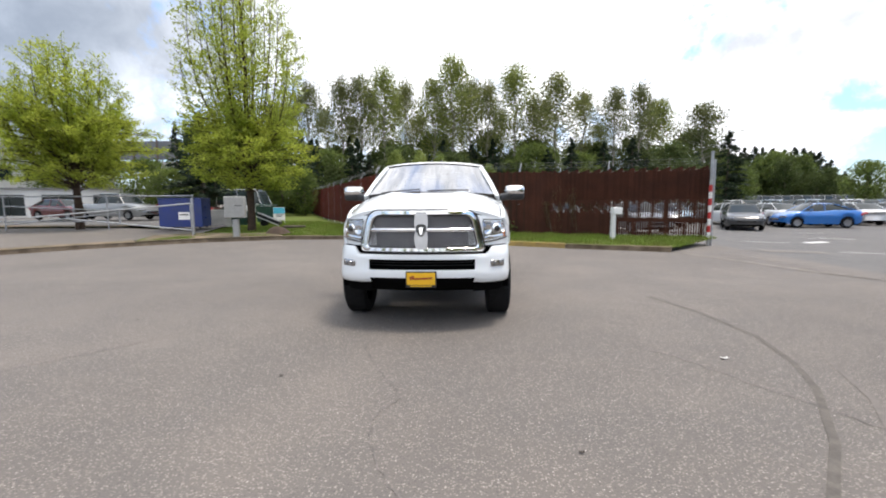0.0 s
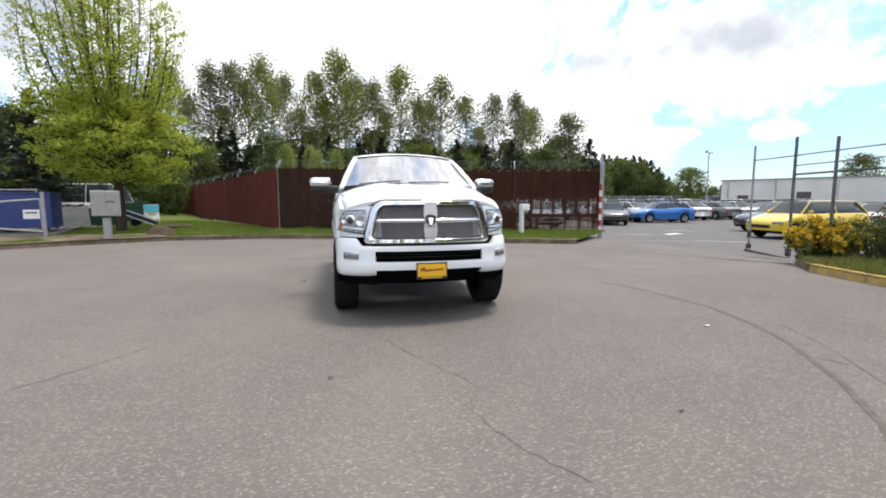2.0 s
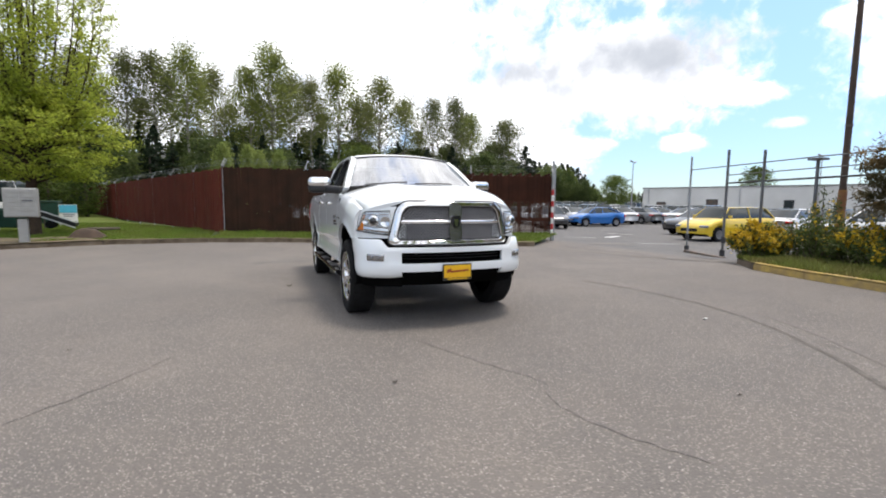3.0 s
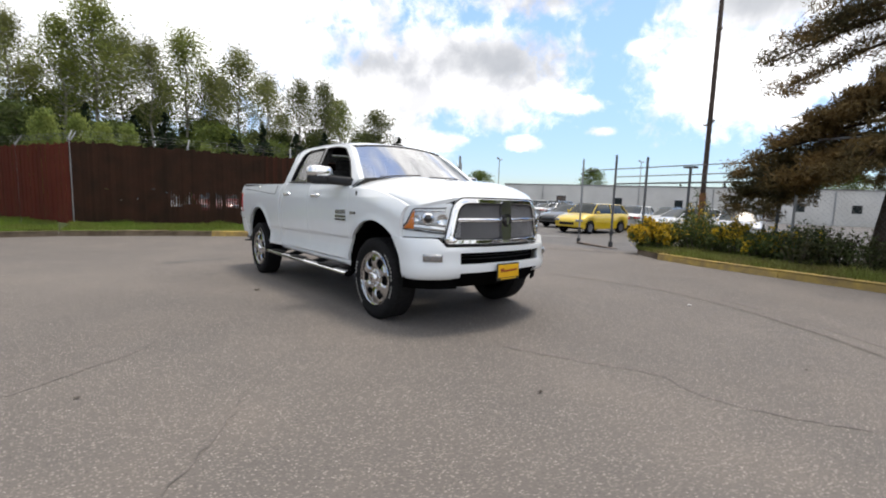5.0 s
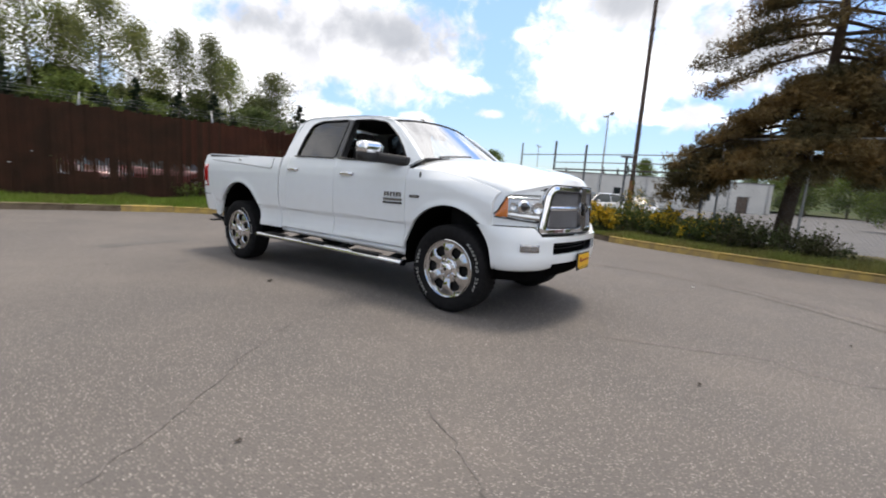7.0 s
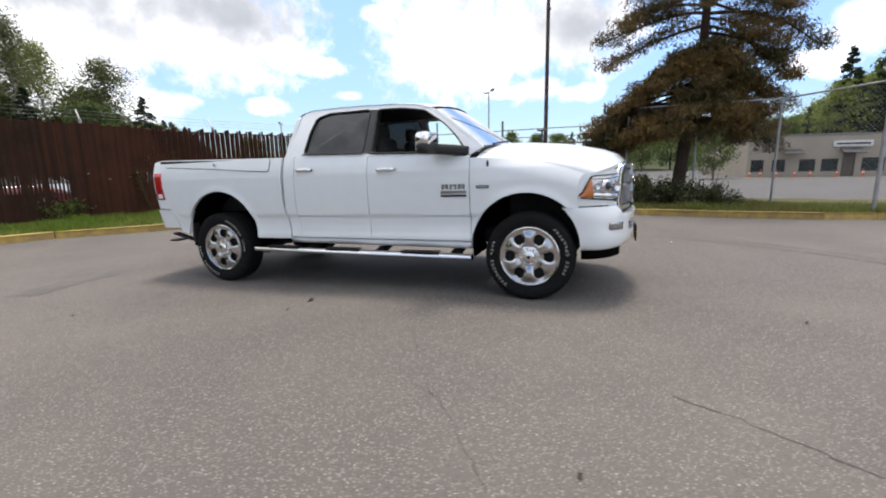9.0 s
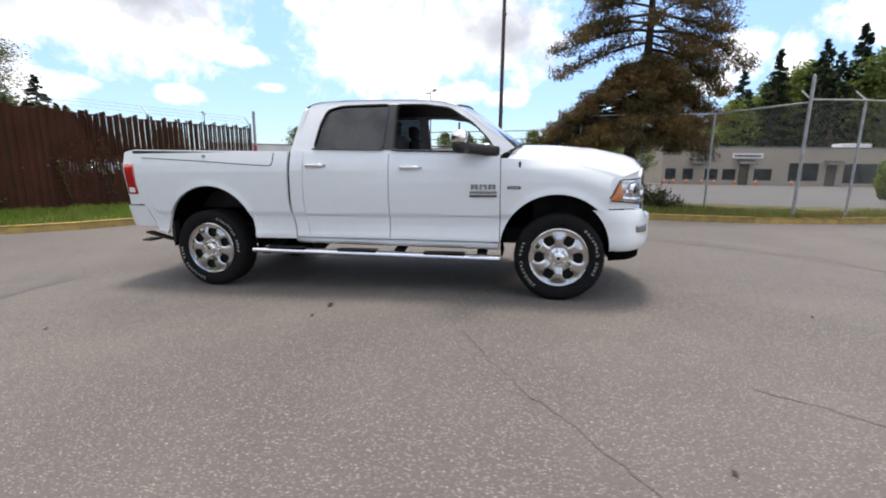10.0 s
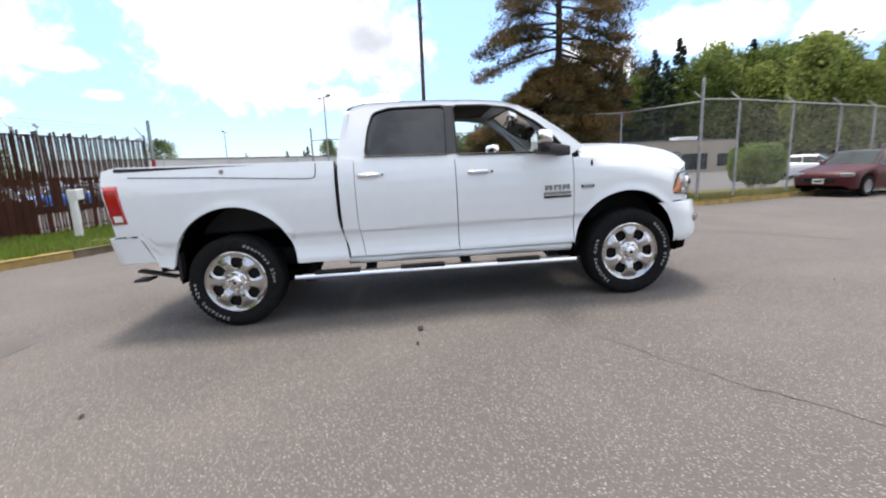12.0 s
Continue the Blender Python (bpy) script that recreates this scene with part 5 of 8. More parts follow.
grid(bm, screen_at, spaced(-1, 1, 31), spaced(0, 1, 16))
ws = part("windscreen", bm, M["screen"], truck, "clear windscreen reflecting the sky", smooth=True)
ws.visible_shadow = False
bm = bmesh.new()
for t in (0.0, 1.0):
    pts = [screen_at(u, t, -0.002) for u in spaced(-1, 1, 25)]
    for a, b in zip(pts, pts[1:]):
        tube(bm, a, b, 0.010, seg=5)
for u in (-1, 1):
    pts = [screen_at(u, t, -0.002) for t in spaced(0, 1, 12)]
    for a, b in zip(pts, pts[1:]):
        tube(bm, a, b, 0.008, seg=5)
part("screen_seal", bm, M["black_plastic"], ws)
for s in (-1, 1):
    # outer windscreen pillar face
    bm = bmesh.new()
    grid(bm, lambda t, k: tuple(Vector(screen_at(s, t, 0.0)).lerp(Vector((s * (cab_x(1.478 + (1.912 - 1.478) * t) - 0.010), 0.45 + 0.585 * t, 1.470 + 0.442 * t + 0.012 * math.sin(math.pi * t))), k)), spaced(0, 1, 16), spaced(0, 1, 4))
    part("windscreen_pillar", bm, M["white_paint"], truck, smooth=True)
bm = bmesh.new()
grid(bm, lambda u, t: tuple(Vector(hood_at(u, 0.0)).lerp(Vector(screen_at(u, 0.03, 0.02)), t) - Vector((0, 0, 0.015 * math.sin(math.pi * t)))), spaced(-0.97, 0.97, 25), spaced(0, 1, 4))
part("cowl", bm, M["black_plastic"], truck, smooth=True)
for u0, u1 in ((-0.78, -0.16), (-0.04, 0.60)):
    bm = bmesh.new()
    grid(bm, lambda a, k: tuple(Vector(screen_at(u0 + (u1 - u0) * k, 0.03 + 0.05 * k, -0.02)) + Vector((0, 0.009 * math.cos(a), 0.009 * math.sin(a)))), spaced(0, 2 * math.pi, 7), spaced(0, 1, 12))
    part("wiper", bm, M["black_plastic"], truck, smooth=True)
bm = bmesh.new()
box(bm, (0.10, 1.30, 2.025), (0.035, 0.13, 0.045), bevel=0.012, taper=0.55)
part("roof_antenna", bm, M["black_plastic"], truck)

# back wall of the cab with its window
bm = bmesh.new()
plate(bm, rounded([(-0.93, 0.70), (0.93, 0.70), (0.90, 1.50), (0.73, 1.94), (-0.73, 1.94), (-0.90, 1.50)], 0.05, 4), [rounded([(-0.70, 1.52), (0.70, 1.52), (0.60, 1.84), (-0.60, 1.84)], 0.06, 4)],
      lambda a, b, d: (a, 2.772 - 0.22 * max(0, b - 1.5) - d, b), 0.04)
part("cab_back", bm, M["white_paint"], truck)
bm = bmesh.new()
bm.faces.new([bm.verts.new((a, 2.755 - 0.22 * max(0, b - 1.5), b)) for a, b in rounded([(-0.69, 1.525), (0.69, 1.525), (0.59, 1.835), (-0.59, 1.835)], 0.06, 4)])
part("rear_window", bm, M["tinted"], truck)

# cargo bed, tailgate, rear lamps and bumper
cargo = tagged(new("cargo_bed"), "black lined cargo bed")
cargo.parent = truck
for nm, c, size in [("bed_floor", (0, 3.81, 0.86), (0.98, 2.0, 0.05)), ("bed_front_wall", (0, 2.83, 1.13), (1.72, 0.05, 0.60))] + [
        (nm, (sx * x, 3.80, z), size) for sx in (-1, 1) for nm, x, z, size in (("bed_inner_side", 0.83, 1.30, (0.05, 1.95, 0.32)), ("bed_ledge", 0.655, 1.14, (0.36, 1.95, 0.03)), ("wheel_box", 0.50, 1.00, (0.04, 1.95, 0.30)))]:
    bm = bmesh.new()
    box(bm, c, size, bevel=0.008)
    part(nm, bm, M["black_plastic"], cargo)
bm = bmesh.new()
box(bm, (0, 4.785, 1.15), (1.56, 0.06, 0.64), bevel=0.02)
box(bm, (0, 4.820, 1.20), (1.30, 0.012, 0.36), bevel=0.005)
gate = part("tailgate", bm, M["white_paint"], truck)
bm = bmesh.new()
box(bm, (0, 4.83, 1.36), (0.26, 0.03, 0.06), bevel=0.01)
part("tailgate_handle", bm, M["black_plastic"], gate)
for s in (-1, 1):
    bm = bmesh.new()

    def tail_at(u, v):
        z = 1.03 + 0.335 * v
        k = smooth01((u - 0.45) / 0.4)
        x = (width(4.7, z) + 0.008) * (1 - k) + k * (width(4.7, z) - 0.02 - 0.15 * smooth01((u - 0.6) / 0.4))
        y = 4.695 - 0.055 * (1 - v) + 0.21 * min(u, 0.72)
        return (s * x, y, z)

    grid(bm, tail_at, spaced(0, 1, 16), spaced(0, 1, 8))
    flange(bm, Vector((-s * 0.03, -0.02, 0)))
    tl = part("tail_lamp", bm, M["red_lens"], truck, "red tail lamp", smooth=True)
    bm = bmesh.new()
    grid(bm, lambda u, v: tuple(Vector(tail_at(0.08 + 0.35 * u, 0.06 + 0.16 * v)) + Vector((s * 0.004, 0, 0))), spaced(0, 1, 5), spaced(0, 1, 4))
    part("reversing_lamp", bm, M["sign_white"], tl, "white reversing lamp")
    # rear body return
    bm = bmesh.new()
    grid(bm, lambda u, z: (s * (width(4.83, z) - 0.005 - 0.22 * u), 4.825 - 0.07 * smooth01((1.46 - z) / 0.55) + 0.01 * math.sin(u * 3.1), z), spaced(0, 1, 6), spaced(0.915, 1.49, 10))
    part("bed_corner", bm, M["white_paint"], truck, smooth=True)
bm = bmesh.new()


def rb_at(u, v):
    a = radians(-90 + 180 * u)
    x = math.copysign(abs(math.sin(a)) ** 0.30, math.sin(a)) * (0.990 - 0.025 * (1 - v))
    y = 4.60 - 0.10 * (1 - v) + (0.31 + 0.08 * (1 - v)) * max(math.cos(a), 0) ** 0.30
    return (x, y - 0.02 * (v - 0.5) ** 2, 0.665 + 0.235 * v)


grid(bm, rb_at, [0.5 - 0.5 * math.cos(math.pi * k / 80) for k in range(81)], spaced(0, 1, 8))
flange(bm, Vector((0, -0.03, 0)))
rbump = part("rear_bumper", bm, M["white_paint"], truck, "white painted rear bumper", smooth=False, angle=50)
bm = bmesh.new()
box(bm, (0, 4.80, 0.895), (1.5, 0.26, 0.03), bevel=0.008)
part("bumper_step", bm, M["black_plastic"], rbump)
bm = bmesh.new()
box(bm, (0, 4.86, 0.60), (0.12, 0.30, 0.10), bevel=0.01)
tube(bm, (-0.55, 4.62, 0.60), (0.55, 4.62, 0.60), 0.045, seg=12)
part("tow_hitch", bm, M["chassis"], truck)
# mud flap and fold-down bed step behind the rear wheel
for s in (-1, 1):
    bm = bmesh.new()
    box(bm, (s * 0.90, 4.29, 0.60), (0.10, 0.035, 0.26), bevel=0.012)
    part("arch_flap", bm, M["black_plastic"], truck)
bm = bmesh.new()
box(bm, (-0.90, 4.50, 0.545), (0.09, 0.34, 0.022), rot=Euler((radians(14), 0, 0)).to_matrix(), bevel=0.006)
box(bm, (-0.90, 4.63, 0.50), (0.16, 0.13, 0.022), bevel=0.006)
part("bed_step", bm, M["black_plastic"], truck)

# underside
bm = bmesh.new()
for s in (-1, 1):
    box(bm, (s * 0.46, 2.0, 0.56), (0.09, 5.4, 0.16), bevel=0.01)
for y in (-0.5, 0.6, 1.6, 2.6, 3.2, 4.4):
    box(bm, (0, y, 0.55), (0.92, 0.08, 0.12), bevel=0.01)
part("chassis_frame", bm, M["chassis"], truck)
bm = bmesh.new()
box(bm, (0, 1.65, 0.66), (1.78, 2.15, 0.10))
box(bm, (0, -0.2, 0.80), (1.2, 0.9, 0.5))
box(bm, (-0.2, 1.1, 0.52), (0.5, 0.9, 0.16), bevel=0.03)
box(bm, (0.55, 2.5, 0.52), (0.4, 0.8, 0.20), bevel=0.03)
part("floor_pan", bm, M["chassis"], truck)
for y in (0.0, AXLE_R):
    bm = bmesh.new()
    tube(bm, (-0.8, y, 0.425), (0.8, y, 0.425), 0.06, seg=12)
    tube(bm, (0.1, y - 0.14, 0.425), (0.1, y + 0.14, 0.425), 0.13, seg=14)
    part("axle", bm, M["chassis"], truck)

# step bars
for s in (-1, 1):
    bm = bmesh.new()

    def bar_at(a, y):
        r1, r2 = 0.055, 0.034
        return (s * (0.985 + r1 * math.cos(a)), y, 0.402 + 0.010 * (y - 0.6) + r2 * math.sin(a))

    grid(bm, bar_at, spaced(0, 2 * math.pi, 17), spaced(0.56, 3.24, 12))
    for y in (0.56, 3.24):
        bm.faces.new([bm.verts.new(bar_at(a, y)) for a in spaced(0, 2 * math.pi, 17)[:-1]])
    bar = part("step_bar", bm, M["chrome"], truck, "polished oval step bar", smooth=False, angle=50)
    for y in (1.12, 2.05, 2.85):
        bm = bmesh.new()
        box(bm, (s * 0.985, y, 0.443 + 0.010 * (y - 0.6)), (0.10, 0.42, 0.012), bevel=0.004)
        part("step_pad", bm, M["black_plastic"], bar)
    for y in (0.75, 1.62, 2.55, 3.10):
        bm = bmesh.new()
        box(bm, (s * 0.80, y, 0.45), (0.42, 0.10, 0.05), rot=Euler((0, radians(s * 12), 0)).to_matrix(), bevel=0.01)
        part("step_bracket", bm, M["chassis"], bar)


# wheels
def wheel_mesh():
    parts = {}
    bm = bmesh.new()
    prof = [(0.285, 0.10), (0.292, 0.118), (0.33, 0.136), (0.375, 0.138), (0.405, 0.124), (0.420, 0.106), (0.425, 0.07), (0.425, 0.0), (0.425, -0.07), (0.420, -0.106), (0.405, -0.124), (0.375, -0.138), (0.33, -0.134), (0.285, -0.11)]
    lathe(bm, prof, 56)
    # tread blocks stand proud round the edge
    for i in range(56):
        t = 2 * math.pi * (i + 0.5) / 56
        for a, da in ((0.088, 0.0), (-0.088, 0.03), (0.03, 0.05), (-0.03, -0.02)):
            c = Vector((a, 0.424 * math.cos(t + da), 0.424 * math.sin(t + da)))
            box(bm, c, (0.046, 0.006, 0.030), rot=Euler((t + da, 0, 0)).to_matrix())
    parts["tyre"] = bm
    bm = bmesh.new()
    lathe(bm, [(0.286, 0.100), (0.286, 0.120), (0.278, 0.126), (0.268, 0.120), (0.260, 0.06), (0.250, -0.02), (0.250, -0.11)], 56)
    # dished face with six rounded windows between broad spokes, one spoke upright
    rs = [0.062, 0.080, 0.100, 0.118, 0.132] + [0.136 + 0.0095 * i for i in range(11)] + [0.244, 0.258, 0.266, 0.274]
    n = 192

    def window(r, u):
        """Below 1 inside a window; u runs round one spoke's share of the rim."""
        return (abs((u - 0.5) * math.pi / 3 * r) / (0.041 + 0.14 * (r - 0.14))) ** 3 + (abs(r - 0.185) / 0.049) ** 3

    def face_at(r, k):
        t = 2 * math.pi * k / n + math.pi / 6
        u = (k % 32) / 32.0
        across = 1 - 4 * min(u, 1 - u)
        x = 0.100 + 0.016 * math.sin(math.pi * (r - 0.06) / 0.215) + 0.017 * smooth01(across + 0.5) * math.sin(math.pi * min(1, max(0, r - 0.09) / 0.17))
        if r > 0.255:
            x += 0.014 * (r - 0.25) / 0.024
        near = window(r, u)
        if near < 2.2:
            x -= 0.006 * (2.2 - near) / 1.2
        return Vector((x, r * math.cos(t), r * math.sin(t)))

    face = [[bm.verts.new(face_at(r, k)) for k in range(n)] for r in rs]
    for i in range(len(rs) - 1):
        for k in range(n):
            if window((rs[i] + rs[i + 1]) / 2, (k % 32 + 0.5) / 32) < 1:
                continue
            q = (k + 1) % n
            bm.faces.new((face[i][k], face[i][q], face[i + 1][q], face[i + 1][k]))
    bmesh.ops.delete(bm, geom=[v for v in bm.verts if not v.link_faces], context="VERTS")
    es = [e for e in bm.edges if e.is_boundary and 0.12 < math.hypot(e.verts[0].co.y, e.verts[0].co.z) < 0.24 and e.verts[0].co.x > 0.08]
    ring = {v for e in es for v in e.verts}
    moved = {}
    for v in ring:
        near = [e.other_vert(v).co for e in v.link_edges if e.other_vert(v) in ring]
        if len(near) >= 2:
            moved[v] = v.co * 0.4 + (near[0] + near[1]) * 0.3
    for v, c in moved.items():
        v.co = c
    g = bmesh.ops.extrude_edge_only(bm, edges=es)
    bmesh.ops.translate(bm, verts=[v for v in g["geom"] if isinstance(v, bmesh.types.BMVert)], vec=(-0.045, 0, 0))
    parts["rim"] = bm
    bm = bmesh.new()
    lathe(bm, [(0.0001, 0.152), (0.034, 0.150), (0.050, 0.143), (0.057, 0.132), (0.060, 0.116), (0.088, 0.112), (0.100, 0.108), (0.106, 0.098)], 28)
    parts["hub_cap"] = bm
    bm = bmesh.new()
    lathe(bm, [(0.0001, 0.1545), (0.016, 0.154), (0.018, 0.150)], 18)
    parts["cap_emblem"] = bm
    for k in range(8):
        t = 2 * math.pi * k / 8 + 0.2
        bm = bmesh.new()
        c = Vector((0, 0.080 * math.cos(t), 0.080 * math.sin(t)))
        tube(bm, c + Vector((0.10, 0, 0)), c + Vector((0.134, 0, 0)), 0.0125, 0.010, seg=6)
        parts["lug_nut.%d" % k] = bm
    bm = bmesh.new()
    lathe(bm, [(0.0001, 0.060), (0.24, 0.060), (0.249, 0.0)], 40)
    parts["brake_disc"] = bm
    # raised white lettering as short bars round the sidewall
    rng = random.Random(8)
    for j, (start, count) in enumerate(((-0.45, 4), (0.075, 8), (math.pi - 0.40, 4), (math.pi + 0.125, 8))):
        bm = bmesh.new()
        for i in range(count):
            t = start + i * 0.105
            c = Vector((0.1385, 0.358 * math.cos(t), 0.358 * math.sin(t)))
            box(bm, c, (0.003, 0.024, 0.006), rot=Euler((t, 0, 0)).to_matrix())
            for r2 in rng.sample((0.347, 0.358, 0.369), 2):
                c2 = Vector((0.139, r2 * math.cos(t + 0.028), r2 * math.sin(t + 0.028)))
                box(bm, c2, (0.003, 0.005, 0.018), rot=Euler((t, 0, 0)).to_matrix())
        parts["sidewall_lettering.%d" % j] = bm
    return parts


WHEEL_MATS = {"tyre": "rubber", "rim": "rim_chrome", "hub_cap": "chrome", "cap_emblem": "gloss_black", "lug_nut": "chrome", "brake_disc": "chassis", "sidewall_lettering": "letter_white"}
WHEEL_LABELS = {"tyre": "black all-terrain tyre", "rim": "chrome six-spoke rim", "sidewall_lettering": "raised white lettering drawn as bars"}
wheel_data = {}
for key, bm in wheel_mesh().items():
    nm = key.split(".")[0]
    me = bpy.data.meshes.new(nm)
    bmesh.ops.recalc_face_normals(bm, faces=bm.faces)
    for e in bm.edges:
        if len(e.link_faces) == 2 and e.calc_face_angle(0) > radians(42):
            e.smooth = False
    for f in bm.faces:
        f.smooth = True
    bm.to_mesh(me)
    bm.free()
    me.materials.append(M[WHEEL_MATS[nm]])
    wheel_data[key] = me
for s in (-1, 1):
    for y, spin in ((0.0, 0.0), (AXLE_R, 22.0)):
        wh = tagged(new("wheel"), "chrome wheel with an all-terrain tyre")
        wh.parent = truck
        wh.matrix_local = pose(s * 0.862, y, R_TYRE, spin, 0, 0 if s > 0 else 180)
        for key, me in wheel_data.items():
            o = new(key.split(".")[0], me)
            o.parent = wh
            if key.split(".")[0] in WHEEL_LABELS:
                tagged(o, WHEEL_LABELS[key.split(".")[0]])

# tow mirrors
for s in (-1, 1):
    mir = tagged(new("side_mirror"), "wide tow mirror with chrome cap on a black arm")
    mir.parent = truck
    bm = bmesh.new()
    box(bm, (s * 1.015, 0.785, 1.462), (0.10, 0.40, 0.100), rot=Euler((radians(5), 0, radians(-s * 30))).to_matrix(), bevel=0.032)
    box(bm, (s * 0.930, 0.66, 1.440), (0.07, 0.16, 0.10), bevel=0.020)
    part("mirror_arm", bm, M["black_plastic"], mir)

    def shell(bm, z0, z1, grow, x0=1.02, x1=1.32):
        # rounded housing, deeper at its outer end
        def at(a, u):
            x = x0 + (x1 - x0) * u
            k = (1 - abs(2 * u - 1) ** 5) ** 0.4
            ry, rz = 0.066 * k + grow, (z1 - z0) / 2 * k + grow
            c, sn = math.cos(a), math.sin(a)
            return (s * x, 0.905 + 0.02 * u + math.copysign(abs(c) ** 0.6, c) * ry, (z0 + z1) / 2 + math.copysign(abs(sn) ** 0.6, sn) * rz)
        grid(bm, at, spaced(0, 2 * math.pi, 29), spaced(0.0, 1.0, 15))

    bm = bmesh.new()
    shell(bm, 1.420, 1.550, 0.0)
    part("mirror_housing", bm, M["black_plastic"], mir, "black mirror housing", smooth=True)
    bm = bmesh.new()
    shell(bm, 1.492, 1.622, 0.006)
    part("mirror_cap", bm, M["chrome"], mir, "chrome mirror cap", smooth=True)
    bm = bmesh.new()
    box(bm, (s * 1.17, 0.990, 1.518), (0.20, 0.008, 0.115), bevel=0.003)
    part("mirror_glass", bm, M["chrome"], mir, "mirror glass")

# interior
for s in (-1, 1):
    for y, back in ((1.50, "front"), (2.40, "rear")):
        seat = tagged(new("seat"), "dark cloth seat")
        seat.parent = truck
        bm = bmesh.new()
        box(bm, (s * 0.42, y - 0.10, 1.02), (0.54, 0.56, 0.18), bevel=0.05)
        part("cushion", bm, M["seat"], seat)
        bm = bmesh.new()
        box(bm, (s * 0.42, y + 0.20, 1.36), (0.50, 0.16, 0.60), rot=Euler((radians(-10), 0, 0)).to_matrix(), bevel=0.06, taper=0.85)
        part("seat_back", bm, M["seat"], seat)
        bm = bmesh.new()
        box(bm, (s * 0.42, y + 0.27, 1.73), (0.26, 0.10, 0.16), bevel=0.04)
        part("headrest", bm, M["seat"], seat)
bm = bmesh.new()
grid(bm, lambda x, t: (x, 0.42 + 0.46 * t, 1.42 - 0.02 * t + 0.03 * math.sin(3.1 * t) - 0.10 * max(0, t - 0.85) / 0.15), spaced(-0.86, 0.86, 12), spaced(0, 1, 12))
flange(bm, Vector((0, 0.02, -0.3)))
part("dashboard", bm, M["seat"], truck, smooth=True)
bm = bmesh.new()
pts = [(0.42 + 0.19 * math.cos(a), 1.02 + 0.07 * math.sin(a), 1.36 + 0.17 * math.sin(a)) for a in spaced(0, 2 * math.pi, 33)]
for a, b in zip(pts, pts[1:]):
    tube(bm, a, b, 0.016, seg=7, caps=False)
box(bm, (0.42, 1.02, 1.35), (0.34, 0.05, 0.06), bevel=0.02)
tube(bm, (0.42, 1.02, 1.35), (0.42, 0.80, 1.24), 0.03, seg=8)
part("steering_wheel", bm, M["seat"], truck)
bm = bmesh.new()
grid(bm, lambda x, y: (x, y, 1.952 + 0.02 * (1 - (x / 0.7) ** 2)), spaced(-0.68, 0.68, 5), spaced(1.15, 2.6, 5))
part("headlining", bm, M["seat"], truck)
bm = bmesh.new()
box(bm, (0, 0.92, 1.80), (0.24, 0.02, 0.07), bevel=0.01)
part("rear_view_mirror", bm, M["black_plastic"], truck)


# ---- buildings ----
def building(name, a, b, depth, z, height, wall, label, openings, roof="flat", over=0.25, coping=None):
    """A block whose front runs from a to b; openings are (from, to, low, high, kind) along the front, cut through it."""
    length, yaw = along(a, b)
    base = thing(name, pose(a[0], a[1], z, 0, 0, yaw), label, "building")
    bm = bmesh.new()
    holes = [[(o[0], o[2]), (o[1], o[2]), (o[1], o[3]), (o[0], o[3])] for o in openings]
    plate(bm, [(0, -0.6), (length, -0.6), (length, height), (0, height)], holes, lambda p, q, d: (p, d, q), 0.25)
    part("front_wall", bm, wall, base)
    for x in (0.13, length - 0.13):
        bm = bmesh.new()
        box(bm, (x, depth / 2 + 0.26, height / 2 - 0.3), (0.26, depth - 0.02, height + 0.6))
        part("side_wall", bm, wall, base)
    bm = bmesh.new()
    box(bm, (length / 2, depth, height / 2 - 0.3), (length, 0.25, height + 0.6))
    part("back_wall", bm, wall, base)
    bm = bmesh.new()
    if roof == "flat":
        box(bm, (length / 2, depth / 2, height + 0.06), (length + over * 2, depth + over * 2, 0.12), bevel=0.03)
    else:
        v = [bm.verts.new(p) for p in ((-over, -over, height), (length + over, -over, height), (length + over, depth + over, height), (-over, depth + over, height),
                                       (-over, depth / 2, height + roof), (length + over, depth / 2, height + roof))]
        for f in ((0, 1, 5, 4), (2, 3, 4, 5), (0, 4, 3), (1, 2, 5), (3, 2, 1, 0)):
            bm.faces.new([v[i] for i in f])
    part("roof", bm, M["roof_grey"], base)
    for x0, x1, z0, z1, kind in openings:
        w = tagged(new("door" if kind == "door" else "window"), "")
        w.parent = base
        bm = bmesh.new()
        t = 0.07
        plate(bm, [(x0, z0), (x1, z0), (x1, z1), (x0, z1)], [[(x0 + t, z0 + t), (x1 - t, z0 + t), (x1 - t, z1 - t), (x0 + t, z1 - t)]], lambda p, q, d: (p, 0.06 + d, q), 0.08)
        part("frame", bm, M["ink"] if kind != "white" else M["sign_white"], w)
        n = max(1, round((x1 - x0) / 1.3))
        for i in range(n):
            bm = bmesh.new()
            box(bm, (x0 + (x1 - x0) * (i + 0.5) / n, 0.11, (z0 + z1) / 2), ((x1 - x0) / n - 0.05, 0.02, z1 - z0 - t))
            part("pane" if kind != "door" else "leaf", bm, M["dark_glass"] if kind != "door" else M["rust"], w)
    return base


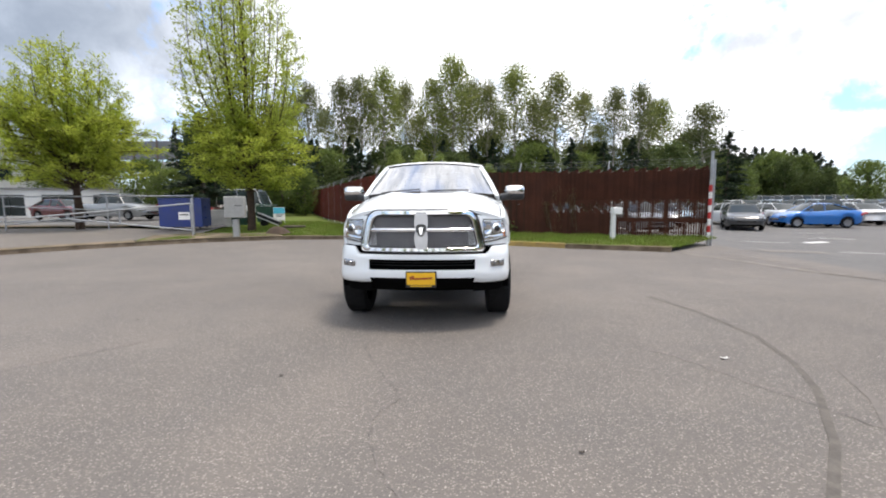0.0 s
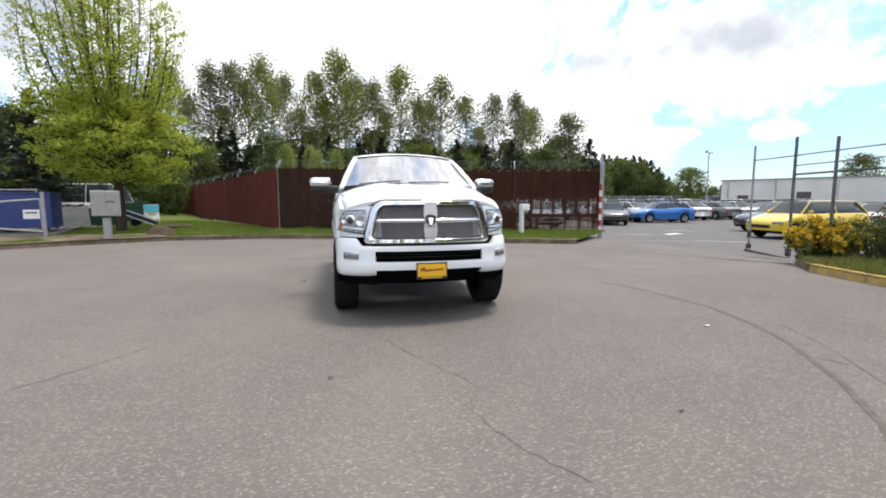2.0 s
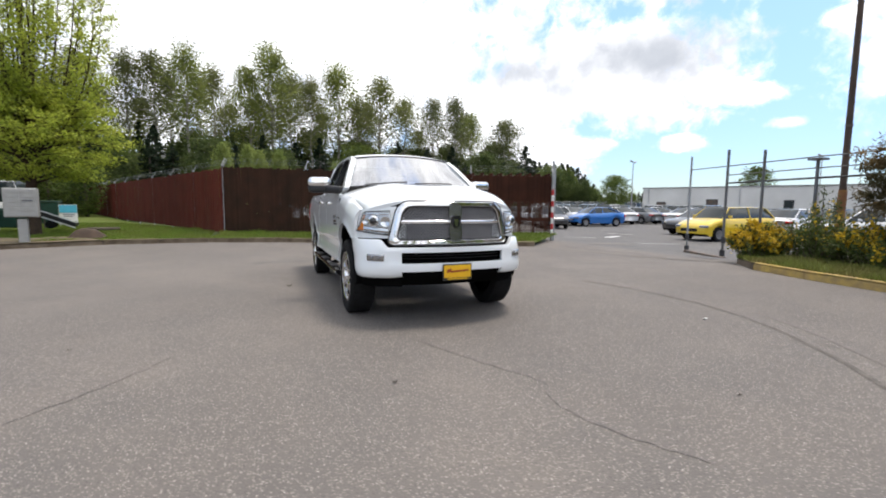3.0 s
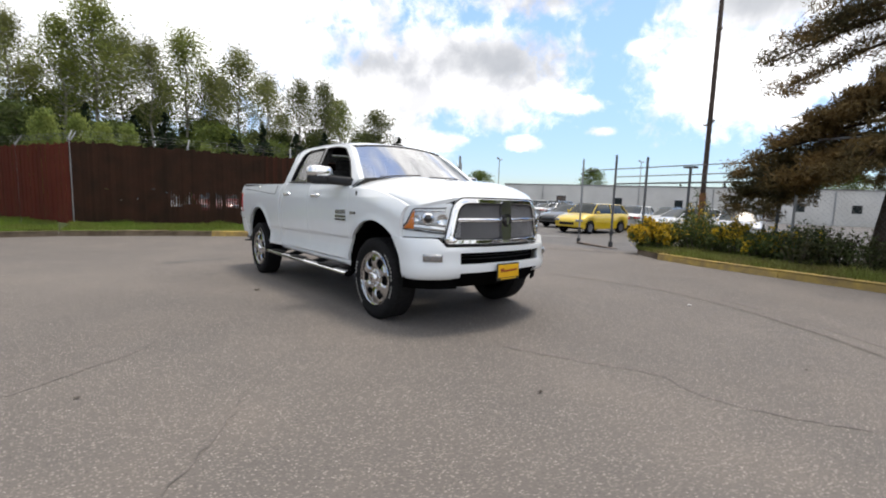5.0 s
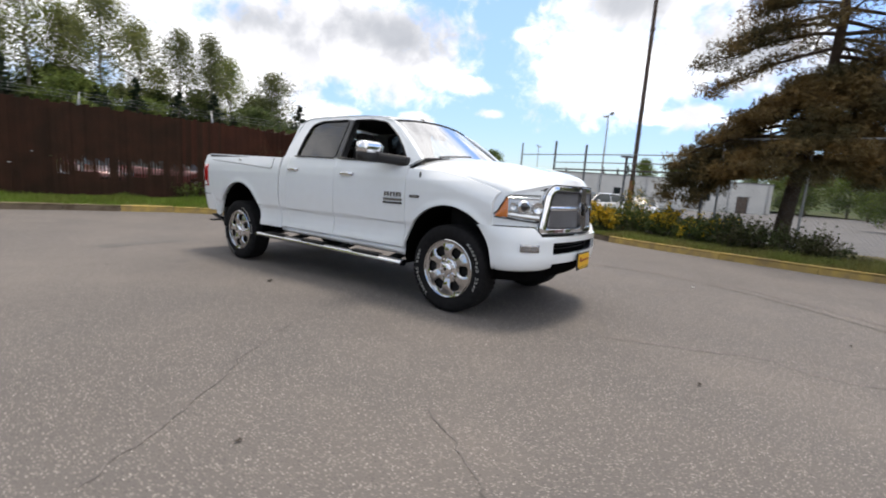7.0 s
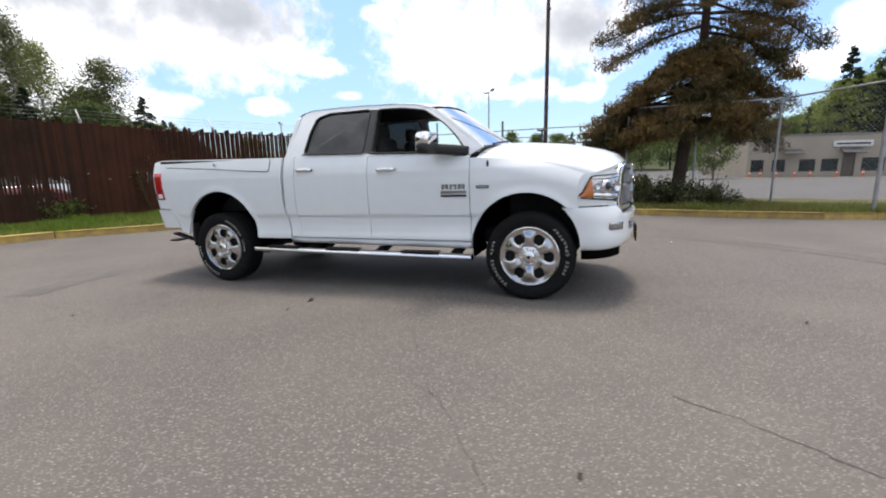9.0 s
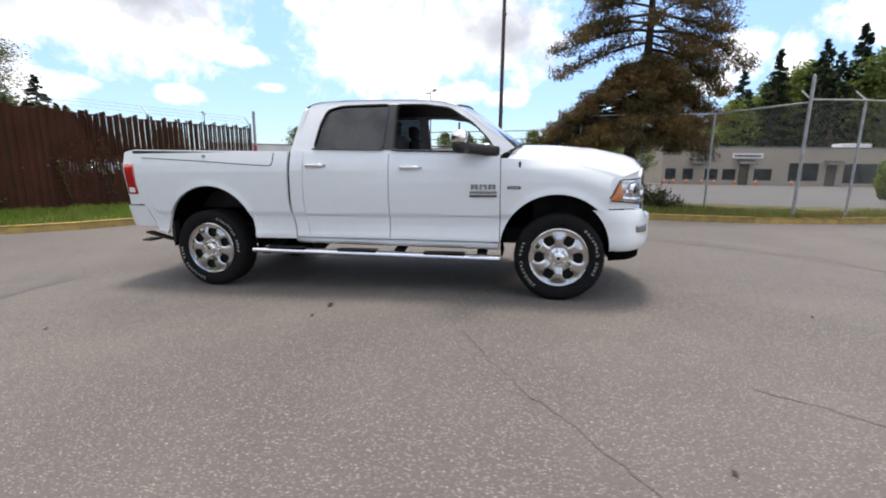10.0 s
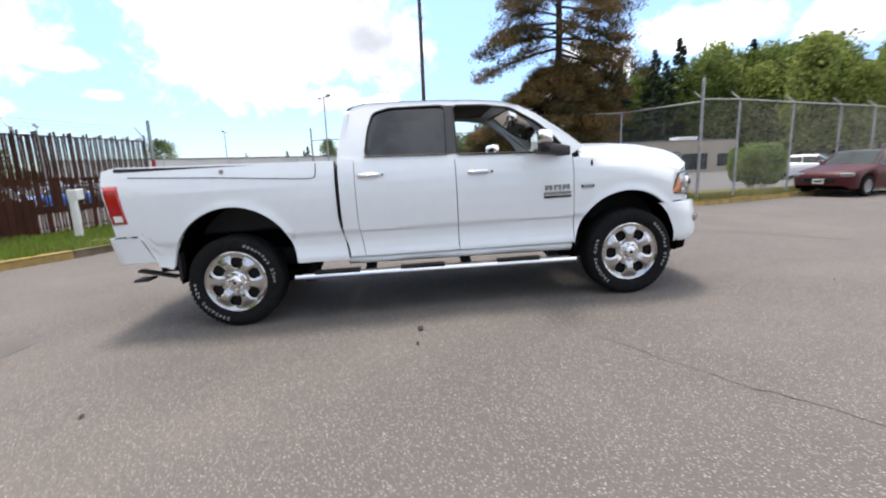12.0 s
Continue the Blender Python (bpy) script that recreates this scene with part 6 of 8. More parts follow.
white_shed = building("warehouse", (42.3, 38.1), (64.5, -2.2), 18, -0.4, 3.95, M["white_wall"], "long low white warehouse with few windows and a flat roof",
                      [(1.6, 2.7, 0.0, 2.3, "door"), (7.0, 8.2, 0.1, 2.6, "door"), (14.2, 15.1, 1.6, 2.5, "w"), (21, 21.9, 1.5, 2.4, "w"), (27, 27.9, 1.5, 2.4, "w"), (33, 33.9, 1.5, 2.4, "w"), (38, 38.9, 1.5, 2.4, "w"), (42, 43.4, 0.0, 2.3, "door")], over=0.1)
for x in (0.7, 5.2, 10.3, 17, 25, 31, 36.5, 41, 45.5):
    bm = bmesh.new()
    tube(bm, (x, -0.08, -0.2), (x, -0.08, 3.8), 0.06, seg=8)
    part("downpipe", bm, M["satin"], white_shed)
office = building("office_building", (41.34, -12.3), (42.93, -34.9), 14, -0.2, 3.45, M["beige_wall"], "single-storey beige office block with dark windows",
                  [(0.3, 1.3, 0.45, 1.5, "w"), (1.9, 2.9, 0.45, 1.5, "w"), (3.9, 5.1, 0.45, 1.5, "w"), (5.5, 6.7, 0.45, 1.5, "w"), (6.95, 7.85, 0.0, 1.95, "door"), (8.3, 9.9, 0.45, 1.55, "w"),
                   (11.3, 13.9, 0.45, 2.1, "w"), (14.5, 15.4, 0.0, 1.95, "door"), (16.0, 19.2, 0.3, 2.1, "w"), (20.4, 21.8, 0.6, 2.0, "w")], over=0.06)
bm = bmesh.new()
box(bm, (7.5, -0.10, 2.72), (2.7, 0.10, 0.50), bevel=0.02)
sg = part("fascia_sign", bm, M["sign_white"], office, "white fascia sign")
bm = bmesh.new()
box(bm, (7.5, -0.16, 2.72), (2.3, 0.02, 0.14))
part("sign_bar", bm, M["ink"], sg)
for x in (3.2, 7.4, 15.0):
    bm = bmesh.new()
    box(bm, (x, -0.45, 2.15), (1.5, 0.9, 0.05), rot=Euler((radians(24), 0, 0)).to_matrix(), bevel=0.01)
    part("awning", bm, M["ink"], office, "small dark awning")
bm = bmesh.new()
box(bm, (19.8, 5, 3.8), (2.6, 1.6, 0.7), bevel=0.05)
part("roof_unit", bm, M["sign_white"], office, "white roof ventilation unit")
# orange cones along the office front
CONES = (-12.3, -13.1, -14.25, -15.5, -16.6, -18.4, -20.1, -23.0)
cone = thing("traffic_cone", pose(0, 0, 0), "small orange traffic cone before the office", "traffic cone", "cones before the office")
bm = bmesh.new()
box(bm, (0, 0, 0.02), (0.36, 0.36, 0.04), bevel=0.01)
part("base", bm, M["cone_orange"], cone)
bm = bmesh.new()
tube(bm, (0, 0, 0.04), (0, 0, 0.70), 0.13, 0.025, seg=14)
body = part("body", bm, M["cone_orange"], cone, smooth=False)
bm = bmesh.new()
tube(bm, (0, 0, 0.38), (0, 0, 0.50), 0.082, 0.062, seg=14)
part("sleeve", bm, M["sign_white"], body, "white sleeve")
for i, y in enumerate(CONES):
    m = pose(40.3, y, -0.25)
    if i:
        copy_thing(cone, m)
    else:
        cone.matrix_basis = m

house = building("house", (-64, 34), (-43, 40.5), 12, 0.25, 6.2, M["white_wall"], "two-storey pale house with grey gabled roof behind the trees",
                 [(1.5, 3.0, 3.7, 5.2, "w"), (5, 6.5, 3.7, 5.2, "w"), (8.5, 10.0, 3.7, 5.2, "w"), (12.5, 14.0, 3.7, 5.2, "w"), (16, 17.5, 3.7, 5.2, "w"), (18.6, 20, 3.7, 5.2, "w"),
                  (2, 6, 0.1, 2.4, "w"), (9, 10.2, 0, 2.2, "door"), (12.5, 17, 0.6, 2.3, "w"), (18, 20, 0.6, 2.3, "w")], roof=2.6)
garage = building("garage", (-42, 31), (-29, 37.5), 6, 0.25, 2.5, M["white_wall"], "low cream garage wall with dark openings behind the yard",
                  [(1, 3.2, 0.1, 2.0, "w"), (4.4, 6.8, 0.1, 2.0, "w"), (8.2, 10.5, 0.1, 2.0, "w")])
# elevated ramp with a panelled parapet
M["ramp_grey"] = mat("ramp_grey", (0.17, 0.175, 0.185), 0.8, second=(0.12, 0.125, 0.135), scale=0.5, fine=0.1, bump_scale=5)
ramp = thing("elevated_ramp", pose(-92, 57, 0), "grey concrete elevated ramp with a panelled steel parapet", "bridge")
bm = bmesh.new()
box(bm, (24, 2, 6.9), (60, 6, 0.9), bevel=0.05)
part("deck", bm, M["concrete"], ramp)
for i in range(17):
    bm = bmesh.new()
    box(bm, (-5.4 + 3.5 * i, -1.0, 8.9), (3.3, 0.12, 2.6), bevel=0.02)
    part("parapet_panel", bm, M["ramp_grey"], ramp)
    bm = bmesh.new()
    box(bm, (-7.1 + 3.5 * i, -1.12, 8.9), (0.22, 0.2, 3.0), bevel=0.02)
    part("parapet_post", bm, M["rust"], ramp)
for x in (2, 24, 46):
    bm = bmesh.new()
    tube(bm, (x, 2, -0.5), (x, 2, 6.6), 0.7, seg=16)
    part("pier", bm, M["concrete"], ramp)


# ---- cars ----
PAINTS = {}


def paint(key, color, metal=0.2):
    if key not in PAINTS:
        PAINTS[key] = mat(key + "_car_paint", color, 0.3, metal=metal, vary=0.06, coat=1.0)
    return PAINTS[key]


def car(name, m, paint_mat, label, length=4.6, wide=1.8, high=1.45, hood=0.235, screen=0.40, back=0.74, tail=0.925, deck=1.03, hoodz=0.95, group="", category="car", plate_on=False):
    """A parked car; its nose points to -y. hood, screen, back and tail are shares of the length."""
    c = thing(name, m, label, category, group)
    hl, hw = length / 2, wide / 2
    wf, wr, rt = -hl + length * 0.185, hl - length * 0.20, 0.315
    arches = [(wf, 0.32, 0.37), (wr, 0.32, 0.37)]
    top = [(-hl, 0.60), (-hl + 0.10, 0.72), (-hl + 0.45, hoodz - 0.12), (-hl + length * hood, hoodz), (0, hoodz + 0.02), (-hl + length * back, deck), (hl - 0.12, deck - 0.03), (hl, deck - 0.18)]

    def low(y):
        z = 0.24 if abs(y) < hl - 0.15 else 0.34
        for cy, cz, r in arches:
            if abs(y - cy) < r:
                z = max(z, cz + math.sqrt(r * r - (y - cy) ** 2))
        return z

    ys = sorted(set(spaced(-hl, hl, 30)) | {cy - r * math.cos(math.pi * k / 12) for cy, cz, r in arches for k in range(13)})

    def at(y, i):
        e = min(1.0, (hl - abs(y)) / 0.55)
        w = hw * (0.80 + 0.20 * math.sqrt(max(0.0, 1 - (1 - e) ** 2)))
        zt, zl = curve_at(top, y), low(y)
        zm = max(zl + 0.01, min(zt - 0.06, 0.62))
        pts = [(w * 0.95, zl), (w, zm), (w * 0.985, zt - 0.05 if zt - 0.05 > zm else zm + 0.005), (w * 0.90, zt), (w * 0.5, zt + 0.025), (0, zt + 0.03)]
        x, z = pts[i] if i < 6 else (-pts[10 - i][0], pts[10 - i][1])
        return (x, y, z)

    bm = bmesh.new()
    rows = grid(bm, at, ys, range(11))
    for col in (0, -1):
        bm.faces.new([r[col] for r in rows])
    body = part("body", bm, paint_mat, c, angle=45)
    # wheel housings and underside
    bm = bmesh.new()
    box(bm, (0, 0, 0.36), (wide * 0.86, length * 0.93, 0.26))
    part("underbody", bm, M["liner"], c)
    # cabin
    y0, y1, y2, y3 = -hl + length * hood + 0.02, -hl + length * screen, -hl + length * back, -hl + length * tail

    def cab(y, lift):
        if y < y1:
            t = (y - y0) / (y1 - y0)
        elif y > y2:
            t = (y3 - y) / (y3 - y2)
        else:
            t = 1.0
        t = max(0.0, min(1.0, t))
        base_z = curve_at(top, y) - 0.02
        zt = base_z + (high - 0.03 + 0.03 * (1 - ((y - (y1 + y2) / 2) / (y2 - y1)) ** 2) - base_z) * t
        wt = hw * (0.88 - 0.20 * t)
        return base_z, zt + lift, hw * 0.88, wt + lift

    cy = spaced(y0, y1, 6) + spaced(y1, y2, 10)[1:] + spaced(y2, y3, 6)[1:]
    bm = bmesh.new()

    def glass_at(y, i):
        b, t, wb, wt = cab(y, 0.0)
        pts = [(wb, b), (wt, t - 0.02), (wt * 0.86, t), (0, t + 0.012)]
        x, z = pts[i] if i < 4 else (-pts[6 - i][0], pts[6 - i][1])
        return (x, y, z)

    grid(bm, glass_at, cy, range(7))
    part("glasshouse", bm, M["dark_glass"], c, "dark car windows", angle=40)
    bm = bmesh.new()

    def roof_top(y, i):
        b, t, wb, wt = cab(y, 0.008)
        pts = [(wt + 0.004, t - 0.05), (wt * 0.88, t + 0.004), (0, t + 0.016)]
        x, z = pts[i] if i < 3 else (-pts[4 - i][0], pts[4 - i][1])
        return (x, y, z)

    grid(bm, roof_top, spaced(y1 + 0.03, y2 - 0.02, 10), range(5))
    part("roof", bm, paint_mat, c, smooth=True)
    for s in (-1, 1):
        for ya, yb in ((y0, y1 + 0.04), ((y1 + y2) / 2, (y1 + y2) / 2), (y3, y2 - 0.03)):
            bm = bmesh.new()
            b0, _, wb0, _ = cab(ya, 0.006)
            _, t1, _, wt1 = cab(yb, 0.006)
            tube(bm, (s * (wb0 + 0.004), ya, b0), (s * (wt1 + 0.004), yb, t1 - 0.03), 0.024, 0.020, seg=6)
            part("pillar", bm, paint_mat, c)
        for yy, key, zc, nm in ((-hl + 0.14, "lamp_silver", 0.66, "headlight"), (hl - 0.10, "red_lens", 0.80, "tail_lamp")):
            bm = bmesh.new()
            box(bm, (s * hw * 0.76, yy, zc), (wide * 0.20, 0.24, 0.12), rot=Euler((0, 0, radians(s * (28 if yy < 0 else -22)))).to_matrix(), bevel=0.03)
            part(nm, bm, M[key], c)
        for yy in (wf, wr):
            wh = tagged(new("wheel"), "")
            wh.parent = c
            wh.location = (s * (hw - 0.10), yy, rt)
            bm = bmesh.new()
            lathe(bm, [(0.20, 0.10), (0.23, 0.112), (0.29, 0.10), (rt, 0.07), (rt, -0.07), (0.28, -0.10), (0.2, -0.10)], 24)
            part("tyre", bm, M["rubber"], wh, smooth=True)
            bm = bmesh.new()
            lathe(bm, [(0.0001, s * 0.085), (0.05, s * 0.09), (0.12, s * 0.075), (0.20, s * 0.095)], 20)
            part("rim", bm, M["car_rim"], wh, smooth=True)
        bm = bmesh.new()
        box(bm, (s * (hw + 0.04), y1 - 0.25, hoodz + 0.10), (0.16, 0.09, 0.11), bevel=0.03)
        part("mirror", bm, paint_mat, c)
    bm = bmesh.new()
    box(bm, (0, -hl + 0.02, 0.50), (wide * 0.50, 0.08, 0.14), bevel=0.02)
    part("grille", bm, M["gloss_black"], c)
    if plate_on:
        bm = bmesh.new()
        box(bm, (0, -hl - 0.03, 0.47), (0.31, 0.012, 0.155), bevel=0.003)
        pl = part("number_plate", bm, M["sign_white"], c, "white number plate")
        bm = bmesh.new()
        box(bm, (0, -hl - 0.038, 0.47), (0.22, 0.004, 0.05))
        part("plate_bar", bm, M["ink"], pl)
    return c


def lot_z(x, y):
    return road_z(x, min(y, 14.0))


def parked(name, x, y, yaw, *a, **k):
    return car(name, pose(x, y, k.pop("z", None) or lot_z(x, y), 0, 0, yaw), *a, **k)


parked("parked_car", 21.6, 22.4, -98, paint("blue", (0.006, 0.14, 0.46), 0.2), "bright blue compact sedan in the car park", length=4.2, high=1.44, hood=0.22, screen=0.40, back=0.66, tail=0.93, deck=1.06, hoodz=0.97)
parked("parked_car", 16.6, 21.2, -25, paint("charcoal", (0.05, 0.052, 0.055), 0.5), "dark grey sedan in the car park", length=4.7, high=1.45)
parked("parked_car", 21.0, 12.6, -94, paint("dark_grey", (0.03, 0.032, 0.036), 0.4), "dark grey sedan behind the yellow hatchback", length=4.7, high=1.42)
parked("parked_car", 17.9, 9.2, -94, paint("yellow", (0.72, 0.50, 0.02), 0.1), "yellow tall hatchback beside the drive", length=4.3, wide=1.78, high=1.52, hood=0.23, screen=0.36, back=0.88, tail=0.975, deck=1.04, hoodz=1.0)
parked("parked_car", 8.25, -12.6, 196, M["maroon_paint"], "faded maroon sedan parked along the kerb", length=4.5, wide=1.70, high=1.38, hood=0.27, screen=0.42, back=0.76, tail=0.88, deck=0.98, hoodz=0.92, plate_on=True, z=0.001)
parked("parked_car", -20.2, 26.6, 100, paint("red", (0.30, 0.015, 0.015)), "red car parked in the yard", length=4.5, z=0.28)
parked("parked_car", -28.4, 25.0, 80, paint("dark_red", (0.12, 0.015, 0.015)), "dark red car parked in the yard", length=4.4, z=0.28)
parked("parked_car", 4.2, 20.2, 75, paint("dark_red", (0.12, 0.015, 0.015)), "dark red car parked behind the slatted fence", length=4.5)
parked("parked_car", 8.6, 16.6, 10, paint("grey", (0.20, 0.205, 0.21), 0.5), "grey car parked behind the slatted fence", length=4.6)
parked("parked_car", 6.2, 21.5, 8, paint("grey", (0.20, 0.205, 0.21), 0.5), "grey car parked behind the slatted fence", length=4.6)
parked("parked_car", 2.0, 21.0, -5, paint("dark_red", (0.12, 0.015, 0.015)), "dark red car parked behind the slatted fence", length=4.6)
parked("parked_car", -1.0, 18.5, 4, paint("grey", (0.20, 0.205, 0.21), 0.5), "grey car parked behind the slatted fence", length=4.6)
parked("parked_car", 13.2, 24.0, -12, paint("silver", (0.50, 0.51, 0.52), 0.6), "silver sedan in the car park", length=4.7)

rng = random.Random(21)
KINDS = [("white", (0.70, 0.71, 0.72), 0.0), ("silver", (0.50, 0.51, 0.52), 0.6), ("grey", (0.20, 0.205, 0.21), 0.5), ("black", (0.015, 0.015, 0.017), 0.2), ("pale_blue", (0.25, 0.34, 0.42), 0.4), ("white", (0.70, 0.71, 0.72), 0.0)]
protos = []
for key, col, met in KINDS[:5]:
    for kind in ("sedan", "tall"):
        opts = dict(length=4.65, high=1.45) if kind == "sedan" else dict(length=4.5, high=1.68, wide=1.84, hood=0.24, screen=0.38, back=0.88, tail=0.97, deck=1.05, hoodz=1.02)
        protos.append((key, kind, opts, col, met))
made = {}
spots = [(x, 28.5, rng.uniform(-8, 8)) for x in spaced(13, 49, 14)] + [(x, 36.5, 180 + rng.uniform(-6, 6)) for x in spaced(14, 41, 11)] + [(x, 45, rng.uniform(-6, 6)) for x in spaced(16, 38, 9)]
spots += [(20.5, 3.2, -75), (22.6, 6.9, -80), (23.6, 9.6, -82), (27.0, 5.0, -85)] + [(18.5 + 2.75 * i, 25.6 + 0.15 * i, 178 + rng.uniform(-5, 5)) for i in range(9)] + [(24.5, 15.5, -60), (28.5, 17.5, 70), (31, 21.5, 85), (35, 24, -90), (21.0, 5.6, -120), (26.5, 11.5, -100)]
spots += [(38 + 2.7 * i, 62 - 0.9 * i, 4) for i in range(9)] + [(40 + 2.7 * i, 72 - 0.9 * i, 4) for i in range(9)]
for i, (x, y, yaw) in enumerate(spots):
    key, kind, opts, col, met = rng.choice([protos[0], protos[2]] * 4 + protos[1:5] + protos[8:])
    m = pose(x, y, lot_z(x, y), 0, 0, yaw + 180 * (rng.random() < 0.3))
    if (key, kind) in made:
        copy_thing(made[(key, kind)], m)
    else:
        made[(key, kind)] = car("parked_car", m, paint(key, col, met), "%s %s in the car park" % (key.replace("_", " "), "sedan" if kind == "sedan" else "sport utility car"), group="cars in the car park", **opts)

vans = None
for i in range(12):
    m = pose(47 + 3.1 * i, 84 - 0.8 * i, -0.25, 0, 0, 4)
    if vans:
        copy_thing(vans, m)
    else:
        vans = car("parked_van", m, paint("white", (0.70, 0.71, 0.72), 0.0), "white panel van at the far end of the car park", length=5.4, wide=2.0, high=2.6, hood=0.14, screen=0.24, back=0.97, tail=0.99, deck=1.2, hoodz=1.15, group="far vans", category="van")
parked("parked_car", 19.8, -22.0, -60, paint("white", (0.70, 0.71, 0.72), 0.0), "white car parked beyond the chain-link fence", length=4.5)
# faded white arrows and lines on the car park
for pts in ([(11.4, 12.6), (12.9, 12.0)], [(16.5, 17.5), (18.2, 17.2)], [(15.2, 14.2), (16.6, 13.5), (15.9, 14.6)], [(12.2, 8.9), (13.8, 8.0)]):
    strip_on_road("lot_marking", pts, 0.16, M["lot_paint"], "faded white paint line on the car park", "marking", 0.006)

# silver pickup in the yard
parked("pickup_truck", -24.0, 24.4, 84, M["silver_paint"], "silver crew-cab pickup truck parked in the yard", length=5.6, wide=1.95, high=1.80, hood=0.24, screen=0.34, back=0.60, tail=0.635, deck=1.10, hoodz=1.12, z=0.30, category="pickup truck")


# ---- posts, gates, poles, signs ----
def on_ground(x, y, z, name, label, category, yaw=0, group=""):
    return thing(name, pose(x, y, z, 0, 0, yaw), label, category, group)


# striped gate posts at the drive
gp = on_ground(8.47, 9.42, -0.02, "gate_post", "tall steel gate post banded red and white", "post")
bm = bmesh.new()
tube(bm, (0, 0, -0.3), (0, 0, 3.0), 0.045, seg=12)
part("pipe", bm, M["galv"], gp)
for i in range(8):
    bm = bmesh.new()
    tube(bm, (0, 0, 0.15 + 0.22 * i), (0, 0, 0.37 + 0.22 * i), 0.05, seg=14)
    part("band", bm, M["stripe_red"] if i % 2 else M["sign_white"], gp)
gp2 = on_ground(8.60, 9.50, -0.02, "gate_post", "plain steel gate post beside the slatted fence", "post")
bm = bmesh.new()
tube(bm, (0, 0, -0.3), (0, 0, 2.75), 0.04, seg=12)
part("pipe", bm, M["galv"], gp2)
wp = on_ground(5.45, 9.65, 0.08, "service_post", "white post carrying a small grey box in the grass", "post", 12)
bm = bmesh.new()
box(bm, (0, 0, 0.42), (0.13, 0.13, 1.04), bevel=0.015)
part("shaft", bm, M["sign_white"], wp)
bm = bmesh.new()
box(bm, (0.10, -0.02, 0.98), (0.33, 0.20, 0.23), bevel=0.02)
part("box", bm, M["sign_white"], wp)

# rail fence and gate posts east of the drive
rf = on_ground(10.92, 5.40, -0.25, "rail_fence", "tall steel posts with three rails beside the drive", "fence")
RP = [((0, 0), 3.12), ((-0.27, -1.43), 3.17), ((-0.52, -2.61), 3.02), ((-0.80, -4.0), 2.62), ((-1.05, -6.2), 2.55)]
for i, ((x, y), h) in enumerate(RP):
    bm = bmesh.new()
    tube(bm, (x, y, -0.2), (x, y, h), 0.036 if i else 0.030, seg=10)
    post = part("post", bm, M["post_steel"] if i else M["galv"], rf)
    for q, r in ((0.16, 0.07), (0.55, 0.055)):
        if i < 2:
            bm = bmesh.new()
            tube(bm, (x, y, q - 0.09), (x, y, q + 0.09), r, seg=10)
            part("clamp", bm, M["ink"], post, "blackened clamp")
for h, r, m in ((2.70, 0.015, "post_steel"), (2.44, 0.014, "post_steel"), (2.21, 0.024, "ink")):
    bm = bmesh.new()
    for (p, _), (q, _) in zip(RP[0 if h > 2.6 else 1:], RP[1 if h > 2.6 else 2:]):
        tube(bm, (p[0], p[1], h), (q[0], q[1], h), r, seg=6)
    part("rail", bm, M[m], rf)
bm = bmesh.new()
box(bm, (-0.80, -4.0, 2.64), (0.30, 0.30, 0.05), bevel=0.01)
part("cap", bm, M["post_steel"], rf)
b = on_ground(10.35, 4.35, -0.24, "kerb_timber", "long dark timber laid at the gate foot", "timber", 66)
bm = bmesh.new()
box(bm, (0, 0, 0.05), (2.1, 0.16, 0.14), bevel=0.02)
part("beam", bm, M["rust"], b)

pole = on_ground(11.2, 1.42, 0.0, "utility_pole", "tall reddish-brown timber utility pole with a yellow guard", "utility pole")
bm = bmesh.new()
tube(bm, (0, 0, -0.3), (0.06, 0.02, 11.5), 0.074, 0.050, seg=16)
part("shaft", bm, M["pole_wood"], pole)
bm = bmesh.new()
tube(bm, (0.0, 0, 0.1), (0.012, 0, 1.70), 0.088, seg=16)
part("guard", bm, M["yellow_guard"], pole, "yellow plastic guard")
for z in (3.2, 6.4):
    bm = bmesh.new()
    tube(bm, (0.015 * z / 3, 0, z), (0.015 * z / 3, 0, z + 0.06), 0.078, seg=14)
    part("band", bm, M["rust"], pole)


def lot_lamp(x, y, h, yaw):
    lp = on_ground(x, y, lot_z(x, y), "car_park_lamp", "slim grey car park lamp post with two heads", "lamp post", yaw, "car park lamps")
    bm = bmesh.new()
    tube(bm, (0, 0, 0), (0, 0, h), 0.065, 0.045, seg=10)
    part("pole", bm, M["galv"], lp)
    bm = bmesh.new()
    tube(bm, (-0.7, 0, h), (0.7, 0, h), 0.03, seg=6)
    part("arm", bm, M["galv"], lp)
    for s in (-1, 1):
        bm = bmesh.new()
        box(bm, (s * 0.72, 0, h + 0.02), (0.40, 0.24, 0.10), rot=Euler((0, radians(-s * 16), 0)).to_matrix(), bevel=0.03)
        part("head", bm, M["galv"], lp)


lot_lamp(28.3, 7.8, 6.9, 35)
lot_lamp(34.6, 32.1, 6.3, 30)
lot_lamp(52, 24, 7.0, 10)

# tube gate across the yard drive
tg = on_ground(-10.6, 11.9, 0.16, "tube_gate", "open grey tube gate hung on a steel post", "gate", 12)
bm = bmesh.new()
tube(bm, (0, 0, -0.3), (0, 0, 1.45), 0.055, seg=12)
part("post", bm, M["galv"], tg)
for a, b, nm in (((-0.06, 0, 1.22), (-5.6, -0.4, 0.72), "top_tube"), ((-0.06, 0, 0.14), (-4.4, -0.3, 0.66), "brace"), ((-2.6, -0.18, 0.40), (-2.6, -0.18, 1.0), "upright"), ((-0.06, 0, 0.14), (-0.06, 0, 1.22), "stile")):
    bm = bmesh.new()
    tube(bm, a, b, 0.03, seg=8)
    part(nm, bm, M["galv"], tg)
bm = bmesh.new()
box(bm, (-0.30, -0.05, 0.72), (0.42, 0.02, 0.30), bevel=0.004)
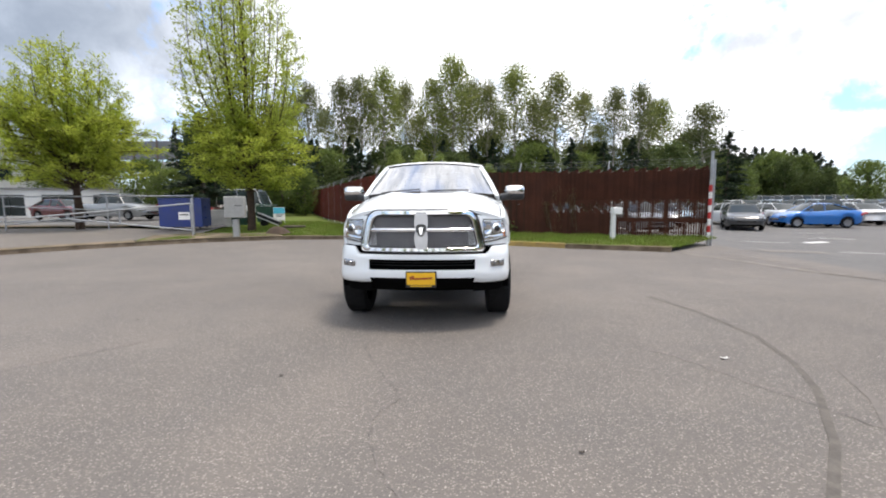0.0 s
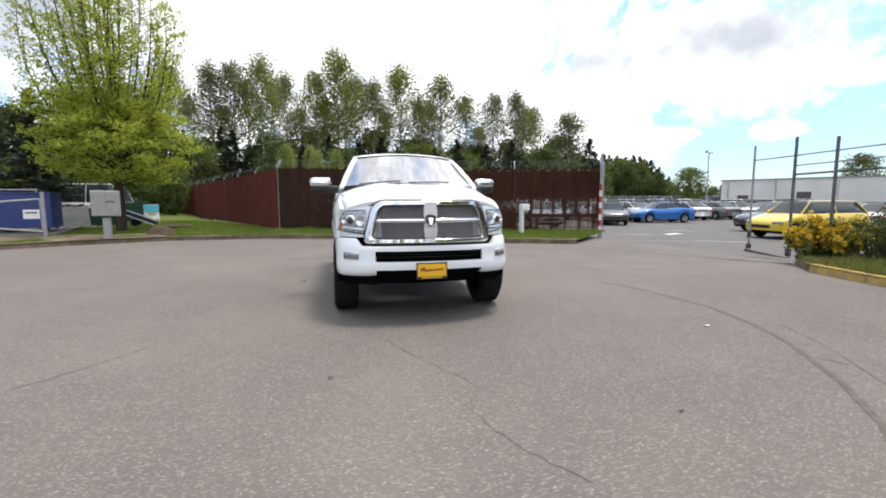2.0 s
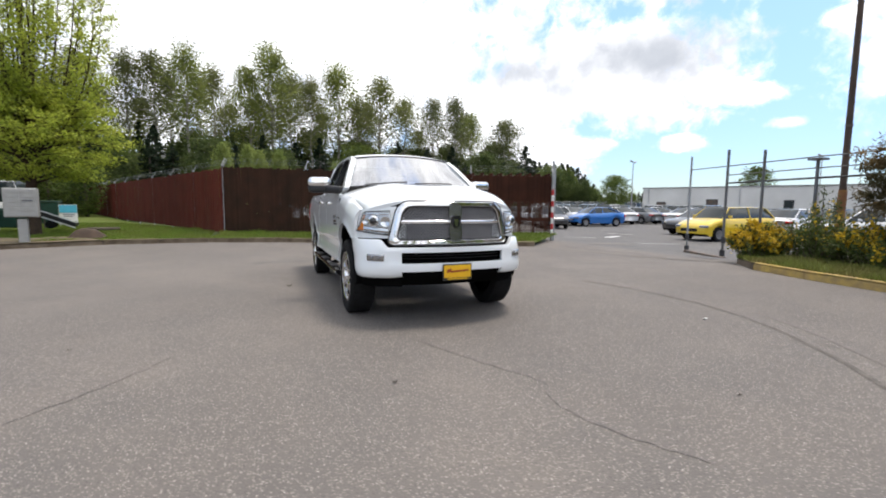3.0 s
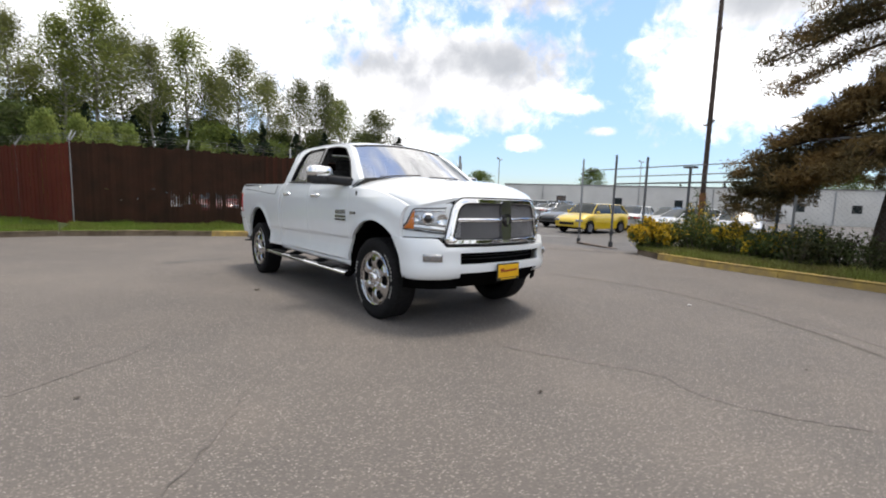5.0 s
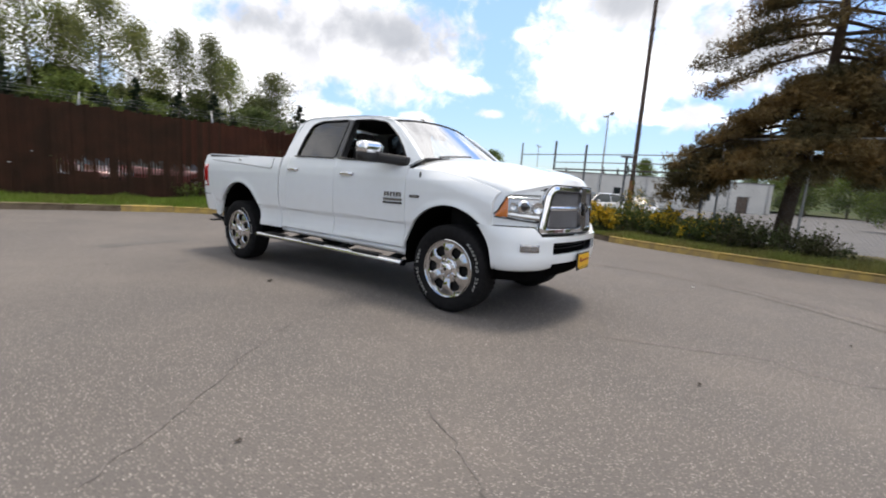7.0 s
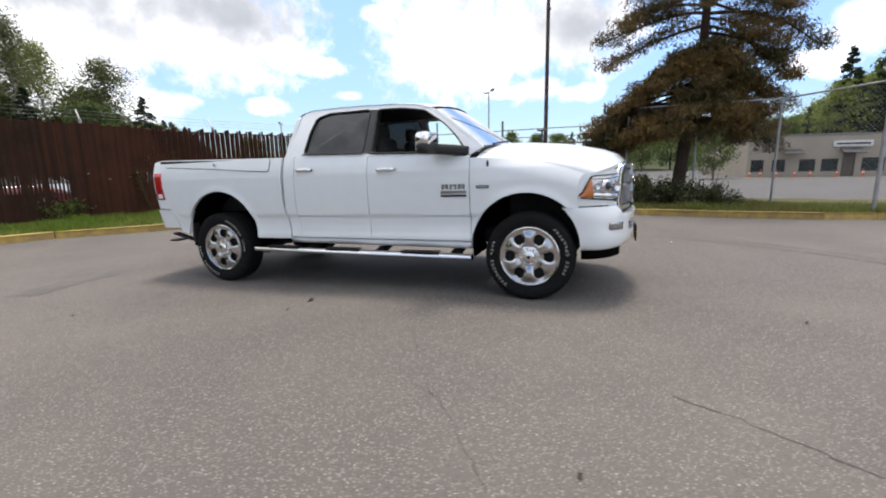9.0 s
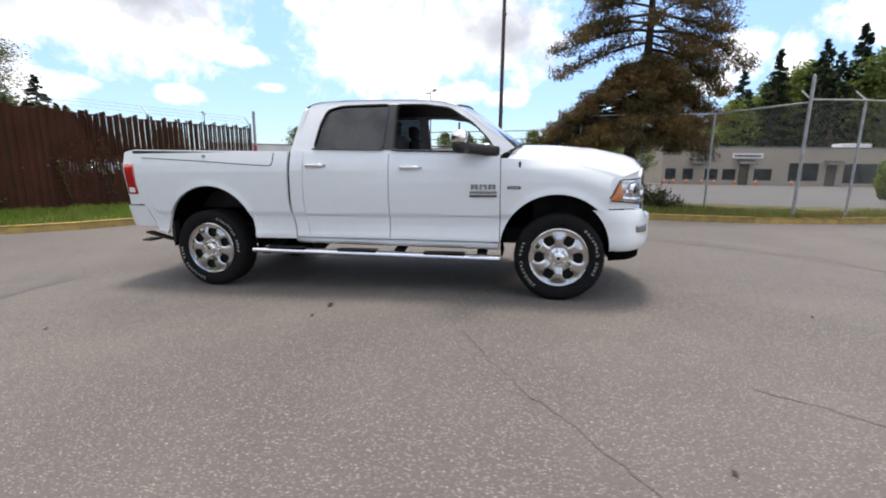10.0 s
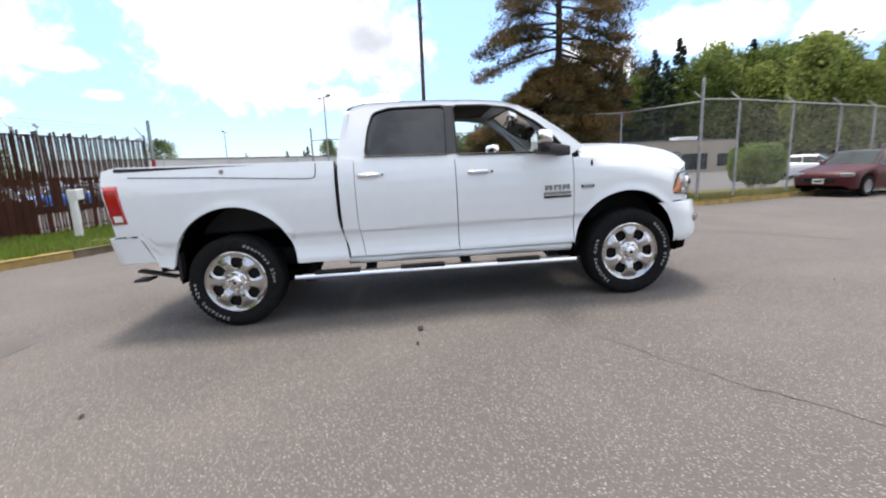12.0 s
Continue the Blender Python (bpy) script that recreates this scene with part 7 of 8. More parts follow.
sg = part("gate_sign", bm, M["sign_white"], tg, "small white gate sign")
bm = bmesh.new()
box(bm, (-0.30, -0.063, 0.77), (0.30, 0.004, 0.05))
part("sign_bar", bm, M["ink"], sg)
tg2 = on_ground(-21.5, 14.5, 0.2, "tube_gate", "second leaf of the grey tube gate", "gate", 5)
for a, b, nm in (((0, 0, 1.1), (5.2, 0, 0.85), "top_tube"), ((0, 0, 0.2), (5.2, 0, 0.75), "brace"), ((0, 0, -0.2), (0, 0, 1.6), "post"), ((-4.5, 0.6, 1.55), (9, -0.3, 1.55), "rail"), ((4.8, 0, -0.2), (4.8, 0, 1.6), "post"), ((-4.5, 0.6, -0.2), (-4.5, 0.6, 1.6), "post"),
                 ((-4.5, 0.6, 0.35), (4.8, 0, 0.35), "rail"), ((9, -0.3, -0.2), (9, -0.3, 1.6), "post")):
    bm = bmesh.new()
    tube(bm, a, b, 0.03, seg=8)
    part(nm, bm, M["galv"], tg2)

# blue dumpster
dp = on_ground(-12.9, 15.0, 0.22, "dumpster", "dark blue steel dumpster with a white notice", "dumpster", 14)
bm = bmesh.new()
box(bm, (0, 0, 0.72), (1.85, 1.3, 1.30), bevel=0.03)
part("body", bm, M["blue_steel"], dp)
bm = bmesh.new()
box(bm, (0, 0, 1.40), (1.90, 1.36, 0.05), bevel=0.02)
part("lid", bm, M["blue_steel"], dp)
bm = bmesh.new()
tube(bm, (0.92, -0.3, 0.5), (1.02, -0.3, 0.5), 0.05, seg=8)
tube(bm, (0.92, -0.3, 1.0), (1.02, -0.3, 1.0), 0.05, seg=8)
part("side_pocket", bm, M["blue_steel"], dp)
for x in (-0.75, 0.75):
    for y in (-0.5, 0.5):
        bm = bmesh.new()
        tube(bm, (x - 0.03, y, 0.04), (x + 0.03, y, 0.04), 0.06, seg=10)
        part("castor", bm, M["rubber"], dp)

# pale concrete wall of the yard, a van behind it
bm = bmesh.new()
box(bm, (0, 0, 0.40), (1.75, 0.20, 0.95), bevel=0.012)
yw = tagged(part("yard_wall", bm, M["yard_concrete"]), "low pale concrete yard wall beside the dumpster", "wall")
yw.matrix_basis = pose(-12.68, 17.4, 0.18, 0, 0, 28)
copy_thing(vans, pose(-16.6, 28.5, 0.24, 0, 0, 82)).scale = (0.85, 0.85, 0.85)

# cluster mailbox
mb = on_ground(-8.55, 11.42, 0.04, "cluster_mailbox", "grey metal cluster mailbox on a square pedestal", "mailbox", 14)
bm = bmesh.new()
box(bm, (0, 0, 0.36), (0.22, 0.22, 0.72), bevel=0.02)
part("pedestal", bm, M["mail_grey"], mb)
bm = bmesh.new()
box(bm, (0, 0, 1.19), (0.74, 0.42, 0.84), bevel=0.03)
cab_ = part("cabinet", bm, M["mail_grey"], mb)
for i in range(2):
    for j in range(6):
        bm = bmesh.new()
        box(bm, (-0.17 + 0.34 * i, -0.217, 0.865 + 0.13 * j), (0.315, 0.012, 0.112), bevel=0.004)
        d = part("letter_door", bm, M["mail_grey"], cab_)
bm = bmesh.new()
box(bm, (0.16, -0.228, 1.25), (0.24, 0.012, 0.028))
part("slot", bm, M["ink"], cab_)

# green wheeled bins behind the maple
gb = on_ground(-11.36, 20.27, 0.26, "wheeled_bin", "dark green wheeled bin on the lawn", "bin", 10, "green bins")
bm = bmesh.new()
box(bm, (0, 0, 0.50), (0.95, 0.75, 0.95), bevel=0.04, taper=1.12)
part("body", bm, M["green_plastic"], gb)
bm = bmesh.new()
box(bm, (0, 0, 1.02), (1.12, 0.92, 0.07), bevel=0.03)
part("lid", bm, M["green_plastic"], gb)
for x in (-0.4, 0.4):
    bm = bmesh.new()
    tube(bm, (x - 0.04, 0.36, 0.1), (x + 0.04, 0.36, 0.1), 0.1, seg=12)
    part("wheel", bm, M["rubber"], gb)
copy_thing(gb, pose(-11.2, 17.0, 0.24, 0, 0, -14)).scale = (0.8, 0.8, 0.72)

# folding sign, tilted cart bed, earth mound
ls = on_ground(-10.13, 19.16, 0.26, "folding_sign", "cyan and white folding sign standing on the lawn", "sign", 24)
for s_ in (-1, 1):
    bm = bmesh.new()
    box(bm, (0, s_ * 0.13, 0.52), (0.62, 0.02, 0.74), rot=Euler((radians(s_ * 12), 0, 0)).to_matrix(), bevel=0.004)
    board = part("board", bm, M["sign_white"], ls)
    if s_ < 0:
        bm = bmesh.new()
        box(bm, (0, -0.112, 0.70), (0.60, 0.006, 0.34), rot=Euler((radians(-12), 0, 0)).to_matrix())
        part("colour_band", bm, M["sign_cyan"], board, "cyan band")
        for k in range(2):
            bm = bmesh.new()
            box(bm, (0, -0.158 - 0.018 * k, 0.46 - 0.08 * k), (0.40 - 0.1 * k, 0.006, 0.03), rot=Euler((radians(-12), 0, 0)).to_matrix())
            part("text_bar", bm, M["ink"], board)
for x in (-0.29, 0.29):
    for s_ in (-1, 1):
        bm = bmesh.new()
        tube(bm, (x, s_ * 0.24, -0.02), (x, s_ * 0.19, 0.22), 0.014, seg=6)
        part("leg", bm, M["sign_white"], ls)
ct = on_ground(-9.57, 16.7, 0.22, "tilted_cart", "black cart bed with a pale rim tipped on the lawn", "cart", 12)
bm = bmesh.new()
box(bm, (0, 0, 0.36), (1.15, 0.7, 0.16), rot=Euler((0, radians(24), 0)).to_matrix(), bevel=0.02)
part("bed", bm, M["black_plastic"], ct)
for dz in (0.10, -0.09):
    bm = bmesh.new()
    box(bm, (dz * 0.4, -0.36, 0.36 + dz), (1.18, 0.03, 0.045), rot=Euler((0, radians(24), 0)).to_matrix(), bevel=0.008)
    part("rim", bm, M["sign_white"], ct)
for y in (-0.25, 0.25):
    bm = bmesh.new()
    tube(bm, (-0.25, y - 0.03, 0.16), (-0.25, y + 0.03, 0.16), 0.16, seg=14)
    part("wheel", bm, M["rubber"], ct)
bm = bmesh.new()
tube(bm, (-0.45, 0, 0.0), (-0.45, 0, 0.5), 0.03, seg=6)
part("leg", bm, M["rust"], ct)
bm = bmesh.new()
grid(bm, lambda u, v: (-7.44 + 0.5 * u, 12.7 + 0.35 * v, 0.0 + 0.30 * max(0, 1 - u * u - v * v) ** 0.7 + 0.05 * noise.noise((u * 4, v * 4, 1)) + 0.10), spaced(-1, 1, 16), spaced(-1, 1, 12))
tagged(part("earth_mound", bm, M["mound"], smooth=True), "small brown earth mound on the lawn edge", "mound")
lg = on_ground(-7.73, 15.25, 0.20, "fallen_log", "short dark log lying on the lawn", "log", 6)
bm = bmesh.new()
tube(bm, (-0.5, 0, 0.05), (0.5, 0.05, 0.06), 0.065, 0.05, seg=10)
part("log", bm, M["bark"], lg)


# ---- plants ----
def leaf_mesh(name, centres, size, material, rng_np, aspect=0.55, up=0.0, spread=None):
    """Many small bent leaves, each two triangles, at the given centres."""
    c = np.asarray(centres, dtype=float)
    n = len(c)
    a = rng_np.normal(size=(n, 3))
    a[:, 2] += up
    a /= np.linalg.norm(a, axis=1, keepdims=True)
    b = rng_np.normal(size=(n, 3))
    b = np.cross(a, b)
    b /= np.linalg.norm(b, axis=1, keepdims=True)
    s = size * rng_np.uniform(0.6, 1.4, size=(n, 1))
    v = np.empty((n, 4, 3))
    v[:, 0] = c - a * s
    v[:, 1] = c + b * s * aspect
    v[:, 2] = c + a * s
    v[:, 3] = c - b * s * aspect
    me = bpy.data.meshes.new(name)
    me.from_pydata(v.reshape(-1, 3).tolist(), [], np.arange(4 * n).reshape(-1, 4).tolist())
    me.materials.append(material)
    me.update()
    return me


def limb(bm, pts, r0, r1, seg=6):
    n = len(pts) - 1
    for i in range(n):
        tube(bm, pts[i], pts[i + 1], r0 + (r1 - r0) * i / n, r0 + (r1 - r0) * (i + 1) / n, seg=seg, caps=False)


def grow(bm, rng, p, d, length, r, depth, tips, droop=0.0, split=(3, 4), angle=(25, 50), shrink=0.62):
    """A branch that bends, then divides; tips gathers the places where leaves sit."""
    pts = [Vector(p)]
    d = Vector(d).normalized()
    for i in range(4):
        d = (d + Vector((rng.gauss(0, 0.10), rng.gauss(0, 0.10), rng.gauss(0, 0.06) - droop))).normalized()
        pts.append(pts[-1] + d * length / 4)
    limb(bm, pts, r, r * 0.55, 7 if r > 0.05 else 4)
    if depth == 0:
        tips += pts[1:]
        return
    tips.append(pts[-1])
    for k in range(rng.randint(*split)):
        a = radians(rng.uniform(*angle))
        ax = d.orthogonal().normalized()
        ax.rotate(Matrix.Rotation(rng.uniform(0, 6.28), 3, d))
        nd = d.copy()
        nd.rotate(Matrix.Rotation(a, 3, ax))
        at = pts[rng.randint(2, 4)]
        grow(bm, rng, at, nd, length * shrink * rng.uniform(0.8, 1.2), r * 0.5, depth - 1, tips, droop, split, angle, shrink)


def smooth01_np(t):
    t = np.clip(t, 0, 1)
    return t * t * (3 - 2 * t)


def tree(name, m, label, height, crown_low, radius, leaf, bark, count, size, seed, shape="cone", trunk_r=0.16, limbs=26, rise=0.9, spread=0.45, group="", layered=0.0, flat=0.8):
    """A tree: leader, limbs set round it all the way up, twigs, and leaves about the twigs."""
    t = thing(name, m, label, "tree", group)
    rng = random.Random(seed)
    rn = np.random.default_rng(seed)
    bm = bmesh.new()
    lead = [Vector((0, 0, -0.3))]
    for i in range(10):
        lead.append(Vector((rng.gauss(0, 0.03) * height * 0.12, rng.gauss(0, 0.03) * height * 0.12, height * 0.97 * (i + 1) / 10)))
    limb(bm, lead, trunk_r, 0.02, 10)
    tips = []
    for k in range(limbs):
        f = (k + rng.random()) / limbs
        f = f ** 1.25 if shape == "cone" else f ** 0.95
        z = crown_low + (height * 0.97 - crown_low) * f
        if shape == "cone":
            r = radius * (1 - f) ** 0.66 * (0.6 + 0.4 * smooth01(f / 0.10))
        elif shape == "round":
            r = radius * math.sqrt(max(0.03, 1 - (2 * f - 0.85) ** 2 * 0.9))
        else:
            r = radius * (math.sin(math.pi * (0.12 + 0.86 * f)) ** 0.8) * rng.uniform(0.6, 1.15)
        a = k * 2.399 + rng.uniform(-0.4, 0.4)
        i = min(9, int(z / (height * 0.97) * 10))
        p = lead[i].lerp(lead[i + 1], z / (height * 0.97) * 10 - i)
        d = Vector((math.cos(a), math.sin(a), rise * rng.uniform(0.8, 1.2) * (1 - layered + layered * (0.25 + 2.6 * f))))
        grow(bm, rng, p, d, max(0.3, r * 0.62), (0.028 + 0.012 * layered) * trunk_r / 0.16 * (1.3 - f), 1, tips, split=(3, 5), shrink=0.6)
    part("trunk", bm, bark, t, smooth=True)
    tp = np.array([list(v) for v in tips])
    pick = tp[rn.integers(0, len(tp), count)]
    pick = pick + np.clip(rn.normal(size=pick.shape), -1.45, 1.45) * spread * np.array([1, 1, flat])
    pick = pick[pick[:, 2] > crown_low * 0.8]
    if shape == "cone":
        pick = pick[rn.random(len(pick)) > 0.72 * smooth01_np(pick[:, 2] / height * 1.15)]
    o = new("crown", leaf_mesh("crown", pick, size, leaf, rn))
    o.parent = t
    return t


def maple_tree(m, label, height, radius, skirt, seed, count, airy, fan):
    """A maple with a short forked trunk, steep leaders, a dense low skirt of leaves and an airy top."""
    t = thing("maple_tree", m, label, "tree", "maples by the yard")
    rng = random.Random(seed)
    rn = np.random.default_rng(seed)
    bm = bmesh.new()
    limb(bm, [Vector((0, 0, -0.3)), Vector((0.02, 0.01, 0.8)), Vector((0, 0, 1.9))], 0.20, 0.15, 12)
    twigs = []          # start, end, how thickly it is set with leaves
    n = 27
    for k in range(n):
        a = k * 2.399 + rng.uniform(-0.3, 0.3)
        q = (k / (n - 1)) ** 0.6 if k else 0.0
        tall = height * (1 - 0.42 * q * q) * rng.uniform(0.93, 1.04)
        out = radius * fan * q
        z0 = 1.55 + 1.3 * rng.random()
        base = Vector((0, 0, z0))
        pts = []
        for i in range(10):
            u = i / 9
            r = out * (1 - (1 - u) ** 2.2) * (1 - 0.10 * u * u)
            pts.append(Vector((math.cos(a) * r + 0.05 * math.sin(5 * u + k), math.sin(a) * r + 0.05 * math.cos(4 * u + k), z0 + (tall - z0) * u)))
        limb(bm, pts, 0.042 if k else 0.11, 0.008, 6)
        for j in range(30):
            u = 0.14 + 0.86 * (j + rng.random()) / 30
            i = min(8, int(u * 9))
            p = pts[i].lerp(pts[i + 1], u * 9 - i)
            b = a + rng.gauss(0, 1.2)
            ln = (1.25 * (1 - u) + 0.55) * rng.uniform(0.55, 1.2)
            e = p + Vector((math.cos(b) * ln * 0.8, math.sin(b) * ln * 0.8, ln * rng.uniform(0.35, 0.95)))
            tube(bm, p, e, 0.012, 0.004, seg=3, caps=False)
            twigs.append((p, e, (1.0 if p.z < skirt else airy) * ln))
    for k in range(54):
        a = k * 2.399 + rng.uniform(-0.3, 0.3)
        f = (k + rng.random()) / 54
        z0 = 1.6 + (skirt - 1.6) * f
        ln = radius * rng.uniform(0.60, 1.0) * (0.72 + 0.8 * f * (1 - f))
        p = Vector((0, 0, z0))
        mid = p + Vector((math.cos(a) * ln * 0.5, math.sin(a) * ln * 0.5, ln * 0.20))
        e = p + Vector((math.cos(a) * ln, math.sin(a) * ln, ln * rng.uniform(0.12, 0.26)))
        limb(bm, [p, mid, e], 0.045, 0.010, 6)
        for j in range(13):
            u = 0.22 + 0.78 * (j + rng.random()) / 13
            c = p.lerp(mid, u / 0.5) if u < 0.5 else mid.lerp(e, (u - 0.5) * 2)
            b = a + rng.choice((-1, 1)) * rng.uniform(0.4, 1.2)
            l2 = rng.uniform(0.4, 0.95)
            g = c + Vector((math.cos(b) * l2, math.sin(b) * l2, rng.uniform(-0.12, 0.22)))
            tube(bm, c, g, 0.009, 0.004, seg=3, caps=False)
            twigs.append((c, g, 0.75 * l2))
    part("trunk", bm, M["bark_dark"], t, smooth=True)
    st = np.array([list(w[0]) for w in twigs])
    en = np.array([list(w[1]) for w in twigs])
    wt = np.array([w[2] for w in twigs])
    idx = rn.choice(len(wt), count, p=wt / wt.sum())
    u = rn.random((count, 1)) ** 0.7
    pts = st[idx] * (1 - u) + en[idx] * u + np.clip(rn.normal(size=(count, 3)), -1.6, 1.6) * np.array([0.11, 0.11, 0.09])
    o = new("crown", leaf_mesh("crown", pts, 0.050, L["maple"], rn))
    o.parent = t
    return t


maple_tree(pose(-9.7, 15.0, 0.25), "tall upright maple with fresh yellow-green leaves", 14.0, 3.35, 4.4, 4, 66000, 0.62, 0.85)
maple2 = maple_tree(pose(-18.8, 15.6, 0.3), "broad maple with bright green leaves in the yard", 8.9, 4.4, 5.0, 9, 76000, 1.0, 0.66)
copy_thing(maple2, pose(-27.5, 15.0, 0.3, 0, 0, 130))

# far cottonwoods behind the fence
E0 = (0.46, -5.5)


def far(az, dist):
    return (E0[0] + dist * math.sin(radians(az)), E0[1] + dist * math.cos(radians(az)))


def cottonwood(label, lo, wide, leaf, seed, count=6400):
    """A slender 20 m cottonwood: pale trunk, rising limbs, leaves in separate clumps, a pointed ragged top."""
    t = thing("cottonwood_tree", pose(0, 0, 0), label, "tree", "cottonwoods behind the fence")
    rng = random.Random(seed)
    rn = np.random.default_rng(seed)
    bm = bmesh.new()
    lead = [Vector((rng.gauss(0, 0.05) * i * 0.45, rng.gauss(0, 0.05) * i * 0.45, -0.3 + 19.9 * i / 10)) for i in range(11)]
    limb(bm, lead, 0.17, 0.025, 8)
    clumps = []
    for k in range(46):
        f = (k + rng.random()) / 46
        z = lo + (19.2 - lo) * f * 0.93
        r = wide * ((f / 0.30) ** 0.6 if f < 0.30 else ((1 - f) / 0.70) ** 0.95) * rng.uniform(0.50, 1.12) + 0.16
        a = k * 2.399 + rng.uniform(-0.5, 0.5)
        i = min(9, int((z + 0.3) / 19.9 * 10))
        p = lead[i].lerp(lead[i + 1], (z + 0.3) / 1.99 - i)
        end = p + Vector((math.cos(a) * r, math.sin(a) * r, r * rng.uniform(0.45, 0.90)))
        mid = p.lerp(end, 0.55) + Vector((0, 0, -0.06 * r))
        limb(bm, [p, mid, end], 0.05 * (1.25 - f), 0.012, 5)
        for u in (0.35, 0.6, 0.8, 1.0):
            if rng.random() < 0.82:
                q = p.lerp(mid, u / 0.55) if u < 0.55 else mid.lerp(end, (u - 0.55) / 0.45)
                clumps.append((*(q + Vector((rng.gauss(0, 0.22), rng.gauss(0, 0.22), rng.gauss(0, 0.2)))), rng.uniform(0.34, 0.74)))
    part("trunk", bm, M["bark_pale"], t, smooth=True)
    c = np.array(clumps)
    weight = c[:, 3] ** 2 * (0.30 + np.clip((c[:, 2] - lo) / (20.0 - lo), 0, 1))
    idx = rn.choice(len(c), count, p=weight / weight.sum())
    pts = c[idx, :3] + np.clip(rn.normal(size=(count, 3)), -1.7, 1.7) * c[idx, 3:] * np.array([0.85, 0.85, 0.95])
    o = new("crown", leaf_mesh("crown", pts, 0.105, leaf, rn))
    o.parent = t
    return t


cotton = []
for i, (lo, key) in enumerate(((8.2, "cottonwood"), (8.6, "cottonwood_dark"), (9.2, "cottonwood"), (8.4, "cottonwood_fresh"), (9.6, "cottonwood_dark"), (7.6, "cottonwood_fresh"))):
    cotton.append(cottonwood("slender cottonwood with pale trunk and %s leaves" % ("fresh green" if key.endswith("fresh") else "dark olive" if key.endswith("dark") else "sparse olive"), lo, 3.0, L[key], 31 + i))
# bearing, slope to the top, half width of the crown and which of the six shapes
ROW = [(-27.5, .20, 2.4, 1), (-23.6, .215, 2.2, 4), (-19.5, .266, 2.3, 1), (-15.4, .274, 2.4, 4), (-13.1, .285, 2.4, 1), (-10.2, .306, 2.6, 3), (-7.5, .276, 2.0, 2), (-4.0, .285, 2.4, 5), (-1.6, .333, 3.1, 3), (0.7, .282, 2.4, 0), (2.9, .274, 2.0, 2),
       (6.2, .306, 2.9, 3), (8.6, .235, 1.9, 4), (11.2, .286, 2.9, 0), (14.5, .243, 2.4, 2), (17.9, .246, 2.0, 1), (20.7, .243, 2.0, 4), (22.9, .213, 2.2, 5), (27.1, .196, 2.5, 1)]
for i, (az, te, r, kind) in enumerate(ROW):
    d = 65 + 2.5 * math.sin(i * 2.3)
    x, y = far(az, d)
    m = pose(x, y, -0.45, 0, 0, i * 77)
    seen_before = any(q[3] == kind for q in ROW[:i])
    o = copy_thing(cotton[kind], m) if seen_before else cotton[kind]
    o.matrix_basis = m
    k = (1.9 + te * d) / 20.0
    o.scale = (r / 2.05, r / 2.05, k)
# a second, staggered row behind
for i in [k for k in range(len(ROW) - 1) if k < 8 or k % 2 == 0]:
    az, te = (ROW[i][0] + ROW[i + 1][0]) / 2, (ROW[i][1] + ROW[i + 1][1]) / 2 * (0.80 + 0.10 * math.sin(i * 1.7))
    x, y = far(az, 72)
    o = copy_thing(cotton[(i * 5 + 2) % 6], pose(x, y, -0.45, 0, 0, i * 131))
    o.scale = (1.0, 1.0, (1.9 + te * 72) / 20.0)


def fir(name, label, height, radius, seed, count=5200):
    """A dark fir: drooping whorls of boughs, each a fan of needles."""
    t = thing(name, pose(0, 0, 0), label, "tree", "firs behind the car park")
    rng = random.Random(seed)
    rn = np.random.default_rng(seed)
    bm = bmesh.new()
    tube(bm, (0, 0, -0.3), (0, 0, height), height * 0.014, 0.01, seg=7)
    pts = []
    for k in range(90):
        f = (k + rng.random()) / 90
        z = height * (0.06 + 0.93 * f)
        r = radius * (1 - f) ** 0.85 * rng.uniform(0.65, 1.15) + 0.10
        a = rng.uniform(0, 6.28)
        end = Vector((math.cos(a) * r, math.sin(a) * r, z - 0.22 * r))
        tube(bm, (0, 0, z), end, 0.02, 0.006, seg=4, caps=False)
        for _ in range(max(6, int(count / 90 * (1.5 - f)))):
            u = rng.random() ** 0.6
            p = Vector((0, 0, z)).lerp(end, u)
            pts.append((p.x + rng.gauss(0, 0.10 * r), p.y + rng.gauss(0, 0.10 * r), p.z - abs(rng.gauss(0, 0.16))))
    part("trunk", bm, M["bark"], t)
    o = new("crown", leaf_mesh("crown", pts, height * 0.014, L["fir"], rn, 0.35, -0.3))
    o.parent = t
    return t


firs = [fir("fir_tree", "dark green fir with drooping boughs", 16.0, 3.0, 51), fir("fir_tree", "dark narrow fir with drooping boughs", 16.0, 2.2, 52)]
springs = [tree("broadleaf_tree", pose(0, 0, 0), "yellow-green spring broadleaf tree in the woods", 10.0, 1.0, 3.6, L["spring"], M["bark"], 5200, 0.17, 63, "spindle", 0.15, 36, 0.9, 0.55, "woods behind the place")]
greens = [tree("broadleaf_tree", pose(0, 0, 0), "mid-green broadleaf tree in the belt of woods", 10.0, 1.0, 3.8, L["green"], M["bark"], 5200, 0.17, 61, "round", 0.16, 34, 0.7, 0.6, "woods behind the place"),
          tree("broadleaf_tree", pose(0, 0, 0), "leafy green tree with an uneven crown", 10.0, 0.8, 3.2, L["green"], M["bark"], 4800, 0.16, 62, "spindle", 0.15, 34, 0.9, 0.55, "woods behind the place")]
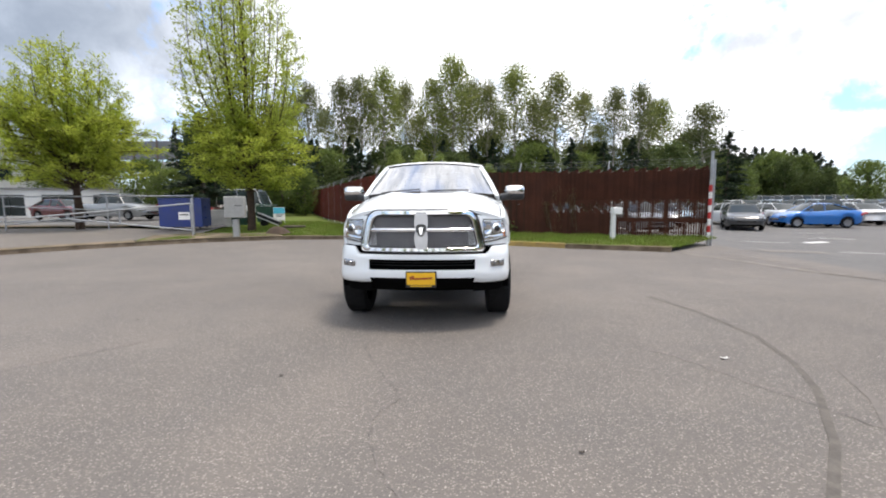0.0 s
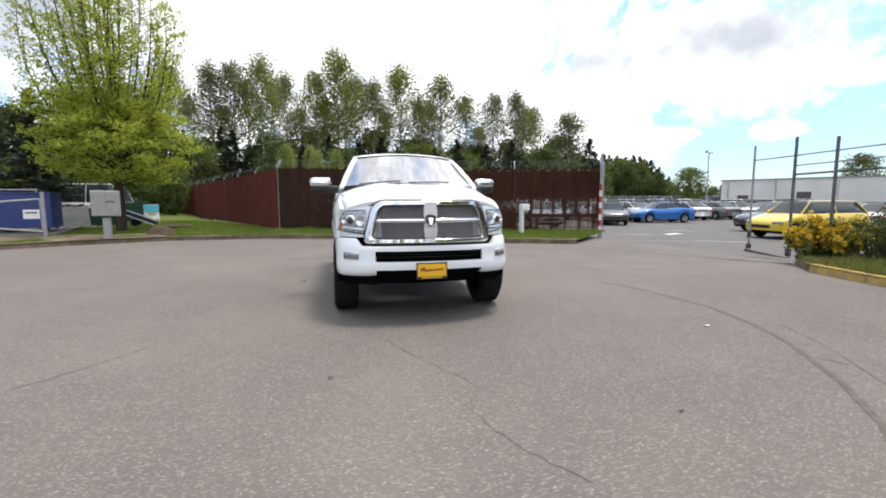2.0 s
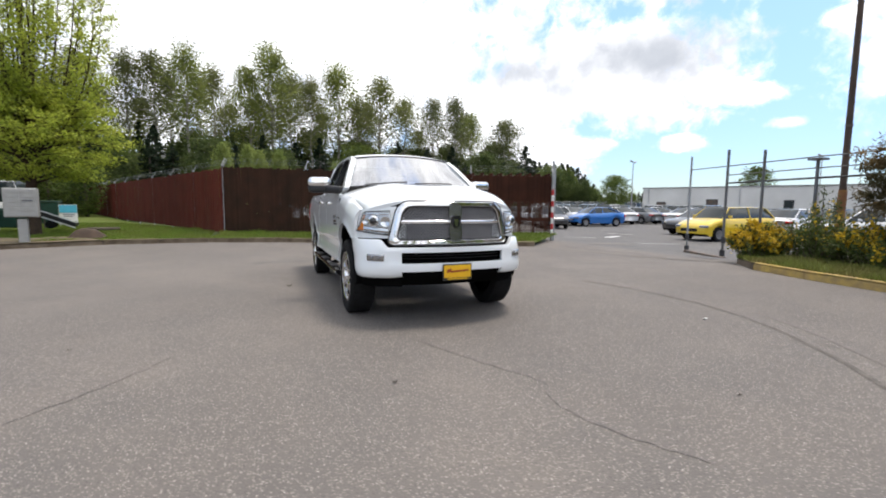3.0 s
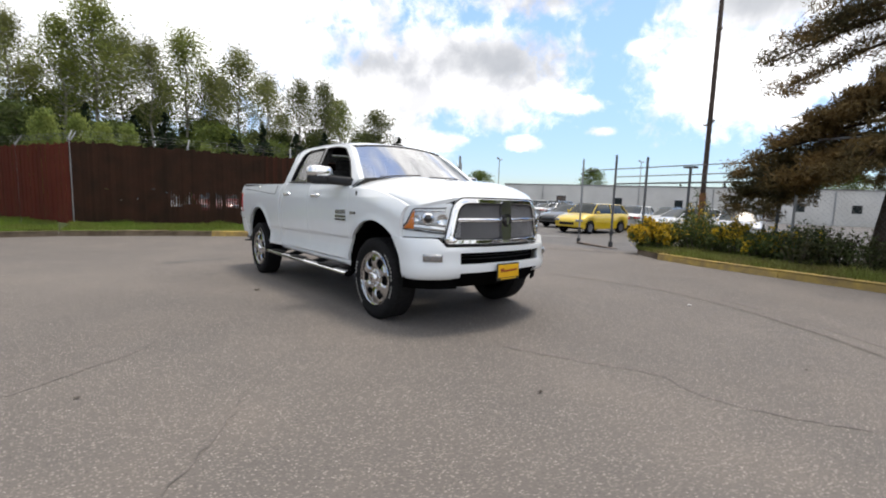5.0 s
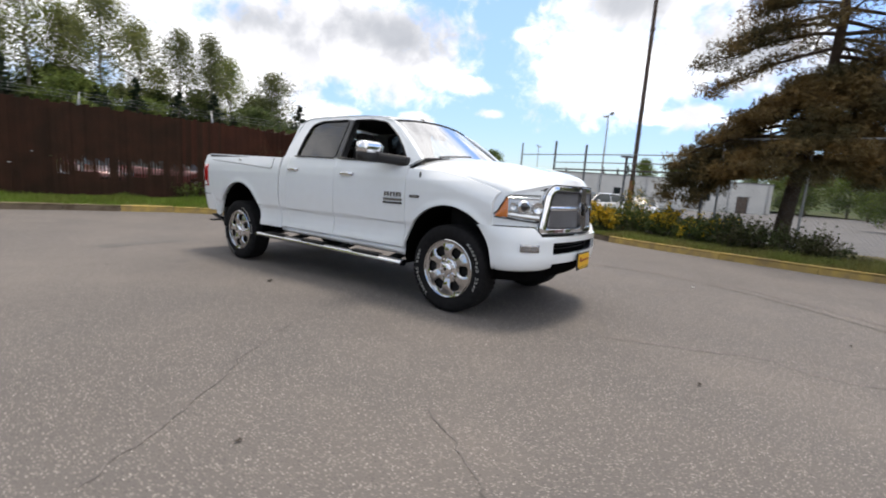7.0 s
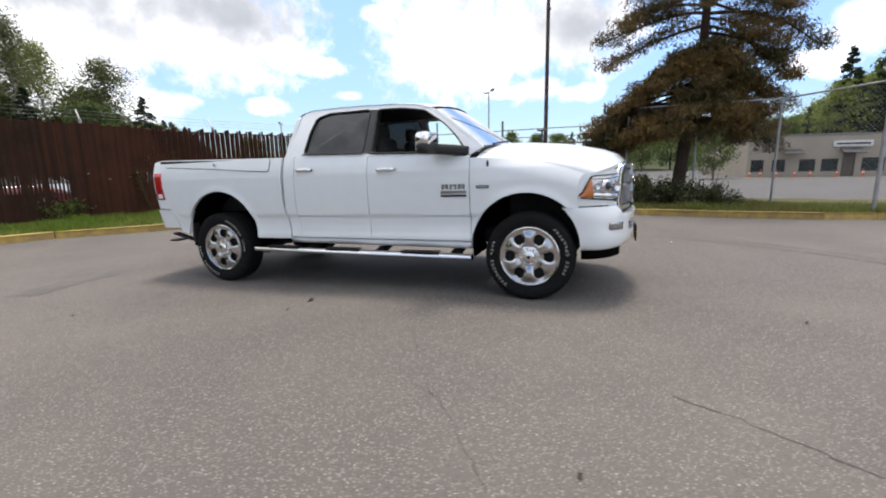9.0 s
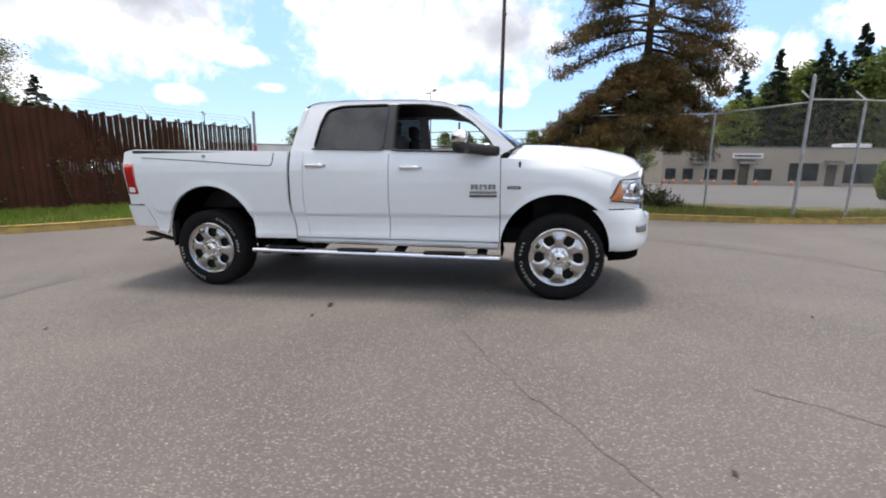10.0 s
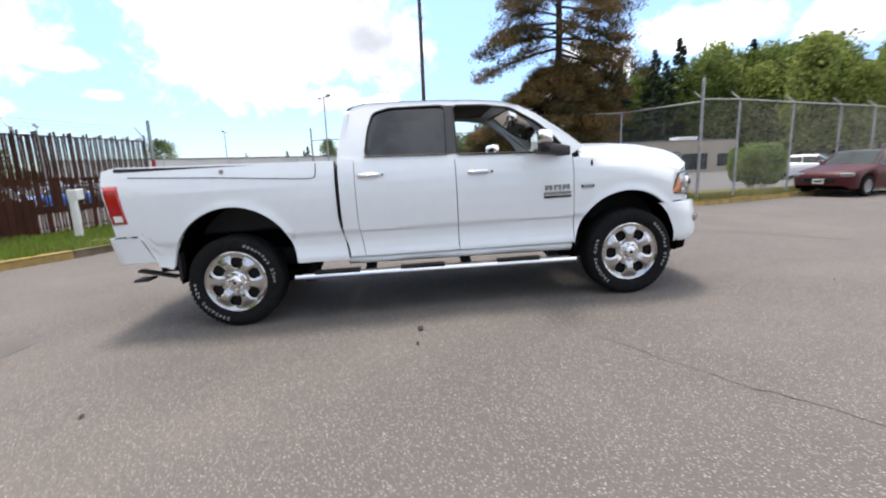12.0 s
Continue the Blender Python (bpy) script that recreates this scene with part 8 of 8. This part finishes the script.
groves = [tree("broadleaf_tree", pose(0, 0, 0), "dark olive broadleaf tree in the belt of woods", 10.0, 1.0, 3.8, L["grove"], M["bark"], 5200, 0.17, 64, "round", 0.16, 34, 0.7, 0.6, "woods behind the place"),
          tree("broadleaf_tree", pose(0, 0, 0), "dark leafy tree with an uneven crown", 10.0, 0.8, 3.3, L["grove"], M["bark"], 4800, 0.16, 65, "spindle", 0.15, 34, 0.9, 0.55, "woods behind the place")]
used = {}


def plant(kinds, i, x, y, z, h, h0, wide=1.0, yaw=0):
    proto = kinds[i % len(kinds)]
    m = pose(x, y, z, 0, 0, yaw)
    o = proto if proto.name not in used else copy_thing(proto, m)
    used[proto.name] = True
    o.matrix_basis = m
    o.scale = (h / h0 * wide, h / h0 * wide, h / h0)
    return o


rng = random.Random(77)
# understorey behind the slatted fence
for i, az in enumerate(spaced(-31, 29, 38)):
    d = rng.uniform(50, 60)
    x, y = far(az + rng.uniform(-0.8, 0.8), d)
    te = 0.108 + 0.022 * math.sin(i * 1.9) - 0.012 * smooth01((az - 5) / 25)
    if i % 5 < 3:
        plant(firs, i // 3, x, y, -0.45, 1.3 + (te + 0.025) * d, 16.0, 1.7, i * 50)
    else:
        plant(groves if i % 4 else greens, i, x, y, -0.45, 1.3 + te * d, 10.0, 1.25, i * 50)
for i, az in enumerate(spaced(-33, 28, 30)):
    d = rng.uniform(66, 76)
    x, y = far(az + rng.uniform(-0.8, 0.8), d)
    te = 0.135 + 0.025 * math.sin(i * 2.3) - 0.02 * smooth01(az / 12)
    plant(groves if i % 3 else firs, i, x, y, -0.45, 1.3 + te * d, 10.0 if i % 3 else 16.0, 1.2, i * 50)
# dark conifers left of the lawn and over the red fence
for i, (az, te, d, w) in enumerate(((-31.2, .19, 38, 1.9), (-30.0, .14, 42, 1.2), (-33.6, .165, 46, 1.0), (-24.5, .14, 56, 1.2), (-21.5, .15, 56, 1.2), (-18.5, .145, 54, 1.2), (-29.5, .13, 58, 1.2))):
    x, y = far(az, d)
    plant(firs, i, x, y, -0.3, 1.3 + te * d, 16.0, w, i * 61)
for i, (az, te, d) in enumerate(((-36.5, .085, 50), (-30.5, .085, 44), (-27.5, .09, 48), (-25.6, .075, 44), (-22.8, .085, 46), (-20.2, .08, 43), (-40, .08, 58), (-44, .09, 62), (-34.5, .07, 40), (-50, .15, 60), (-54, .16, 55))):
    x, y = far(az, d)
    plant(greens, i, x, y, -0.2, 1.3 + te * d, 10.0, 1.25, i * 37)
# saplings close behind the fence
for i, (x, y, h) in enumerate(((1.9, 22, 3.7), (-1.2, 24, 4.5), (-4.4, 26, 5.0), (-2.3, 22, 4.2), (-3.2, 30, 5.4))):
    plant(springs, i, x, y, -0.2, h, 10.0, 0.55, i * 80)
# far belt east of the car park: a dark line of firs, rounder trees before it
BELT = [(27, .112), (34, .108), (36.5, .094), (38, .076), (39.2, .055), (40.2, .036), (44, .034), (50, .03)]
for i, az in enumerate(spaced(27.5, 50, 52)):
    d = rng.uniform(128, 145)
    x, y = far(az + rng.uniform(-0.2, 0.2), d)
    plant(firs, i, x, y, -0.45, 1.3 + curve_at(BELT, az) * rng.uniform(0.82, 1.03) * d, 16.0, 2.0, i * 47)
for i, az in enumerate(spaced(28.5, 50, 26)):
    d = rng.uniform(116, 125)
    x, y = far(az + rng.uniform(-0.4, 0.4), d)
    plant(groves if i % 3 else greens, i, x, y, -0.45, 1.3 + curve_at(BELT, az) * rng.uniform(0.52, 0.86) * d, 10.0, 1.15, i * 47)
x, y = far(30.6, 62)
plant(greens, 0, x, y, -0.45, 5.6, 10.0, 1.15, 70)
# trees about the east side
for i, (x, y, h, k) in enumerate(((44, 45, 5.8, 0), (78, 16, 7.5, 0), (82, 8, 7, 0), (80, 0, 8.0, 0), (74, -6, 7.5, 0), (70, -12, 8, 0), (84, 25, 6.5, 1), (88, 34, 6.5, 1), (76, 20, 6, 1))):
    plant(greens if k == 0 else firs, i, x, y, -0.4, h, 10.0 if k == 0 else 16.0, 1.2, i * 31)

plant(greens, 0, 37.5, -9.0, -0.3, 4.6, 10.0, 1.1, 50)
plant(greens, 0, 59.5, 35.5, -0.4, 6.9, 10.0, 0.92, 20)
plant(firs, 0, 50.0, 52.0, -0.4, 6.4, 16.0, 0.8, 10)
for i, (x, y, h) in enumerate(((88, 6, 8), (92, -4, 9), (90, -12, 8.5), (86, -20, 9), (84, -28, 8), (95, 14, 8), (98, 24, 8), (80, -34, 8))):
    plant(greens if i % 3 else firs, i, x, y, -0.4, h, 10.0 if i % 3 else 16.0, 1.4, i * 41)
# unseen belt of trees added west and south of the turning circle to darken reflections
for i, az in enumerate(spaced(168, 300, 20)):
    d = rng.uniform(52, 66)
    x, y = far(az, d)
    plant(firs if i % 3 == 0 else greens, i, x, y, -0.1, rng.uniform(6, 9), 16.0 if i % 3 == 0 else 10.0, 1.2, i * 53)
# wooded hill behind the office
bm = bmesh.new()


def hill_z(x, y):
    return 15.0 * smooth01((x * 0.55 - y * 0.85 - 78) / 80) - 0.45


grid(bm, lambda x, y: (x, y, hill_z(x, y)), spaced(30, 260, 40), spaced(-260, 0, 40))
tagged(part("hill", bm, M["meadow"], smooth=True), "low wooded hill behind the office", "hill", kind="structure")
for i in range(120):
    az = rng.uniform(104, 158)
    d = rng.uniform(68, 120)
    x, y = -5.1 + d * math.sin(radians(az)), 2.1 + d * math.cos(radians(az))
    if x < 62 and y > -50:
        continue
    te = curve_at([(104, .06), (108, .085), (110, .097), (112.8, .118), (115.5, .15), (120, .182), (127, .198), (132, .186), (138, .178), (158, .17)], az) * rng.uniform(0.70, 1.02)
    z = hill_z(x, y)
    h = max(4.5, 1.3 + te * d - z)
    if i % 9 == 8:
        plant(firs, i, x, y, z, h * 1.0, 16.0, 1.1, i * 29)
    else:
        plant(springs if i % 5 < 2 else greens, i, x, y, z, h, 10.0, 0.95, i * 29)
for i, (az, te, d) in enumerate(((113.2, .176, 78), (115.9, .207, 84), (119.4, .212, 82), (121.9, .230, 86), (120.6, .19, 80), (128.5, .207, 95), (135.2, .195, 95))):
    x, y = -5.1 + d * math.sin(radians(az)), 2.1 + d * math.cos(radians(az))
    plant(firs, i, x, y, hill_z(x, y), 1.3 + te * d - hill_z(x, y), 16.0, 1.45, i * 40)


def pine_tree(m):
    """An old pine: a drooping skirt of shelves to the north, a bare stretch of trunk, then heavy boughs, the southern ones hanging low."""
    t = thing("pine_tree", m, "old spreading pine with rusty olive-green needles", "tree")
    rng = random.Random(14)
    rn = np.random.default_rng(14)
    bm = bmesh.new()
    lead = [Vector(p) for p in ((-0.30, 0.46, -0.3), (-0.14, 0.40, 0.7), (0.02, 0.30, 1.8), (0.10, 0.12, 3.0), (0.16, 0.0, 4.4), (0.2, -0.02, 5.6), (0.22, 0.0, 7.2), (0.25, 0.0, 9.2), (0.2, 0.0, 11.6))]
    limb(bm, lead, 0.20, 0.045, 12)
    pads = []

    def start(z):
        i = next(k for k in range(len(lead) - 1) if lead[k + 1].z >= z)
        return lead[i].lerp(lead[i + 1], (z - lead[i].z) / (lead[i + 1].z - lead[i].z))

    def bough(z0, end, sag, first, many, big, side=0.30):
        """A bent limb from the trunk to its end, flat clumps of needles along its outer part."""
        p, end = start(z0), Vector(end)
        reach = (end - p).length
        pts = []
        w = Vector((rng.gauss(0, 0.10), rng.gauss(0, 0.10), rng.gauss(0, 0.05))) * reach
        for k in range(8):
            u = k / 7
            pts.append(p.lerp(end, u) + (w + Vector((0, 0, sag * reach))) * (4 * u * (1 - u)) * 0.5)
        limb(bm, pts, 0.018 + 0.012 * reach, 0.012, 6)
        across = Vector((-(end - p).y, (end - p).x, 0)).normalized()
        for k in range(first, 8):
            for _ in range(many):
                c = pts[k] + across * rng.gauss(0, side) * (0.35 + 0.65 * k / 7) + Vector((0, 0, rng.gauss(0.03, 0.08)))
                tube(bm, pts[max(0, k - 1)], c, 0.013, 0.005, seg=4, caps=False)
                pads.append((c, rng.uniform(0.30, 0.56) * big))

    # skirt: stepped shelves, long to the north, short to the south
    for tier, (z0, north, other, z1, many) in enumerate(((4.3, 0.75, 0.6, 4.05, 6), (4.0, 1.35, 0.95, 3.62, 8), (3.6, 1.95, 1.25, 3.05, 9), (3.2, 2.55, 1.5, 2.55, 10), (2.8, 3.0, 1.6, 2.15, 10), (2.4, 2.7, 1.5, 1.75, 8))):
        for k in range(many):
            a = (k + rng.uniform(-0.35, 0.35)) / many * math.tau + tier * 0.55
            n = max(0.0, math.sin(a)) ** 0.8
            r = (other + (north - other) * n) * rng.uniform(0.84, 1.08)
            p = start(z0)
            bough(z0, (p.x + math.cos(a) * r, p.y + math.sin(a) * r, z1 + rng.uniform(-0.12, 0.12) + 0.15 * (1 - n)), 0.20, 4, 2, 0.92, 0.22)
    # long low boughs drooping to the shrubs
    for x, y, z in ((-0.3, 3.05, 2.0), (0.5, 2.9, 1.65), (-0.6, 2.5, 1.15), (0.2, 2.55, 0.95), (-1.1, 2.2, 1.7), (0.9, 2.3, 1.35), (-0.2, 3.2, 1.45), (-0.8, 2.9, 1.7), (0.3, 3.25, 1.15), (-1.3, 1.6, 1.9), (-0.5, 1.9, 1.6)):
        bough(2.7, (x, y, z), 0.16, 3, 2, 0.9, 0.30)
    # northern upper boughs, their tips hanging
    for x, y, z, z0 in ((-0.4, 2.75, 4.65, 5.3), (0.3, 2.55, 4.15, 5.0), (-0.9, 2.2, 4.95, 5.5), (0.6, 2.1, 5.35, 5.8), (-0.3, 1.8, 5.8, 6.0), (-0.8, 1.4, 6.3, 6.4), (0.5, 1.6, 6.6, 6.6)):
        bough(z0, (x, y, z), 0.16, 3, 3, 1.0, 0.26)
    # southern mass, hanging from high up down to the fence
    for x, y, z, z0 in ((0.3, -2.1, 5.6, 6.3), (-0.5, -1.9, 5.0, 5.9), (0.6, -2.2, 4.5, 5.6), (-0.2, -2.55, 4.15, 5.3), (0.3, -1.9, 3.9, 5.0), (-0.4, -2.0, 3.4, 4.8), (0.5, -1.6, 3.1, 4.4), (0.1, -2.05, 2.7, 4.0), (0.3, -1.95, 2.1, 3.6),
                        (-0.3, -1.8, 1.65, 3.3), (0.8, -1.2, 2.5, 3.6), (-0.9, -1.3, 4.3, 5.2), (-1.0, -0.9, 3.5, 4.6), (0.2, -2.3, 6.2, 6.8), (-0.7, -1.5, 5.9, 6.5)):
        bough(z0, (x, y, z), 0.14, 3, 3, 1.0, 0.24)
    # towards and away from the drive
    for x, y, z, z0 in ((-1.8, 0.3, 5.2, 5.4), (-1.6, -0.5, 5.6, 5.6), (1.8, 0.4, 5.3, 5.5), (1.9, -0.6, 4.8, 5.2), (-1.5, 0.8, 6.0, 6.2)):
        bough(z0, (x, y, z), 0.12, 5, 2, 0.85, 0.22)
    for k in range(17):
        f = k / 16
        a = k * 2.399 + 1.0
        r = (2.45 - 1.2 * f) * rng.uniform(0.6, 1.05)
        p = start(6.8 + 4.5 * f)
        bough(p.z, (p.x + math.cos(a) * r, p.y + math.sin(a) * r, p.z + 0.05 - 0.12 * r + 0.3 * f), 0.08, 5, 2, 0.95, 0.26)
    part("trunk", bm, M["bark_dark"], t, smooth=True)
    c = np.array([list(q[0]) for q in pads])
    r = np.array([q[1] for q in pads])
    idx = np.repeat(np.arange(len(pads)), np.where(c[:, 2] > 4.2, 128, 215))
    g = np.clip(rn.normal(size=(len(idx), 3)), -1.5, 1.5) * np.array([0.46, 0.46, 0.20])
    pts = c[idx] + g * r[idx][:, None]
    o = new("crown", leaf_mesh("crown", pts, 0.066, L["pine"], rn, 0.17, 0.3))
    o.parent = t
    return t


pine_tree(pose(10.0, -3.1, 0.1))


# ---- shrubs, hedge, grass ----
def shrub(name, x, y, z, rx, ry, h, label, stems, leaves, size, leaf, flower=0, seed=1, low=0.1, category="shrub", fsize=0.026):
    t = thing(name, pose(x, y, z), label, category)
    rng = random.Random(seed)
    rn = np.random.default_rng(seed)
    bm = bmesh.new()
    pts, tops = [], []
    for k in range(stems):
        a, u = rng.uniform(0, 6.28), math.sqrt(rng.random())
        end = Vector((math.cos(a) * rx * u, math.sin(a) * ry * u, h * (0.45 + 0.55 * (1 - u * u)) * rng.uniform(0.75, 1.15)))
        root = Vector((end.x * 0.45, end.y * 0.45, -0.05))
        mid = root.lerp(end, 0.5) + Vector((rng.gauss(0, 0.05), rng.gauss(0, 0.05), 0.05))
        limb(bm, [root, mid, end], 0.008, 0.003, 4)
        for _ in range(int(leaves / stems)):
            q = rng.random() ** 0.7
            p = (root.lerp(mid, q * 2) if q < 0.5 else mid.lerp(end, q * 2 - 1))
            p = p + Vector((rng.gauss(0, 0.06), rng.gauss(0, 0.06), rng.gauss(0, 0.06)))
            if p.z > low * rng.random():
                pts.append(tuple(p))
        for _ in range(int(2.5 * flower / stems) if k % 5 < 2 else 0):
            q = 0.45 + 0.55 * rng.random()
            p = mid.lerp(end, q * 2 - 1) if q > 0.5 else mid
            tops.append(tuple(p + Vector((rng.gauss(0, 0.045), rng.gauss(0, 0.045), rng.gauss(0.02, 0.05)))))
    part("stem", bm, M["bark"], t)
    o = new("foliage", leaf_mesh("foliage", pts, size, leaf, rn, 0.4, 0.5))
    o.parent = t
    if tops:
        o = new("blossom", leaf_mesh("blossom", tops, fsize, L["broom_flower"], rn, 0.8))
        o.parent = t
    return t


for i, (x, y, rx, ry, h, fl) in enumerate(((8.5, 1.55, 0.55, 0.60, 0.82, 5600), (9.0, 0.75, 0.7, 0.8, 0.98, 160), (9.2, -0.1, 0.7, 0.8, 0.80, 1700), (8.8, -0.9, 0.6, 0.7, 0.72, 500), (9.7, 0.9, 0.45, 0.45, 1.60, 120), (9.4, -1.5, 0.6, 0.6, 0.85, 200))):
    shrub("broom_bush", x, y, 0.13, rx, ry, h, "wild broom bush with yellow blossom" if fl > 1500 else "green broom bush with a few yellow blossoms", 70 if h < 1.5 else 26, 4600 if h < 1.5 else 1500, 0.035, L["broom_green"], int(fl * 1.1), 100 + i, fsize=0.034)
for i in range(4):
    y = -1.6 - 0.62 * i
    shrub("ground_shrub", 8.35 + 0.25 * math.sin(i * 2.1), y, 0.14, 0.65, 0.55, 0.70 - 0.02 * i + 0.08 * math.sin(i * 1.3), "low dark green and brown ground shrub on the verge", 40, 1500, 0.040, L["salal"], 0, 140 + i)
hedge = thing("hedge_bush", pose(14.0, -13.7, 0.0), "rounded clipped green bush behind the chain-link fence", "bush")
bm = bmesh.new()
for k in range(14):
    limb(bm, [(0.3 * math.cos(k), 0.3 * math.sin(k), -0.1), (0.7 * math.cos(k), 0.7 * math.sin(k), 0.7), (0.9 * math.cos(k), 0.9 * math.sin(k), 1.4)], 0.02, 0.008, 5)
part("stem", bm, M["bark"], hedge)
rn = np.random.default_rng(170)
q = rn.uniform(-1, 1, size=(60000, 3))
size = (np.abs(q) ** 2.5).sum(axis=1)
lump = 0.20 * np.sin(q[:, 0] * 7 + q[:, 1] * 5) + 0.10 * np.sin(q[:, 2] * 9 - q[:, 0] * 6)
q = q[(size < 1 + lump) & (size > 0.35)]
o = new("foliage", leaf_mesh("foliage", q * np.array([1.08, 1.08, 0.93]) + np.array([0, 0, 0.98]), 0.055, L["hedge"], rn, 0.45, 0.3))
o.parent = hedge
for i, (x, y, w, h) in enumerate(((4.75, 11.18, 0.75, 2.3), (4.0, 11.45, 0.65, 1.9))):
    shrub("dead_vine", x, y - 0.09, 0.2, w, 0.06, h, "tangle of dead brown vine on the slatted fence", 12, 2000, 0.032, L["dead"], 0, 180 + i, category="vine")
shrub("fence_weed", 2.0, 12.0, 0.2, 0.8, 0.25, 0.5, "green weeds at the foot of the fence", 20, 600, 0.04, L["green"], 0, 191, category="weed")


def grass(name, inner, outer, count, tall, label, z0, z1, bias=1.0, seed=1, leaf="grass"):
    """Blades over a strip of ground, thickest near the kerb."""
    rn = np.random.default_rng(seed)
    v, f = [], []
    n = len(inner) - 1
    for k in range(count):
        u = rn.random() * n
        i = min(int(u), n - 1)
        a = Vector(inner[i]).lerp(Vector(inner[i + 1]), u - i)
        b = Vector(outer[i]).lerp(Vector(outer[i + 1]), u - i)
        t = rn.random() ** bias
        p = a.lerp(b, 0.03 + 0.97 * t)
        clump = 0.5 + 0.9 * max(0.0, 0.5 + noise.noise((p.x * 1.3, p.y * 1.3, 5)))
        h = tall * clump * rn.uniform(0.5, 1.3)
        z = road_z(a.x, a.y) + z0 + (z1 - z0) * smooth01(t) - 0.02
        ang, w = rn.random() * 6.28, 0.006 + 0.006 * rn.random()
        c, s = math.cos(ang), math.sin(ang)
        lx, ly = rn.normal() * h * 0.35, rn.normal() * h * 0.35
        k0 = len(v)
        v += [(p.x - c * w, p.y - s * w, z), (p.x + c * w, p.y + s * w, z), (p.x + lx, p.y + ly, z + h)]
        f.append((k0, k0 + 1, k0 + 2))
    ob = new(name, mesh_of(name, v, f, L[leaf]))
    return tagged(ob, label, "grass", kind="stuff")


grass("verge_grass", KERB_N[5:], [(-3.5, 13.8), (-1.2, 13.0), (1.2, 12.2), (3.0, 11.6), (5.0, 11.0), (7.0, 10.3), (8.9, 9.6)], 26000, 0.12, "rough green grass along the fence", 0.14, 0.24, 1.0, 3)
grass("lawn_grass", KERB_N[2:6], [(-16, 24), (-12, 24), (-9.5, 24), (-3.9, 15.5)], 60000, 0.08, "short green lawn round the maple", 0.14, 0.24, 1.6, 4)
grass("east_verge_grass", KERB_E[:8], [(9.3, 2.4), (9.6, 0.5), (9.6, -1.5), (9.4, -3.8), (9.2, -5.4), (8.9, -7.2), (9.4, -9.9), (10.6, -13.5)], 30000, 0.13, "weedy grass along the yellow kerb", 0.14, 0.12, 1.3, 5, "weed")
